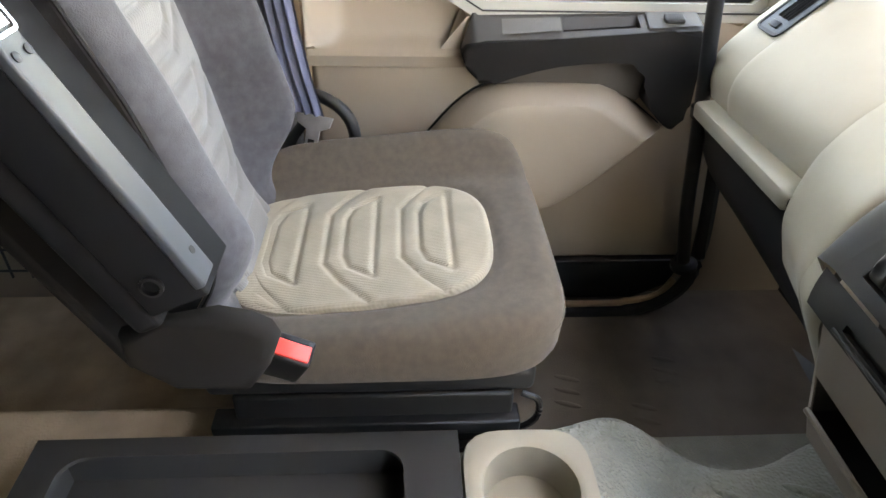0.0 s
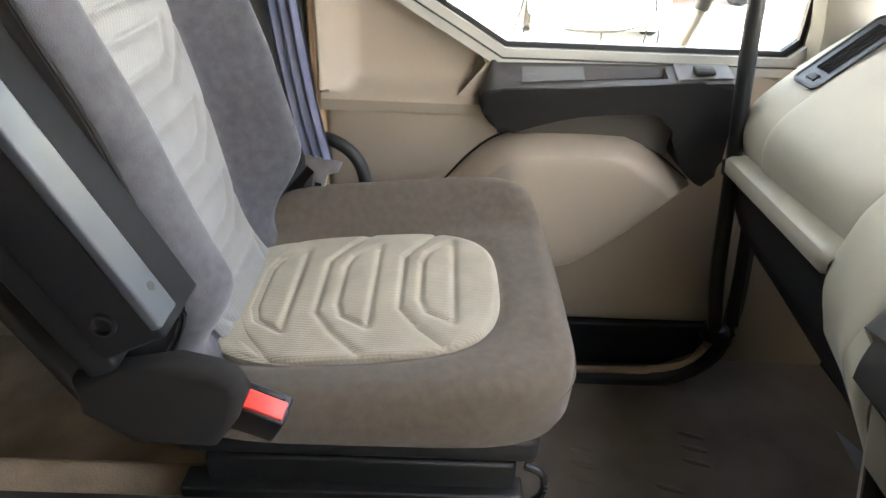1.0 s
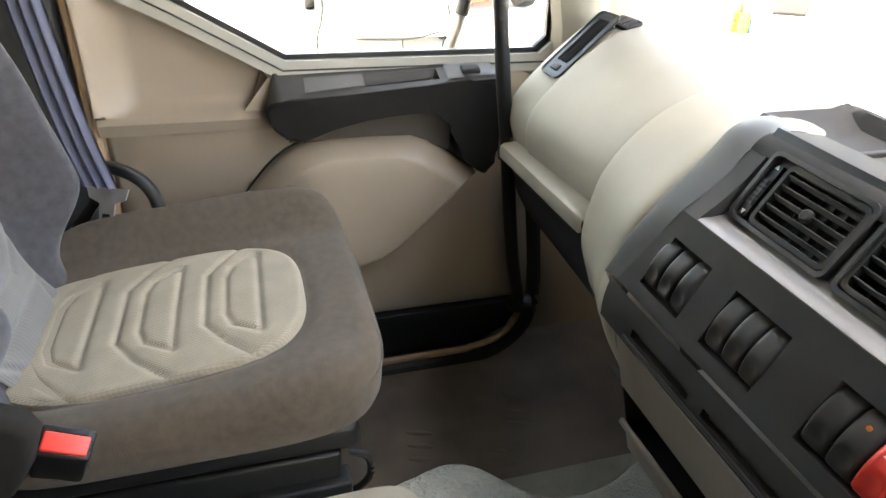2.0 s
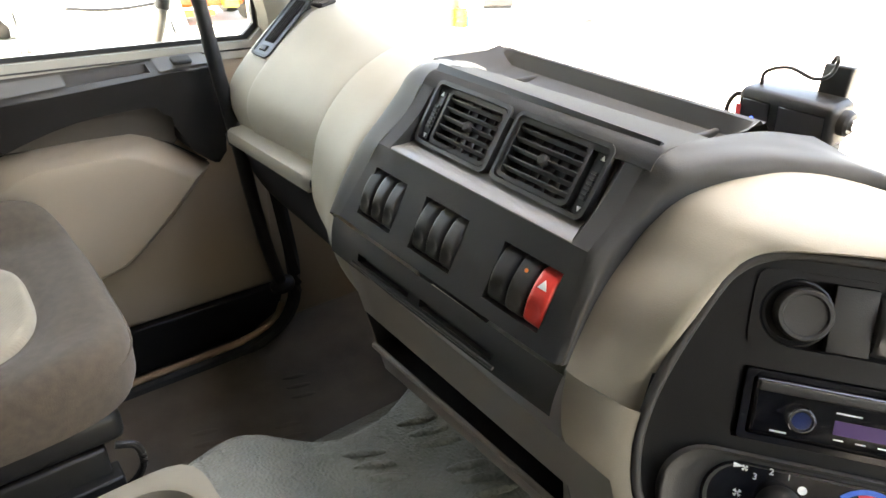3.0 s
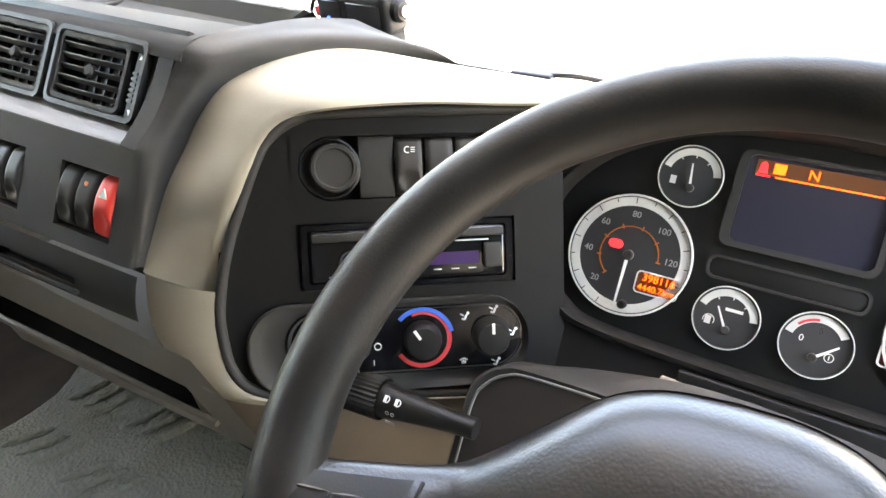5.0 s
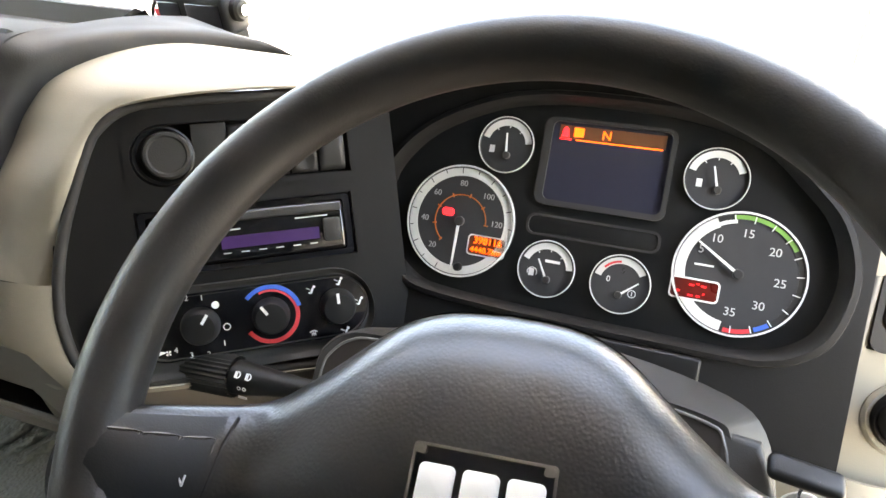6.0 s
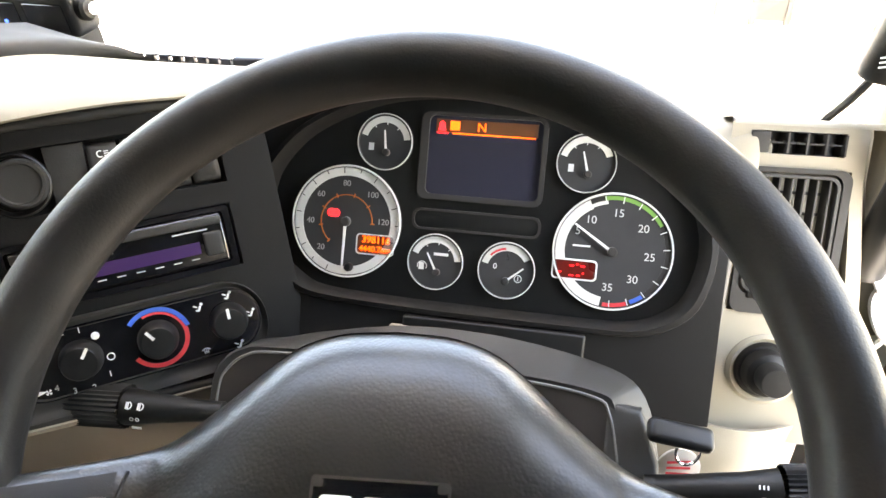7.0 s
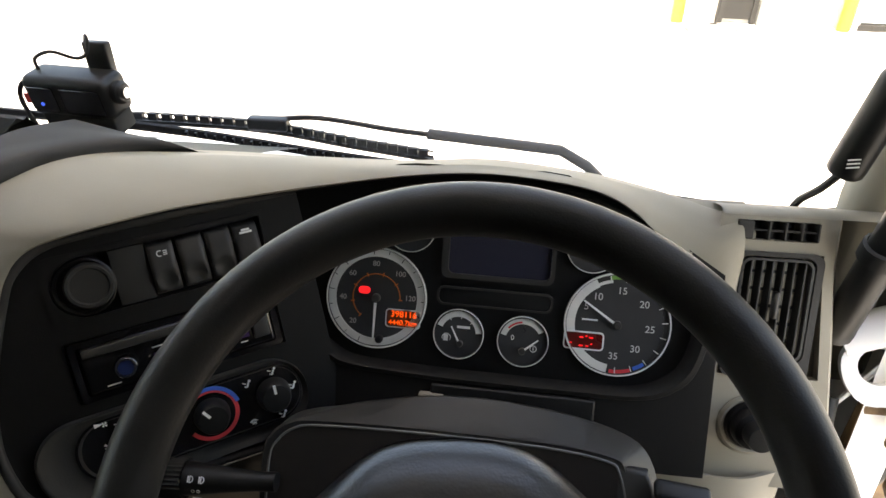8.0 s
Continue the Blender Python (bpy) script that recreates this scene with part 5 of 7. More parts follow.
def little_sign(x, y, kind):
    bm = B()
    m = RAD @ pose(x, y, 0.002)
    if kind == "fan":
        for a in (45, 135, 225, 315):
            arc_band(bm, 0.0004, 0.0034, a - 24, a + 24, m, n=3)
    elif kind == "person":
        lathe(bm, [(0.0014, 0), (0.0014, 0.0006), (0.0003, 0.0006)], m @ pose(0.0022, 0.0034, 0), 10)
        bar(bm, (0.001, 0.002), (-0.001, -0.0025), 0.0018, m)
        bar(bm, (-0.001, -0.0025), (-0.0034, -0.0012), 0.0012, m)
        bar(bm, (-0.0048, 0.003), (-0.0016, 0.0012), 0.0010, m)
    elif kind == "screen":
        arc_band(bm, 0.0042, 0.0051, 40, 140, m @ pose(0, -0.003, 0), n=6)
        arc_band(bm, 0.0012, 0.0020, 40, 140, m @ pose(0, -0.003, 0), n=4)
        for q in (-0.0016, 0, 0.0016):
            bar(bm, (q, -0.0032), (q, 0.0006), 0.0007, m)
    else:
        bar(bm, (-0.005, 0), (0.001, 0), 0.0042, m, w2=0.001)
        for a in (45, 135, 225, 315):
            arc_band(bm, 0.0003, 0.0026, a - 26, a + 26, m @ pose(0.0035, -0.001, 0), n=3)
    part("symbol", bm, WHITE, climate)


for x, y, kd in ((-0.0815, -0.0525, "tap"), (-0.0805, -0.075, "fan"), (-0.083, -0.099, "tap"), (0.0525, -0.0612, "person"), (0.0789, -0.0565, "person"), (0.0960, -0.078, "person"), (0.0800, -0.1050, "person"), (0.0496, -0.1010, "screen")):
    little_sign(x, y, kd)

# ---- instrument cluster ----
CLU = frame_at((0.546, 0.520, 0.568), (1, -0.024, 0.002), (-0.022, -0.888, 0.46))
opening = [(-0.208, 0.017), (-0.195, -0.030), (-0.170, -0.054), (-0.1425, -0.0635), (-0.07, -0.067), (0.0, -0.068), (0.08, -0.068), (0.147, -0.0665), (0.180, -0.054), (0.198, -0.032), (0.205, 0.010), (0.192, 0.050), (0.166, 0.078), (0.128, 0.108), (0.07, 0.125), (0.0, 0.129), (-0.06, 0.127), (-0.11, 0.116), (-0.165, 0.088), (-0.197, 0.052)]
opening = [(p.x, p.y) for p in spline([(x, y, 0) for x, y in opening + opening[:1]], 4)[:-1]]


def to_frame(p, x0, x1, y0, y1, c=(0.0, 0.02)):
    dx, dy = p[0] - c[0], p[1] - c[1]
    k = min(((x1 if dx > 0 else x0) - c[0]) / dx if abs(dx) > 1e-6 else 99, ((y1 if dy > 0 else y0) - c[1]) / dy if abs(dy) > 1e-6 else 99)
    return c[0] + dx * k, c[1] + dy * k


cluster = thing("instrument_cluster", "black instrument cluster with silver-ringed gauges and display", "instrument cluster", (0.546, 0.53, 0.5))
outline = [to_frame(p, -0.218, 0.224, -0.150, 0.150) for p in opening]
outline = [(x, min(y, 0.150 - 0.55 * max(0, x - 0.06) - 0.25 * max(0, -x - 0.10))) for x, y in outline]
bm = B()
rows = [[CLU @ Vector((x, y, z)) for x, y in o] for o, z in ((outline, 0.004), (outline, 0.016), ([(x * 1.052, (y - 0.03) * 1.09 + 0.03) for x, y in opening], 0.0165), ([(x * 1.045, (y - 0.03) * 1.075 + 0.03) for x, y in opening], 0.0205), ([(x * 1.02, (y - 0.03) * 1.035 + 0.03) for x, y in opening], 0.0215), (opening, 0.0165), ([(x * 0.985, (y - 0.03) * 0.98 + 0.03) for x, y in opening], 0.002))]
sheet(bm, rows, closed=True)
part("surround", bm, PANEL, cluster, angle=35)
part("backplate", plate(B(), opening, 0.006, CLU @ pose(0, 0, -0.006)), BLACK, cluster)
part("lower_shelf", box(B(), -0.06, 0.11, -0.105, -0.078, 0.016, 0.024, CLU, 0.003), BLACK, cluster)
part("paper_tab", box(B(), -0.072, -0.045, -0.102, -0.088, 0.018, 0.026, CLU, 0.002), PLANK, cluster, "small tan tab")


DIAL = material("dial_face", (0.040, 0.040, 0.041), 0.5, vary=0.1, vary_size=0.03, shine=0.3)


def gauge(x, y, r, label):
    g = part("gauge", lathe(B(), [(r, 0.0), (r, 0.003), (r * 0.985, 0.0045), (r * 0.955, 0.0045), (r * 0.945, 0.002), (0.0006, 0.0018)], CLU @ pose(x, y, 0), 56), DIAL, cluster, label)
    part("ring", lathe(B(), [(r * 1.0, 0.0025), (r * 0.99, 0.0052), (r * 0.965, 0.0052), (r * 0.955, 0.0025)], CLU @ pose(x, y, 0), 56, False), SILVER, g)
    return g, CLU @ pose(x, y, 0.002)


def needle(g, m, length, turn, w, tail=0.0):
    bm = B()
    bar(bm, (-tail, 0), (length, 0), w, m @ pose(0, 0, 0.0035, 0, 0, turn), 0, 0.001, w * 0.55)
    part("needle", bm, WHITE, g)
    part("needle_hub", lathe(B(), [(w * 1.6, 0), (w * 1.6, 0.005), (w * 1.2, 0.006), (0.0004, 0.006)], m, 20), GREY, g)


def at_angle(r, a):
    return r * math.cos(radians(a)), r * math.sin(radians(a))


# speedometer
g, m = gauge(-0.128, 0.0035, 0.0555, "silver-ringed speedometer")
part("scale_band", arc_band(B(), 0.0446, 0.0525, -92, 268, m), SILVER, g)
bm = B()
for k in range(15):
    a = 250 - 270 * k / 14
    bar(bm, at_angle(0.0490 if k % 2 else 0.0470, a), at_angle(0.0522, a), 0.0008, m, 0.0006, 0.0010)
part("ticks", bm, BLACK, g)
for k, t in enumerate(("20", "40", "60", "80", "100", "120")):
    px, py = at_angle(0.0370, 228 - 45 * k)
    letters(t, 0.0080, m @ pose(px, py, 0.0003), DIMPRINT, g)
part("inner_scale", arc_band(B(), 0.0255, 0.0265, -2, 232, m), ORANGEPRINT, g)
bm = B()
for k in range(7):
    bar(bm, at_angle(0.0245, 230 - 38.6 * k), at_angle(0.0285, 230 - 38.6 * k), 0.0012, m, 0, 0.0007)
part("inner_ticks", bm, ORANGEPRINT, g)
part("warning_lamp", plate(B(), rounded(0.0125, 0.0078, 0.0037, 5, -0.0135, 0.0075), 0.0008, m), GLOW_RED, g, "lit red warning lamp")
odo = part("odometer", ring_plate(B(), rounded(0.0385, 0.0205, 0.004, 4, 0.0305, -0.0205), rounded(0.0360, 0.0180, 0.003, 4, 0.0305, -0.0205), 0.0010, m), SILVER, g)
part("odometer_glass", plate(B(), rounded(0.0362, 0.0182, 0.003, 4, 0.0305, -0.0205), 0.0006, m), material("amber_glass", (0.10, 0.025, 0.008), 0.3, vary=0.05), odo)
letters("398116", 0.0096, m @ pose(0.0312, -0.0160, 0.0008), GLOW_AMBER, odo, "digits")
letters("4440.7km", 0.0080, m @ pose(0.0305, -0.0252, 0.0008), GLOW_AMBER, odo, "digits")
needle(g, m, 0.0475, -91, 0.0030, 0.004)
part("reset_pin", lathe(B(), [(0.0042, 0), (0.0042, 0.006), (0.003, 0.0075), (0.0004, 0.0075)], m @ pose(0.006, -0.0445, 0), 18), BLACK, g)

# rev counter
g, m = gauge(0.127, -0.002, 0.0545, "silver-ringed rev counter")
part("scale_band", arc_band(B(), 0.0430, 0.0515, 118, 262, m), SILVER, g)
part("thin_band", arc_band(B(), 0.0470, 0.0515, -98, 118, m), GREY, g)
part("scale_edge", arc_band(B(), 0.0440, 0.0475, 100, 118, m), SILVER, g)
part("green_band", arc_band(B(), 0.0475, 0.0512, 33, 103, m, 0.0004, 0.0011), GREENPRINT, g)
part("red_band", arc_band(B(), 0.0475, 0.0512, -95, -70, m, 0.0004, 0.0011), REDPRINT, g)
part("blue_band", arc_band(B(), 0.0470, 0.0508, -66, -52, m, 0.0004, 0.0011), BLUEPRINT, g)
bm = B()
for k in range(15):
    a = 178 - 19.0 * k
    bar(bm, at_angle(0.0450, a), at_angle(0.0512, a), 0.0009, m, 0.0011, 0.0015)
part("ticks", bm, WHITE, g)
for t, a, rr in (("5", 153, 0.0365), ("10", 128, 0.0350), ("15", 86, 0.0355), ("20", 42, 0.0345), ("25", -4, 0.0335), ("30", -50, 0.0315), ("35", -92, 0.0335)):
    px, py = at_angle(rr, a)
    letters(t, 0.0102, m @ pose(px, py, 0.0003 if t != "5" else 0.0008), SOFTPRINT, g)
bm = B()
bar(bm, (-0.036, 0.003), (-0.020, 0.003), 0.0016, m, 0.0003, 0.0009)
part("print_bar", bm, WHITE, g)
lcd = part("lcd_frame", ring_plate(B(), rounded(0.0415, 0.0195, 0.004, 4, -0.0325, -0.0195), rounded(0.0385, 0.0165, 0.003, 4, -0.0325, -0.0195), 0.0014, m), WHITE, g)
part("lcd_glass", plate(B(), rounded(0.0388, 0.0168, 0.003, 4, -0.0325, -0.0195), 0.0012, m), material("red_glass", (0.09, 0.008, 0.006), 0.3, vary=0.05), lcd)
bm = B()
for x0, x1, y in ((-0.037, -0.033, -0.016), (-0.031, -0.029, -0.0145), (-0.027, -0.023, -0.016), (-0.037, -0.033, -0.025), (-0.030, -0.027, -0.025), (-0.025, -0.0235, -0.0225), (-0.048, -0.044, -0.0225)):
    bar(bm, (x0, y), (x1, y), 0.0013, m, 0.0013, 0.0018)
part("lcd_bars", bm, GLOW_RED, lcd)
needle(g, m, 0.0425, 147, 0.0028, 0.004)

# four small gauges
for x, y, a0, a1, turn, kind in ((-0.0945, 0.083, 8, 165, 96, "fuel"), (0.0960, 0.0765, 20, 165, 105, "heat"), (-0.0365, -0.0275, 5, 160, 118, "tank"), (0.0320, -0.0290, 30, 165, 40, "air")):
    g, m = gauge(x, y, 0.0272, "small silver-ringed gauge")
    part("scale_arc", arc_band(B(), 0.0185, 0.0245, a0, a1, m), SILVER, g)
    bm = B()
    if kind == "air":
        part("red_arc", arc_band(B(), 0.0195, 0.0215, 95, 140, m, 0.0006, 0.001), REDPRINT, g)
        letters("0", 0.0075, m @ pose(-0.011, 0.003, 0.0003), WHITE, g)
        letters("5", 0.0075, m @ pose(0.001, 0.0125, 0.0008), BLACK, g)
        arc_band(bm, 0.0030, 0.0037, 0, 360, m @ pose(0.0115, -0.007, 0), n=14)
        bar(bm, (0.0115, -0.0088), (0.0115, -0.0052), 0.0008, m)
    else:
        bar(bm, (-0.0135, -0.0085), (-0.0135, -0.0015), 0.0050, m)
        arc_band(bm, 0.0042, 0.0049, -30, 200, m @ pose(-0.0128, -0.005, 0), n=10) if kind == "tank" else None
        for q in (0.25, 0.5, 0.75):
            a = a0 + (a1 - a0) * q
            bar(bm, at_angle(0.0165, a), at_angle(0.0185, a), 0.0008, m)
        if kind == "tank":
            bar(bm, (-0.002, 0.0075), (0.012, 0.0075), 0.0026, m)
    part("symbol", bm, WHITE, g)
    needle(g, m @ pose(0.002 if kind != "air" else 0.0, -0.010, 0), 0.021, turn, 0.0022, 0.002)

disp = part("display_frame", ring_plate(B(), rounded(0.1190, 0.0825, 0.009, 6, 0.0, 0.0735), rounded(0.1070, 0.0740, 0.006, 6, 0.0015, 0.0745), 0.005, CLU), GREY, cluster)
part("screen", plate(B(), rounded(0.1075, 0.0745, 0.006, 6, 0.0015, 0.0745), 0.0012, CLU), SCREEN, disp, "dark display screen")
part("status_band", box(B(), -0.046, 0.050, 0.0962, 0.1085, 0.0012, 0.0016, CLU), material("amber_haze", (0.14, 0.055, 0.025), 0.3, vary=0.05), disp)
part("amber_line", box(B(), -0.030, 0.048, 0.0950, 0.0960, 0.0012, 0.0018, CLU), GLOW_AMBER, disp)
part("red_line", box(B(), -0.045, -0.034, 0.0950, 0.0962, 0.0012, 0.0018, CLU), GLOW_RED, disp)
bm = plate(B(), [(-0.0438, 0.0975), (-0.0365, 0.0975), (-0.0372, 0.1000), (-0.0375, 0.1045), (-0.0395, 0.1065), (-0.0408, 0.1065), (-0.0428, 0.1045), (-0.0431, 0.1000)], 0.0008, CLU @ pose(0, 0, 0.0014))
part("bell_lamp", bm, GLOW_RED, disp)
part("amber_square", box(B(), -0.0325, -0.0235, 0.0985, 0.1068, 0.0014, 0.0022, CLU), GLOW_AMBER, disp)
letters("N", 0.0115, CLU @ pose(-0.0025, 0.1020, 0.0016), GLOW_AMBER, disp, "gear_letter")
part("lamp_bar", plate(B(), rounded(0.118, 0.0165, 0.006, 5, -0.001, 0.0130), 0.0022, CLU, 0.001), BLACK, cluster)
part("lamp_bar_rim", ring_plate(B(), rounded(0.123, 0.0205, 0.008, 5, -0.001, 0.0130), rounded(0.118, 0.0160, 0.006, 5, -0.001, 0.0130), 0.0035, CLU), GREY, cluster)

# ---- right end of the dashboard ----
END = frame_at((0.856, 0.548, 0.637), (1, 0, 0), (0, -0.929, 0.37))
part("end_panel", holed(B(), -0.092, 0.040, -0.245, 0.046, [(-0.076, 0.002, 0.020, 0.040), (-0.074, 0.010, -0.122, 0.008)], 0.012, lambda x, y, z: END @ Vector((x + (0.028 * max(0, -y) / 0.245 if x > -0.03 else -0.004 * max(0, -y) / 0.245), y, z - 2.2 * max(0, x - 0.022) - 0.6 * max(0, y - 0.042))), 0.010), BEIGE, dash, "beige end panel of the dashboard", angle=60)
upper = part("defrost_vent", box(B(), -0.076, -0.060, 0.021, 0.039, -0.010, 0.0015, END, 0.001), DARK, dash)
part("vent_floor", box(B(), -0.060, 0.002, 0.020, 0.040, -0.013, -0.0115, END), BLACK, upper)
for k in range(4):
    part("slat", box(B(), -0.0009, 0.0009, 0.021, 0.039, -0.011, 0.001, END @ pose(-0.045 + 0.0155 * k, 0, 0, 0, 20, 0)), DARK, upper)
part("cross_slat", box(B(), -0.060, 0.002, 0.0293, 0.0307, -0.010, -0.001, END), DARK, upper)
rv = part("air_vent", ring_plate(B(), rounded(0.086, 0.132, 0.010, 5, -0.032, -0.057), rounded(0.074, 0.110, 0.010, 5, -0.033, -0.050), 0.007, END @ pose(0, 0, -0.004)), DARK, dash, "black upright air vent")
part("vent_box", box(B(), -0.070, 0.006, -0.118, 0.004, -0.030, -0.013, END), BLACK, rv)
part("grille_frame", ring_plate(B(), rounded(0.070, 0.106, 0.010, 5, -0.033, -0.050), rounded(0.065, 0.101, 0.008, 5, -0.033, -0.050), 0.008, END @ pose(0, 0, -0.004)), GREY, rv)
for k in range(6):
    part("slat", box(B(), -0.0011, 0.0011, -0.100, 0.0, -0.007, 0.003, END @ pose(-0.0585 + 0.0103 * k, 0, 0, 0, 18, 0), 0.0005, 1), DARK, rv)
for k in range(5):
    part("back_slat", box(B(), -0.064, -0.002, -0.0012, 0.0012, -0.012, -0.008, END @ pose(0, -0.085 + 0.018 * k, 0)), DARK, rv)
part("slat_knob", box(B(), -0.034, -0.029, -0.058, -0.030, 0.0, 0.009, END, 0.002), GREY, rv)
KN = END @ pose(-0.036, -0.176, 0) @ Matrix.Diagonal((0.84, 0.84, 1.0, 1.0))
knob = part("light_switch", lathe(B(), [(0.031, -0.002), (0.031, 0.003), (0.029, 0.006), (0.026, 0.006), (0.0245, 0.016), (0.0235, 0.018), (0.017, 0.020), (0.0165, 0.034), (0.0150, 0.037), (0.0005, 0.0375)], KN, 40), BLACK, dash, "black rotary light switch")
part("switch_mark", box(B(), 0.018, 0.024, -0.001, 0.001, 0.0175, 0.019, KN), WHITE, knob)
part("switch_dish", lathe(B(), [(0.040, -0.0015), (0.040, 0.001), (0.036, 0.003), (0.032, 0.001), (0.0308, -0.0015)], KN, 40, False), BEIGE, knob)
part("switch_label", plate(B(), rounded(0.02, 0.05, 0.008, 5, 0.047, -0.012), 0.003, KN, 0.001), BLACK, dash)
for yy in (0.003, -0.010, -0.026):
    part("label_mark", box(B(), 0.042, 0.052, yy - 0.0016, yy + 0.0016, 0.003, 0.0035, KN), WHITE, dash)
adj = part("level_switch", box(B(), -0.020, 0.020, -0.016, 0.018, -0.003, 0.004, END @ pose(-0.043, -0.0945, 0), 0.003), BLACK, dash, "dark headlight levelling switch")
part("switch_wheel", box(B(), -0.014, 0.004, -0.012, 0.014, 0.002, 0.0065, END @ pose(-0.043, -0.0945, 0), 0.003), material("brown_smoke", (0.05, 0.028, 0.014), 0.3, vary=0.1), adj)
part("arrow", plate(B(), [(-0.004, 0), (0.003, -0.004), (0.003, 0.004)], 0.0006, END @ pose(-0.040, -0.097, 0.0066)), WHITE, adj)
part("knee_cover_right", loft(B(), [(0.70, [(0.462, 0.435), (0.452, 0.40), (0.455, 0.33), (0.50, 0.20)]), (0.80, [(0.452, 0.425), (0.440, 0.39), (0.445, 0.33), (0.50, 0.20)]), (0.86, [(0.470, 0.425), (0.465, 0.39), (0.47, 0.33), (0.52, 0.20)])], thick=0.004), BEIGE, dash)
part("bezel_edge", tube(B(), [END @ Vector((x + 0.008, y, 0.005)) for x, y in ((-0.0905, -0.06), (-0.093, -0.12), (-0.098, -0.18), (-0.106, -0.225), (-0.118, -0.242), (-0.16, -0.246))], 0.0055, 10), ARMGREY, dash)

# ---- steering column ----
column = thing("steering_column", "dark grey steering column shroud with two stalks", "steering column", (0.53, 0.40, 0.4))
COL = frame_at((0.53, 0.40, 0.50), (1, 0, 0), (0, -0.8, 0.6))
face = [(-0.198, -0.10), (-0.199, -0.03), (-0.192, -0.010), (-0.176, 0.003), (-0.150, 0.008), (-0.05, 0.010), (0.073, 0.008), (0.135, 0.001), (0.148, -0.010), (0.156, -0.04), (0.166, -0.10)]
crown = [(-0.200, -0.10), (-0.198, -0.02), (-0.178, 0.008), (-0.142, 0.017), (-0.105, 0.026), (-0.03, 0.038), (0.06, 0.036), (0.145, 0.020), (0.176, -0.002), (0.190, -0.05), (0.196, -0.10)]
face, crown = [[(p.x, p.y) for p in spline([(x, y, 0) for x, y in q], 4)] for q in (face, crown)]
bm = B()
rows = [[COL @ Vector((x * 0.965, y - 0.004, 0.006)) for x, y in face], [COL @ Vector((x, y, 0.008)) for x, y in face], [COL @ Vector((x * 1.01, y + 0.002, 0.004)) for x, y in face], [COL @ Vector((x, y, -0.02)) for x, y in crown], [COL @ Vector((x, y * 1.0 - 0.006, -0.075)) for x, y in crown]]
sheet(bm, rows)
part("shroud", bm, GREY, column, angle=45)
part("shroud_face", plate(B(), [(x * 0.965, y - 0.004) for x, y in face][::-1], 0.004, COL @ pose(0, 0, 0.003)), material("brown_gloss", (0.024, 0.020, 0.018), 0.35, vary=0.1), column)
part("shroud_edge", tube(B(), [COL @ Vector((x * 0.97, y - 0.004, 0.0075)) for x, y in face[1:-1]], 0.0013, 6), MIDGREY, column)
part("shroud_rib", plate(B(), [(0.137, -0.10), (0.140, -0.006), (0.170, -0.008), (0.186, -0.05), (0.192, -0.10)][::-1], 0.010, COL @ pose(0, 0, -0.002), 0.006), GREY, column)
S0, S1 = Vector((0.352, 0.352, 0.474)), Vector((0.166, 0.348, 0.462))
stalk = part("left_stalk", tube(B(), [S0 + (S1 - S0) * k for k in (0, 0.1, 0.28, 0.46, 0.48)], 0.012, 20, radii=[0.0095, 0.0095, 0.0125, 0.0165, 0.0165], flat=0.92), BLACK, column, "black indicator stalk")
bm = B()
ax = (S1 - S0).normalized()
sx = ax.cross(Vector((0, 0, 1))).normalized()
sw_ = sx.cross(ax)
rows = []
for k in (0.48, 0.50, 0.97, 1.0):
    r0 = 0.0185 if k < 0.99 else 0.015
    rows.append([S0 + (S1 - S0) * k + (r0 + (0.0009 if i % 2 else -0.0009)) * (math.cos(2 * math.pi * i / 56) * sx + math.sin(2 * math.pi * i / 56) * sw_) for i in range(56)])
sheet(bm, rows, closed=True)
bm.faces.new(list(bm.verts)[-56:])
part("ribbed_grip", bm, DARK, stalk, angle=25)
SY = frame_at(S0 + (S1 - S0) * 0.40 + Vector((0, -0.0105, 0.0120)), (-1 * ax.x, -1 * ax.y, 0), (0, -0.64, 0.77))
bm = B()
for k in (-1, 1):
    arc_band(bm, 0.0026, 0.0034, -90, 90, SY @ pose(0.0055 * k, 0, 0), n=8)
    bar(bm, (0.0055 * k, -0.003), (0.0055 * k, 0.003), 0.0008, SY)
    bar(bm, (0.0055 * k - 0.0016, -0.003), (0.0055 * k - 0.0016, 0.003), 0.0014, SY)
part("symbol", bm, WHITE, stalk)
SZ = frame_at(S0 + (S1 - S0) * 0.40 + Vector((0, -0.0150, 0.0010)), (-1 * ax.x, -1 * ax.y, 0), (0, -0.98, 0.12))
bm = B()
arc_band(bm, 0.0012, 0.0019, 0, 360, SZ @ pose(-0.0026, 0, 0), n=10)
arc_band(bm, 0.0012, 0.0019, 0, 360, SZ @ pose(0.0026, 0, 0), n=10)
bar(bm, (-0.004, -0.009), (0.005, -0.009), 0.0022, SZ)
part("symbol", bm, WHITE, stalk)
T0, T1 = Vector((0.705, 0.35, 0.452)), Vector((0.866, 0.35, 0.485))
rs = part("right_stalk", tube(B(), [T0 + (T1 - T0) * k for k in (0, 0.15, 0.45, 0.60)], 0.012, 20, radii=[0.0105, 0.0105, 0.0125, 0.0155], flat=0.9), BLACK, column, "black wiper stalk")
bm = B()
rows = []
for k in (0.60, 0.62, 0.97, 1.0):
    r0 = 0.0170 if k < 0.99 else 0.014
    rows.append([T0 + (T1 - T0) * k + Vector((0, 1, 0)) * (r0 + (0.0009 if i % 2 else -0.0009)) * math.cos(2 * math.pi * i / 56) + Vector((0, 0, 1)) * (r0 + (0.0009 if i % 2 else -0.0009)) * math.sin(2 * math.pi * i / 56) for i in range(56)])
sheet(bm, rows, closed=True)
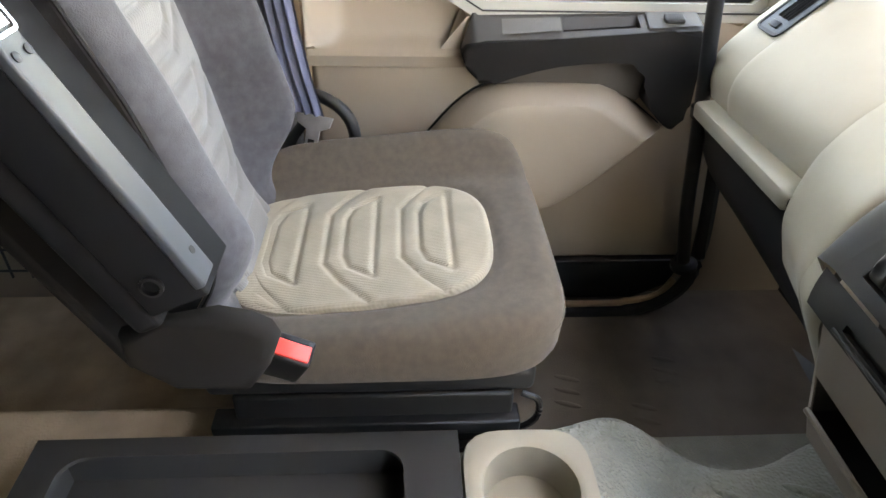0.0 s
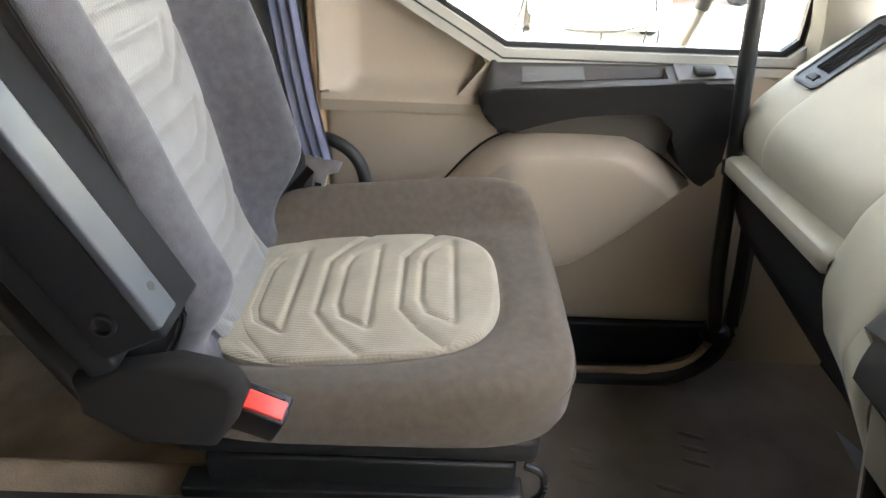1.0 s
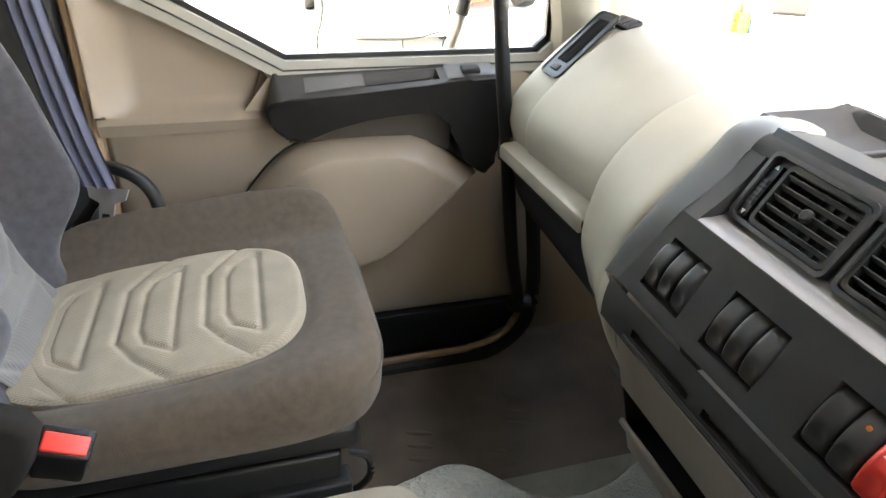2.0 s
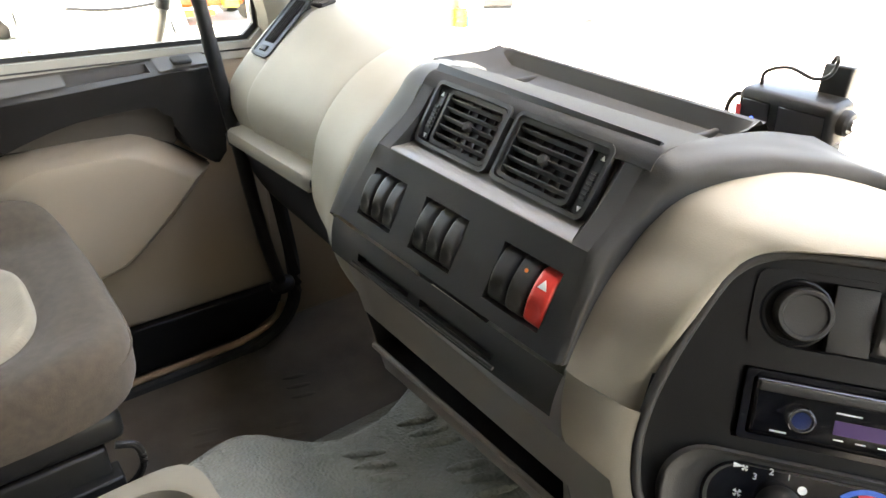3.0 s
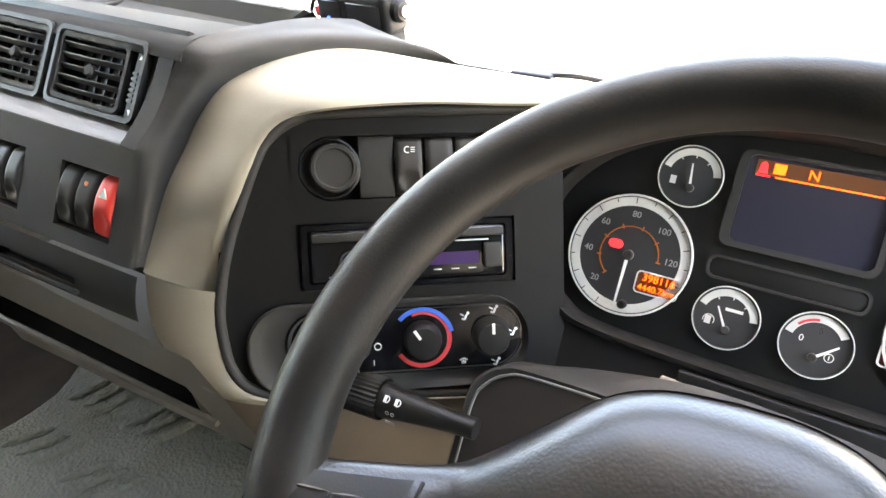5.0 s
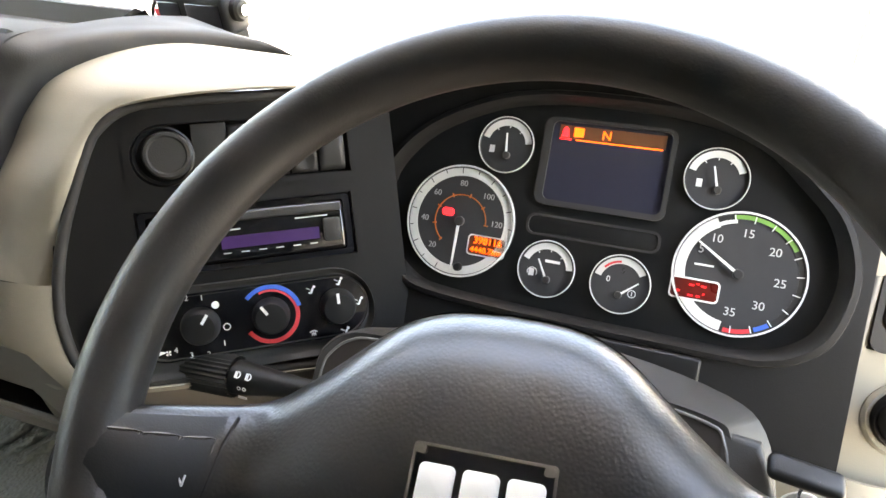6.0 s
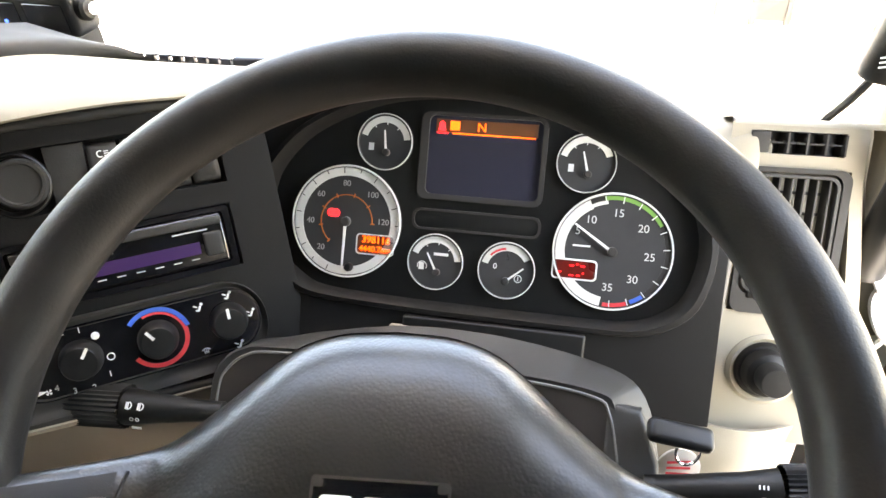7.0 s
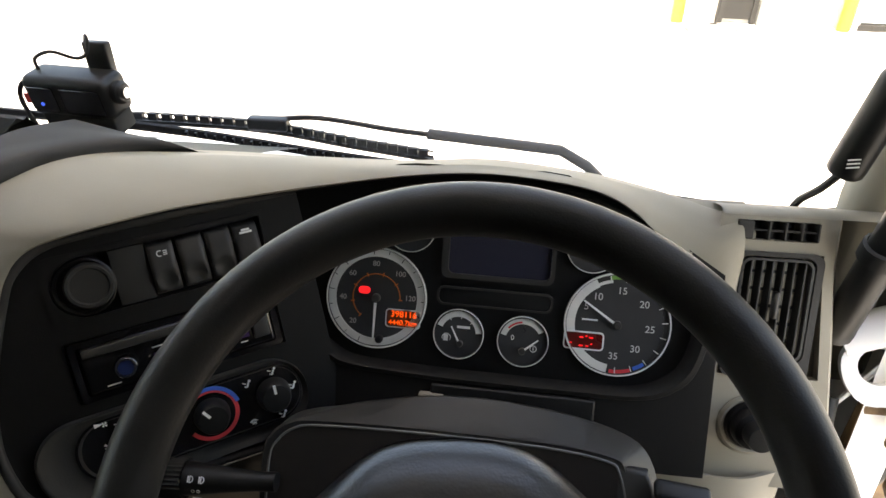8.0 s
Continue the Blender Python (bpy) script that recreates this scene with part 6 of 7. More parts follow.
bm.faces.new([v for v in list(bm.verts)[-56:]])
part("ribbed_grip", bm, BLACK, rs, angle=25)
SW = frame_at(T0 + (T1 - T0) * 0.50 + Vector((0, -0.011, 0.0105)), (1, 0, 0.06), (0, -0.72, 0.69))
bm = B()
arc_band(bm, 0.0045, 0.0053, 50, 130, SW @ pose(0, -0.010, 0), n=8)
arc_band(bm, 0.0012, 0.0020, 50, 130, SW @ pose(0, -0.010, 0), n=4)
bar(bm, (0, -0.009), (0.002, -0.006), 0.0008, SW)
for k in range(3):
    bar(bm, (-0.003 + 0.003 * k, 0.001), (-0.003 + 0.003 * k, 0.004), 0.001, SW)
part("symbol", bm, WHITE, rs)
key = thing("ignition_key", "black ignition key with ring and round tag", "key", (0.731, 0.379, 0.49))
part("key_head", box(B(), -0.026, 0.026, -0.010, 0.010, -0.006, 0.006, pose(0.728, 0.372, 0.492, 20, 8, 0), 0.0055, 4), BLACK, key)
part("key_ring", tube(B(), [(0.735 + 0.009 * math.cos(a), 0.366, 0.480 + 0.014 * math.sin(a)) for a in np.linspace(0, 2 * math.pi, 25)[:-1]], 0.0013, 6, closed=True, up=(0, 1, 0)), CHROME, key)
part("key_tag", lathe(B(), [(0.0175, -0.001), (0.0175, 0.001), (0.0165, 0.0014), (0.0005, 0.0014)], frame_at((0.733, 0.372, 0.455), (1, 0, 0), (0.1, -0.95, 0.25)), 28), material("clear_tag", (0.62, 0.58, 0.52), 0.25, vary=0.1), key)
bm = B()
for k in range(3):
    bar(bm, (-0.010, 0.005 - 0.005 * k), (0.009, 0.007 - 0.006 * k), 0.002, frame_at((0.733, 0.372, 0.455), (1, 0, 0), (0.1, -0.95, 0.25)), 0.0014, 0.002)
part("tag_print", bm, REDPRINT, key)

# ---- steering wheel ----
WHEEL = frame_at((0.5334, 0.2126, 0.6035), (1, -0.05, 0), (0, -math.sin(radians(43)), math.cos(radians(43))))
RING = frame_at((0.5405, 0.2045, 0.6440), (1, 0.02, 0), (0, -math.sin(radians(38.5)), math.cos(radians(38.5))))
wheel = thing("steering_wheel", "black leather steering wheel with a padded hub", "steering wheel", (0.533, 0.213, 0.6))
part("rim", tube(B(), [RING @ Vector((0.2117 * math.cos(a), 0.2117 * math.sin(a), 0)) for a in np.linspace(0, 2 * math.pi, 145)[:-1]], 0.0192, 20, closed=True, up=RING.col[2][:3]), RIMSKIN, wheel)
WHEEL = WHEEL @ pose(0, 0, 0, 0, 0, 6)
tops = spline([(0, 0.078, 0), (0.035, 0.075, 0), (0.064, 0.063, 0), (0.10, 0.0315, 0), (0.125, 0.011, 0), (0.142, 0.0025, 0), (0.165, -0.004, 0), (0.19, -0.010, 0), (0.208, -0.012, 0)], 5)
lows = spline([(0, -0.155, 0), (0.035, -0.153, 0), (0.064, -0.149, 0), (0.10, -0.140, 0), (0.125, -0.130, 0), (0.142, -0.120, 0), (0.165, -0.103, 0), (0.19, -0.082, 0), (0.208, -0.070, 0)], 5)


def spoke_lift(x):
    t = max(0.0, min(1.0, (abs(x) - 0.12) / 0.075))
    return 0.052 * t * t * (3 - 2 * t)


def hub_height(x, v):
    """The padded hub: a dome that thins into the spokes; v from 0 (lower edge) to 1 (upper edge)."""
    dome = 0.010 + 0.023 * max(0.0, 1 - (abs(x) / 0.20) ** 1.8)
    e = abs(2 * v - 1)
    droop = 0.006 * (max(0.0, v - 0.5) / 0.5) ** 2 * max(0.0, 1 - (x / 0.13) ** 2)
    return -0.018 + spoke_lift(x) + (dome + 0.012) * math.sqrt(max(0.0, 1 - e ** 1.8)) - droop


def hub_place(i, side, v, lift=0.0):
    t, l = tops[i], lows[i]
    return WHEEL @ Vector((side * t.x, l.y + (t.y - l.y) * v, hub_height(t.x, v) + lift))


order = [(i, -1) for i in range(len(tops) - 1, 0, -1)] + [(i, 1) for i in range(len(tops))]
bm = B()
vv = [0.5 - 0.5 * math.cos(math.pi * k / 28) for k in range(29)]
sheet(bm, [[hub_place(i, s, v) for v in vv] for i, s in order])
sheet(bm, [[WHEEL @ Vector((s * tops[i].x, lows[i].y + (tops[i].y - lows[i].y) * v, spoke_lift(tops[i].x) - 0.018 - 0.022 * math.sqrt(max(0, 1 - (2 * v - 1) ** 2)))) for v in vv] for i, s in order])
part("hub_pad", bm, LEATHER, wheel, angle=80)
for side in (-1, 1):
    idx = [i for i in range(len(tops)) if 0.140 <= tops[i].x <= 0.192]
    bm = B()
    vs = [0.10 + 0.83 * k / 10 for k in range(11)]
    sheet(bm, [[hub_place(i, side, v, 0.0025) for v in vs] for i in idx])
    bmesh.ops.recalc_face_normals(bm, faces=bm.faces)
    pan = part("button_panel", bm, BLACK, wheel, "black button panel on the spoke")
    span = [idx[0], (idx[0] * 2 + idx[-1]) // 3, (idx[0] + idx[-1] * 2) // 3, idx[-1]]
    for a, b in zip(span, span[1:]):
        loop = [hub_place(i, side, 0.86, 0.0035) for i in range(a, b + 1)] + [hub_place(i, side, 0.20, 0.0035) for i in range(b, a - 1, -1)]
        part("button_outline", tube(B(), [p.lerp(sum(loop, Vector()) / len(loop), 0.10) for p in loop], 0.0011, 6, closed=True), ARMGREY, pan)
    seam = [hub_place(idx[0] - 1, side, v, 0.0008) for v in (0.2, 0.4, 0.6, 0.8, 0.92)]
    part("hub_seam", tube(B(), seam, 0.0012, 6), BLACK, wheel)
letters("ON", 0.0085, frame_at(hub_place(idx[0] + 1, -1, 0.64, 0.004), (1, -0.05, 0), WHEEL.col[2][:3]) @ pose(-0.006, 0, 0), SILVER, wheel)
BD = frame_at(WHEEL @ Vector((0.005, -0.018, 0.0248)), WHEEL.col[0][:3], (Vector(WHEEL.col[2][:3]) + Vector(WHEEL.col[1][:3]) * 0.10))
badge = part("badge", ring_plate(B(), rounded(0.070, 0.036, 0.002, 3), rounded(0.067, 0.033, 0.0015, 3), 0.003, BD), CHROME, wheel, "black badge with three silver blocks")
part("badge_field", plate(B(), rounded(0.0675, 0.0335, 0.0015, 3), 0.0022, BD), GLOSS, badge)
for k in (-1, 0, 1):
    part("badge_block", plate(B(), rounded(0.018, 0.020, 0.003, 4, 0.0215 * k, -0.001), 0.0034, BD, 0.0006), SILVER, badge)
for cx in (-0.031, 0.031):
    part("badge_pin", plate(B(), rounded(0.005, 0.004, 0.001, 2, cx, 0.0145), 0.0036, BD), CHROME, badge)

# ---- things on and beyond the dashboard ----
device = thing("dash_device", "black dashboard recorder unit with blue lamp and bracket", "dash recorder", (0.02, 0.69, 0.70))
DV = pose(0.018, 0.69, 0.725, 8, 0, -6)
part("body", box(B(), -0.060, 0.056, -0.022, 0.024, -0.026, 0.025, DV, 0.010, 4), BLACK, device)
part("end_cap", lathe(B(), [(0.014, 0), (0.014, 0.008), (0.011, 0.011), (0.0005, 0.011)], DV @ frame_at((0.055, 0, 0.004), (0, 1, 0), (1, 0, 0)), 24), BLACK, device)
part("lens", lathe(B(), [(0.0065, 0), (0.0065, 0.004), (0.0005, 0.0045)], DV @ frame_at((0.0655, 0.0, 0.004), (0, 1, 0), (1, 0, 0)), 20), CHROME, device)
part("face_panel", box(B(), -0.052, -0.016, -0.0235, -0.021, -0.018, 0.014, DV, 0.002), GLOSS, device)
part("face_panel", box(B(), -0.006, 0.048, -0.0235, -0.021, -0.018, 0.014, DV, 0.002), GLOSS, device)
part("blue_lamp", lathe(B(), [(0.0022, 0), (0.0022, 0.001), (0.0003, 0.0012)], DV @ frame_at((-0.036, -0.0235, -0.008), (1, 0, 0), (0, -1, 0)), 12), GLOW_BLUE, device)
part("red_label", box(B(), -0.0585, -0.052, -0.0235, -0.0215, -0.008, 0.004, DV), REDPRINT, device)
part("bracket", box(B(), 0.012, 0.044, 0.012, 0.026, 0.02, 0.058, DV @ pose(0, 0, 0, -8, 0, 0), 0.003), BLACK, device)
part("cable", tube(B(), spline([DV @ Vector(p) for p in ((-0.045, 0, 0.024), (-0.042, 0, 0.040), (-0.015, 0.0, 0.050), (0.012, 0.004, 0.042), (0.028, 0.006, 0.048), (0.032, 0.010, 0.062), (0.027, 0.016, 0.066), (0.022, 0.018, 0.058))], 6), 0.0022, 8), RUBBER, device)
part("cable", tube(B(), spline([DV @ Vector(p) for p in ((-0.058, -0.002, 0.008), (-0.072, -0.006, 0.008), (-0.078, -0.012, -0.010), (-0.066, -0.02, -0.038), (-0.056, -0.02, -0.055))], 6), 0.003, 8), RUBBER, device)
part("foot", box(B(), -0.05, 0.05, -0.018, 0.02, -0.050, -0.024, DV, 0.003), DARK, device)

screen = thing("windscreen", "clear windscreen with a dark rubber edge", "windscreen", (0, 0.85, 0.7), kind="structure")
foot = spline([(-0.93, 0.66, 0.70), (-0.84, 0.73, 0.68), (-0.45, 0.83, 0.64), (0.0, 0.85, 0.610), (0.33, 0.85, 0.576), (0.72, 0.82, 0.560), (0.90, 0.74, 0.585), (0.95, 0.66, 0.64)], 6)
head = [Vector((p.x * 0.93, p.y - 0.24, 1.56)) for p in foot]
bm = B()
sheet(bm, [[f, h] for f, h in zip(foot, head)])
bmesh.ops.recalc_face_normals(bm, faces=bm.faces)
bmesh.ops.solidify(bm, geom=bm.faces[:], thickness=0.005)
glass_ob = part("pane", bm, GLASS, screen)
glass_ob.visible_shadow = False
part("lower_seal", tube(B(), [p + Vector((0, -0.004, 0.004)) for p in foot], 0.008, 8), RUBBER, screen)
bm = B()
for i in range(160):
    k = i / 159 * (len(foot) - 1)
    p = foot[int(k)].lerp(foot[min(len(foot) - 1, int(k) + 1)], k - int(k))
    if p.x > 0.05:
        box(bm, p.x - 0.0016, p.x + 0.0016, p.y - 0.018, p.y - 0.012, p.z + 0.004, p.z + 0.010)
part("screen_edge_teeth", bm, RUBBER, screen)
structure("cowl", loft(B(), [(-0.95, [(0.74, 0.60), (0.86, 0.60), (1.0, 0.50), (1.05, 0.2)]), (0.0, [(0.83, 0.565), (0.92, 0.56), (1.06, 0.48), (1.10, 0.2)]), (0.95, [(0.74, 0.50), (0.86, 0.50), (1.0, 0.45), (1.05, 0.2)])]), WHITEPAINT, "white painted scuttle below the windscreen", "scuttle")
wiper = thing("wiper", "black windscreen wiper arm with a bridged blade", "wiper", (0.25, 0.9, 0.6))
wp = spline([(-0.20, 0.90, 0.612), (0.00, 0.90, 0.613), (0.16, 0.90, 0.608), (0.30, 0.90, 0.589), (0.43, 0.90, 0.573)], 8)
part("blade_rubber", tube(B(), [p + Vector((0, 0.006, -0.016)) for p in wp], 0.004, 6), RUBBER, wiper)
bm = B()
tube(bm, [p + Vector((0, 0, 0.002)) for p in wp], 0.0016, 6)
tube(bm, [p + Vector((0, 0, -0.007)) for p in wp], 0.0022, 6)
for i in range(1, len(wp) - 1):
    q = wp[i]
    box(bm, q.x - 0.0075, q.x + 0.0075, q.y - 0.004, q.y + 0.004, q.z - 0.0085, q.z + 0.003)
part("bridge", bm, BLACK, wiper)
part("hub_block", box(B(), 0.135, 0.20, 0.890, 0.912, 0.598, 0.618, bevel=0.004), BLACK, wiper)
part("arm", tube(B(), spline([(0.165, 0.905, 0.612), (0.246, 0.91, 0.617), (0.361, 0.91, 0.604), (0.432, 0.91, 0.598)], 6), 0.0045, 8), BLACK, wiper)
part("arm_root", tube(B(), [(0.42, 0.91, 0.600), (0.55, 0.91, 0.590), (0.625, 0.91, 0.584), (0.668, 0.91, 0.560), (0.70, 0.91, 0.53)], 0.013, 10, flat=0.6), DARK, wiper)
w2 = thing("wiper", "short black windscreen wiper resting on the scuttle", "wiper", (0.8, 0.86, 0.55))
part("blade", tube(B(), spline([(0.72, 0.87, 0.546), (0.80, 0.86, 0.540), (0.90, 0.82, 0.540)], 6), 0.004, 8), BLACK, w2)

# right windscreen pillar, its handle and the aerial
structure("pillar_right", tube(B(), [(0.985, 0.67, 0.42), (0.960, 0.655, 0.66), (0.950, 0.57, 1.05), (0.93, 0.44, 1.6)], 0.042, 12, flat=1.15), BEIGE, "beige windscreen pillar on the driver's side", "pillar")
handle = thing("grab_rail", "black ribbed grab rail on the windscreen pillar", "grab rail", (0.915, 0.57, 0.6))
part("bar", tube(B(), spline([(0.912, 0.560, 0.545), (0.906, 0.548, 0.575), (0.905, 0.530, 0.665), (0.905, 0.50, 0.80), (0.905, 0.46, 0.95)], 6), 0.017, 12), BLACK, handle)
part("bracket", lathe(B(), [(0.018, -0.010), (0.021, -0.008), (0.021, 0.008), (0.018, 0.010)], frame_at((0.905, 0.530, 0.665), (1, 0, 0), (0, -0.2, 1)), 18, False), RUBBER, handle)
aerial = thing("aerial_unit", "black tubular aerial unit clipped to the pillar", "aerial", (0.87, 0.6, 0.75))
AE = frame_at((0.880, 0.600, 0.712), (1, 0.1, 0), (0.14, -0.10, 1))
part("body", lathe(B(), [(0.015, 0), (0.0175, 0.003), (0.0180, 0.010), (0.0175, 0.10), (0.016, 0.105), (0.0005, 0.106)], AE, 24), BLACK, aerial)
bm = B()
for k in range(3):
    bar(bm, (-0.006, 0.012 + 0.004 * k), (0.005, 0.013 + 0.004 * k), 0.0012, frame_at((0.878, 0.5808, 0.715), (1, 0.1, 0.1), (-0.1, -0.98, 0.0)), 0.0, 0.001)
part("label_bars", bm, SILVER, aerial)
part("cable", tube(B(), spline([(0.880, 0.602, 0.714), (0.876, 0.608, 0.700), (0.872, 0.62, 0.682), (0.872, 0.65, 0.655), (0.872, 0.665, 0.632)], 5), 0.0042, 8), RUBBER, aerial)

# driver's side: wall with door frame, opened only at the front, and hinge
rim_o2 = [(y, z) for y, z in ((0.70, -0.05), (0.72, 0.58), (0.50, 1.57), (-1.18, 1.57), (-1.18, -0.05), (-0.3, -0.06))]
# Opening narrowed to a front slot; the unseen rest blocks light from the right.
hole2 = [(y, z) for y, z in ((0.50, 0.03), (0.56, 0.58), (0.40, 1.30), (0.26, 1.30), (0.26, 0.03), (0.38, 0.02))]
structure("wall_right", ring_of(rim_o2, hole2, 0.05, Matrix(((0, 0, 1, 0.965), (1, 0, 0, 0), (0, 1, 0, 0), (0, 0, 0, 1)))), WHITEPAINT, "white driver's side wall, opened only at the front door frame", "wall")
# Unseen dark panel added to stop the right wall bouncing light inside.
structure("bounce_shield_right", plate(B(), [(0.24, 0.02), (0.24, 0.62), (0.20, 1.52), (-1.14, 1.52), (-1.14, 0.02)], 0.012, Matrix(((0, 0, 1, 0.952), (1, 0, 0, 0), (0, 1, 0, 0), (0, 0, 0, 1)))), LOW_BOUNCE, "unseen dark panel added to cut bounce from the driver's side", "wall lining")
seal = thing("door_seal", "black rubber seal round the open doorway", "door seal", (0.95, 0.5, 0.3))
part("strip", tube(B(), spline([(0.90, 0.46, 0.28), (0.922, 0.515, 0.38), (0.935, 0.56, 0.45)], 6), 0.010, 10), RUBBER, seal)
part("outer_strip", tube(B(), spline([(1.06, 0.56, 0.44), (1.03, 0.56, 0.37), (0.985, 0.55, 0.27), (0.975, 0.53, 0.15)], 6), 0.02, 10), RUBBER, seal)
hinge = thing("hinge_bracket", "white door hinge bracket with rusty pin", "door hinge", (0.99, 0.53, 0.48))
HG = frame_at((0.966, 0.560, 0.503), (0.92, -0.35, 0.05), (-0.25, -0.80, 0.50))
eye_o = [(0.036 * math.cos(a) + 0.020 * max(0, math.cos(a)) ** 3, 0.032 * math.sin(a) - 0.012 * max(0, -math.sin(a)) ** 2) for a in np.linspace(0, 2 * math.pi, 33)[:-1]]
part("bracket", ring_of(eye_o, circle(0.020, 32), 0.016, HG), WHITEPAINT, hinge, "white hinge eye")
part("strut", tube(B(), [(0.935, 0.56, 0.425), (0.985, 0.56, 0.525)], 0.0035, 8), WHITEPAINT, hinge)
part("pin", tube(B(), [(1.0, 0.52, 0.42), (1.0, 0.52, 0.58)], 0.012, 12), RUST, hinge)
for k, (dx, dz, r) in enumerate(((0.02, -0.05, 0.02), (0.05, -0.08, 0.016), (0.0, -0.10, 0.022), (0.055, -0.02, 0.015))):
    part("bolt", lathe(B(), [(r, 0), (r, 0.012), (r * 0.6, 0.016), (0.0005, 0.016)], frame_at((1.0 + dx, 0.50 - 0.01 * k, 0.50 + dz), (1, 0, 0), (-0.2, -0.8, 0.5)), 12), RUST, hinge)
part("hinge_plate", box(B(), 0.965, 1.06, 0.545, 0.56, 0.28, 0.455, bevel=0.004), RUST, hinge)
part("upper_arm", tube(B(), spline([(0.925, 0.572, 0.530), (0.955, 0.568, 0.548), (0.99, 0.56, 0.575), (1.04, 0.55, 0.610)], 5), 0.026, 12, flat=0.7), WHITEPAINT, hinge)

# ---- the yard outside ----
yard = structure("building_wall", box(B(), -1.9, 12, -0.15, 0.15, 0, 5, pose(4.0, 8.87, GROUND, 0, 0, -6)), BLOCK, "pale painted block wall of the yard building", "wall")
WALL = pose(4.0, 8.70, GROUND, 0, 0, -6)
dr = thing("service_door", "dark recessed steel service door", "door", WALL @ Vector((-0.8, 0, 0)), kind="structure")
part("leaf", box(B(), -0.97, -0.64, -0.03, 0.03, 0.05, 2.0, WALL), DARK, dr)
part("frame", box(B(), -1.04, -0.97, -0.06, 0.03, 0, 2.1, WALL), GREY, dr)
part("frame", box(B(), -0.64, -0.58, -0.06, 0.03, 0, 2.1, WALL), GREY, dr)
blk = thing("concrete_block", "white painted concrete block beside the door", "concrete block", WALL @ Vector((-0.28, -0.05, 0)))
part("body", box(B(), -0.56, -0.02, -0.25, 0.0, 0, 0.36, WALL, 0.02), BLOCK, blk)
for x in (0.42, -1.52):
    bo = thing("bollard", "yellow painted steel bollard by the wall", "bollard", WALL @ Vector((x, -0.1, 0)), group="bollards by the wall")
    part("post", lathe(B(), [(0.075, 0), (0.075, 1.0), (0.06, 1.06), (0.005, 1.09)], WALL @ pose(x, -0.12, 0), 24), YELLOW, bo)
sh = thing("roller_shutter", "white ribbed roller shutter with a dark threshold", "roller shutter", WALL @ Vector((1.6, 0, 0)), kind="structure")
part("jamb", box(B(), 0.52, 0.62, -0.08, 0.02, 0, 3.2, WALL), BLOCK, sh)
for k in range(24):
    part("slat", box(B(), 0.62, 3.4, -0.03, 0.0, 0.08 + 0.125 * k, 0.08 + 0.125 * k + 0.118, WALL, 0.012, 1), WHITEPAINT, sh)
part("threshold", box(B(), 0.60, 3.4, -0.10, 0.0, 0.0, 0.07, WALL), DARK, sh)
pl = thing("timber_plank", "weathered grey timber plank lying on the concrete", "plank", (2.8, 8.35, GROUND))
part("board", box(B(), -0.30, 0.30, -0.09, 0.09, 0.0, 0.05, pose(2.81, 8.36, GROUND, 0, 0, 4), 0.01), PLANK, pl)
po = thing("marker_pole", "thin grey pole standing by the wall", "pole", (2.9, 8.55, GROUND))
part("shaft", tube(B(), [(2.9, 8.55, GROUND), (2.92, 8.56, GROUND + 1.6)], 0.018, 8), GREY, po)
part("foot", lathe(B(), [(0.09, 0), (0.09, 0.02), (0.02, 0.04), (0.018, 0.05)], pose(2.9, 8.55, GROUND), 16), GREY, po)
for x0, y0, x1, y1 in ((3.66, 8.45, 3.2, 3.2), (-4.6, 8.4, -3.3, 12.5)):
    dv = Vector((x1 - x0, y1 - y0, 0))
    structure("floor_joint", box(B(), 0, dv.length, -0.008, 0.008, 0.0, 0.004, Matrix.Translation((x0, y0, GROUND)) @ pose(0, 0, 0, 0, 0, math.degrees(math.atan2(dv.y, dv.x)))), PLANK, "grey joint line in the concrete floor", "floor joint")

van = thing("white_van", "white van parked with its bonnet towards the cab", "van", (-10.2, 1.9, GROUND))
VM = pose(-8.75, 1.95, GROUND, 0, 0, 0)
bm = B()
secs = [(0.0, 0.82, 0.35, 0.62), (-0.06, 0.90, 0.33, 0.86), (-0.35, 0.95, 0.32, 1.02), (-0.95, 0.97, 0.32, 1.16), (-1.7, 0.90, 0.32, 1.95), (-1.95, 0.90, 0.32, 2.05), (-4.6, 0.92, 0.32, 2.1), (-4.75, 0.88, 0.34, 2.0)]
rows = []
for x, w, z0, z1 in secs:
    rows.append([VM @ Vector((x, y * w, z)) for y, z in ((-0.96, z0), (-1.0, (z0 + z1) * 0.45), (-0.95, z1 - 0.10), (-0.8, z1), (0, z1 + 0.03), (0.8, z1), (0.95, z1 - 0.10), (1.0, (z0 + z1) * 0.45), (0.96, z0))])
sheet(bm, rows)
bm.faces.new(list(bm.verts)[:9])
bm.faces.new(list(bm.verts)[-9:])
part("body", bm, WHITEPAINT, van, angle=50)
part("bumper", box(B(), -0.10, 0.06, -0.86, 0.86, 0.22, 0.50, VM, 0.05), WHITEPAINT, van)
part("bonnet_gap", tube(B(), spline([VM @ Vector(p) for p in ((-0.30, -0.72, 1.04), (-0.05, -0.70, 0.90), (-0.01, -0.35, 0.84), (0.005, 0, 0.82), (-0.01, 0.35, 0.84), (-0.05, 0.70, 0.90), (-0.30, 0.72, 1.04))], 5), 0.022, 6), BLACK, van)
part("windscreen", plate(B(), [(-0.78, 0), (0.78, 0), (0.66, 0.78), (-0.66, 0.78)], 0.02, frame_at(VM @ Vector((-1.0, 0, 1.24)), (0, 1, 0), (0.70, 0, 0.62))), GLOSS, van)
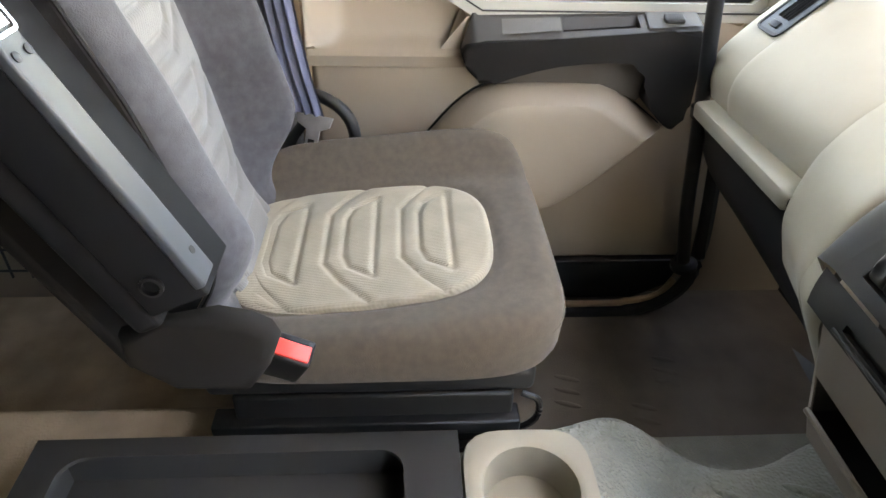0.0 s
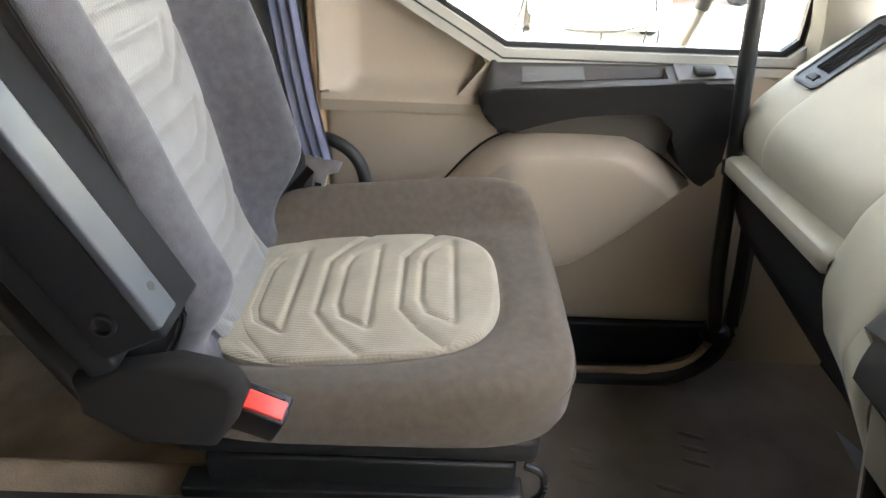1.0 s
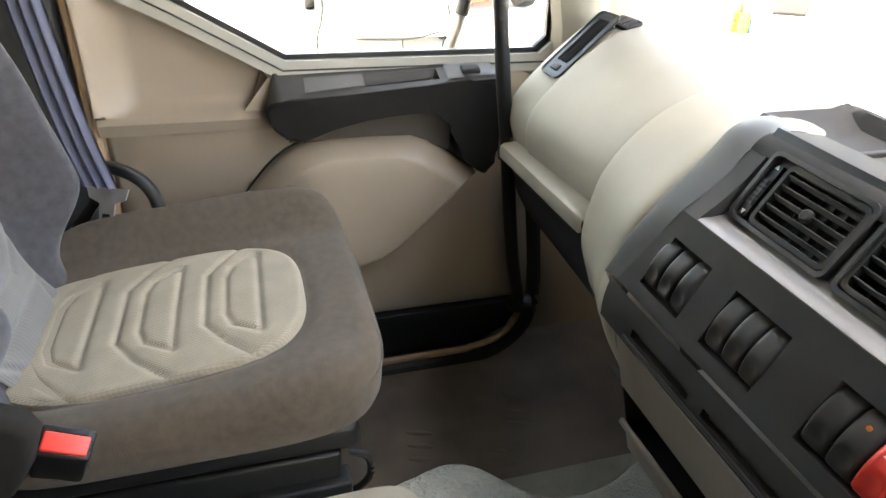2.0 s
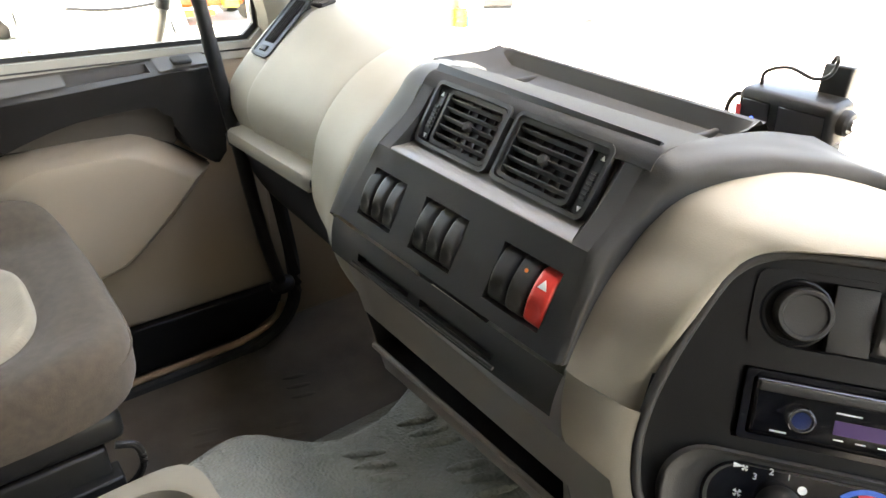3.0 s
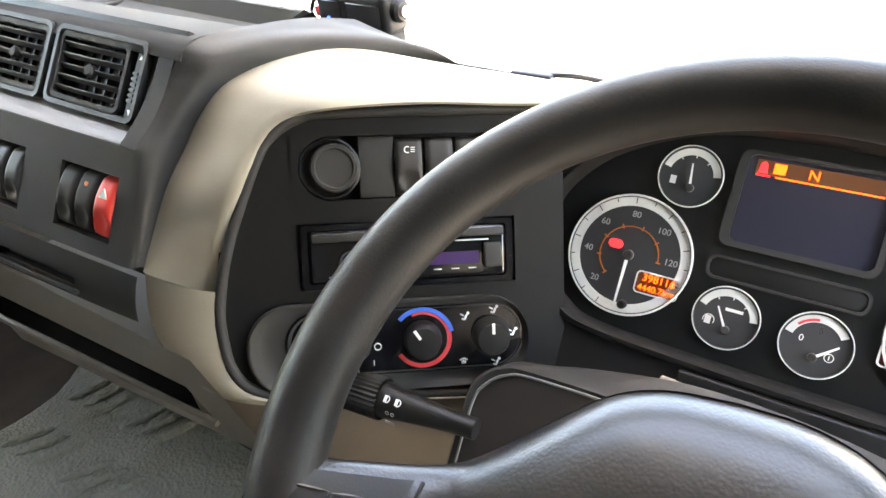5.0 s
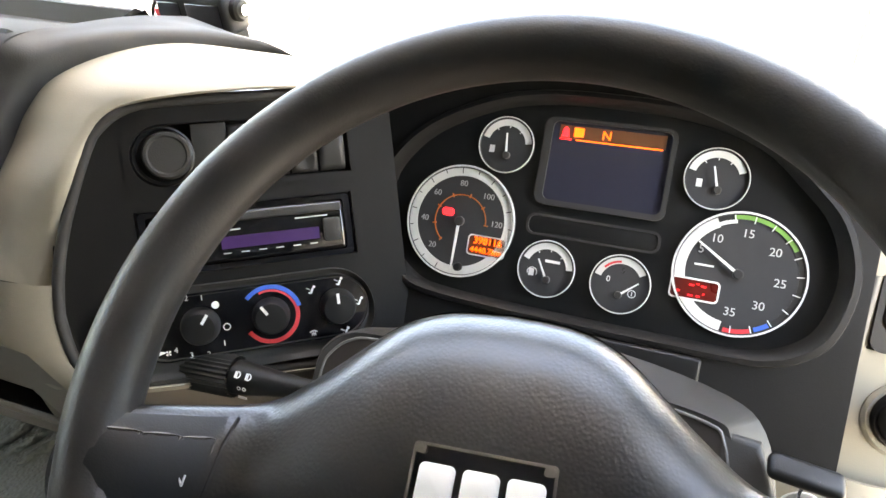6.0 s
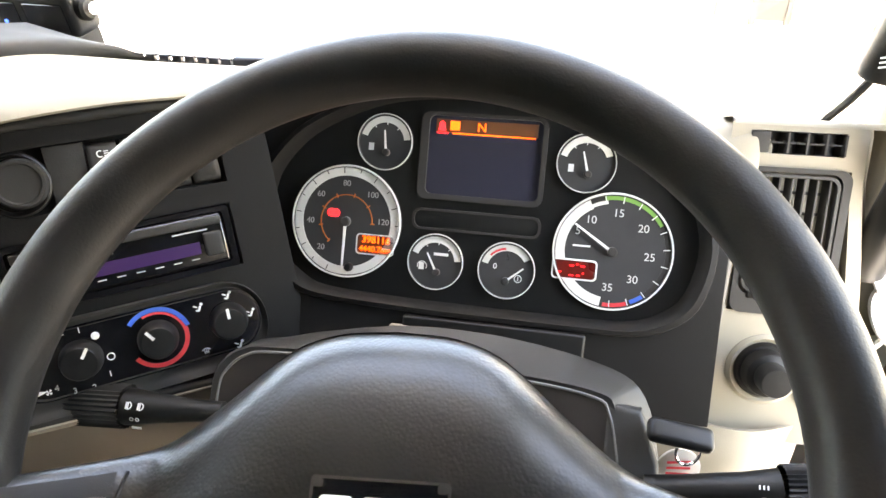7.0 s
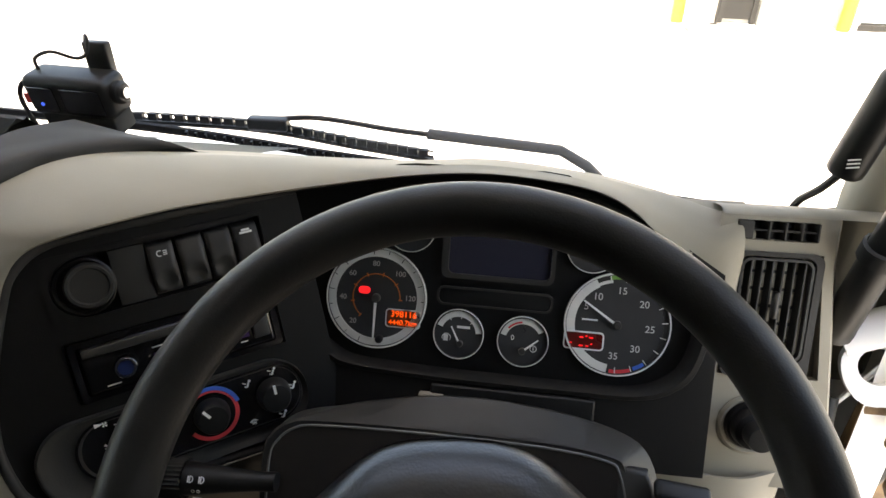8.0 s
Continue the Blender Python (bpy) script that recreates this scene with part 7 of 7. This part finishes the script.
for y in (-0.66, 0.66):
    part("headlight", box(B(), -0.10, 0.03, y - 0.16, y + 0.16, 0.62, 0.78, VM, 0.04), CHROME, van)
for x in (-0.85, -3.8):
    for y in (-0.88, 0.88):
        wl = part("wheel", lathe(B(), [(0.20, -0.10), (0.33, -0.09), (0.34, 0.0), (0.33, 0.09), (0.20, 0.10)], VM @ frame_at((x, y, 0.34), (1, 0, 0), (0, 1, 0)), 28), RUBBER, van)
        part("rim", lathe(B(), [(0.005, -0.08), (0.20, -0.09), (0.20, 0.09), (0.005, 0.08)], VM @ frame_at((x, y, 0.34), (1, 0, 0), (0, 1, 0)), 20), SILVER, wl)
part("bumper_gap", tube(B(), spline([(-8.685, 0.95, -1.0), (-8.685, 0.935, -0.80), (-8.685, 1.25, -0.825), (-8.685, 1.63, -0.85), (-8.685, 1.95, -0.855), (-8.685, 2.21, -0.83), (-8.685, 2.53, -0.77), (-8.685, 2.53, -0.98)], 4), 0.013, 6), BLACK, van)
part("plate_gap", tube(B(), [(-8.685, 1.955, -0.85), (-8.685, 1.965, -1.02)], 0.010, 6), BLACK, van)
# Dark tubes drawn in as the shaded outline of the van's sides.
for y0, y1 in ((0.80, 0.89), (2.72, 2.62)):
    part("side_outline", tube(B(), spline([(-8.70, y0, -1.0), (-8.70, y0 + 0.1 * (y1 - y0), -0.80), (-8.72, y1, -0.50), (-8.80, y1, -0.20)], 4), 0.016, 6), BLACK, van)
mc = thing("orange_machine", "orange machine with black tyres parked across the yard", "machine", (-13, 4.3, GROUND))
MC = pose(-13.1, 4.35, GROUND)
part("body", box(B(), -0.8, 0.8, -0.85, 0.75, 0.30, 1.5, MC, 0.08), ORANGE, mc)
part("step", box(B(), 0.7, 0.95, -0.80, 0.10, 0.16, 0.26, MC, 0.02), ORANGE, mc)
part("rail", tube(B(), spline([MC @ Vector(p) for p in ((0.86, -0.7, 0.25), (0.86, -0.6, 0.55), (0.86, 0.2, 0.62), (0.86, 0.5, 0.40))], 5), 0.035, 8), YELLOW, mc)
part("lamp_box", box(B(), 0.78, 0.92, 0.30, 0.58, 0.28, 0.46, MC, 0.02), YELLOW, mc)
for x, y in ((0.55, -1.05), (0.55, 0.95), (-0.55, -1.05), (-0.55, 0.95)):
    part("wheel", lathe(B(), [(0.2, -0.16), (0.46, -0.15), (0.48, 0), (0.46, 0.15), (0.2, 0.16)], MC @ frame_at((x, y, 0.48), (1, 0, 0), (0, 1, 0)), 28), RUBBER, mc)


def drum(at, rad, high, colour, label):
    """A closed steel drum with two rolled hoops."""
    ob = thing("drum", label, "drum", (*at, GROUND))
    prof = [(rad, 0), (rad, high * 0.32), (rad * 1.04, high * 0.34), (rad, high * 0.36), (rad, high * 0.64), (rad * 1.04, high * 0.66), (rad, high * 0.68), (rad, high), (rad * 0.94, high), (rad * 0.93, high - 0.015)]
    part("shell", lathe(B(), prof, pose(*at, GROUND), 24), material("drum_paint", colour, 0.45, vary=0.2, vary_size=0.15), ob)


drum((-10.48, 8.18), 0.26, 0.34, (0.010, 0.055, 0.065), "teal drum standing on the bleached concrete")
drum((-9.90, 8.05), 0.32, 0.50, (0.16, 0.07, 0.03), "tan drum standing among coloured drums")
drum((-9.52, 8.16), 0.11, 0.34, (0.40, 0.20, 0.006), "small yellow drum on the concrete")
drum((-9.46, 8.45), 0.17, 0.55, (0.06, 0.17, 0.24), "pale blue drum on the concrete")
cl = thing("steel_bin", "grey steel bin at the far side of the yard", "bin", (-11.6, 10.8, GROUND))
part("tub", box(B(), -0.65, 0.65, -0.4, 0.4, 0.06, 0.62, pose(-11.6, 10.8, GROUND, 0, 0, -30), 0.04), GREY, cl)
for x in (-0.5, 0.5):
    part("skid", box(B(), x - 0.05, x + 0.05, -0.38, 0.38, 0.0, 0.06, pose(-11.6, 10.8, GROUND, 0, 0, -30)), DARK, cl)
for (x0, y0), (x1, y1) in (((-10.75, 11.25), (-8.5, 10.7)), ((-6.37, 10.21), (-5.32, 9.96))):
    dv = Vector((x1 - x0, y1 - y0, 0))
    bmm = thing("steel_beam", "long grey steel beam lying on the concrete", "beam", (x0, y0, GROUND), group="beams on the ground")
    part("bar", box(B(), 0, dv.length, -0.06, 0.06, 0.0, 0.09, Matrix.Translation((x0, y0, GROUND)) @ pose(0, 0, 0, 0, 0, math.degrees(math.atan2(dv.y, dv.x))), 0.008), GREY, bmm)
mp = thing("floor_plate", "grey steel plate lying on the concrete", "plate", (-9.3, 9.45, GROUND))
part("sheet", box(B(), -0.42, 0.42, -0.42, 0.42, 0, 0.012, pose(-9.3, 9.42, GROUND, 0, 0, 62)), GREY, mp)
ma = thing("mirror_arm", "pale grey bent mirror arm outside the side window", "mirror arm", (-1.02, 0.27, 0.60), kind="structure")
part("tube", tube(B(), spline([(-1.005, 0.262, 0.590), (-1.045, 0.272, 0.605), (-1.058, 0.286, 0.640), (-1.06, 0.306, 0.690), (-1.06, 0.322, 0.735), (-1.06, 0.338, 0.80), (-1.06, 0.352, 0.90), (-1.06, 0.358, 1.02)], 6), 0.011, 14), MIDGREY, ma)
part("clamp", tube(B(), [(-1.06, 0.324, 0.742), (-1.06, 0.334, 0.785)], 0.0145, 14), BLACK, ma)
part("base_plate", box(B(), -1.022, -1.011, 0.23, 0.294, 0.555, 0.625, bevel=0.004), DARK, ma)
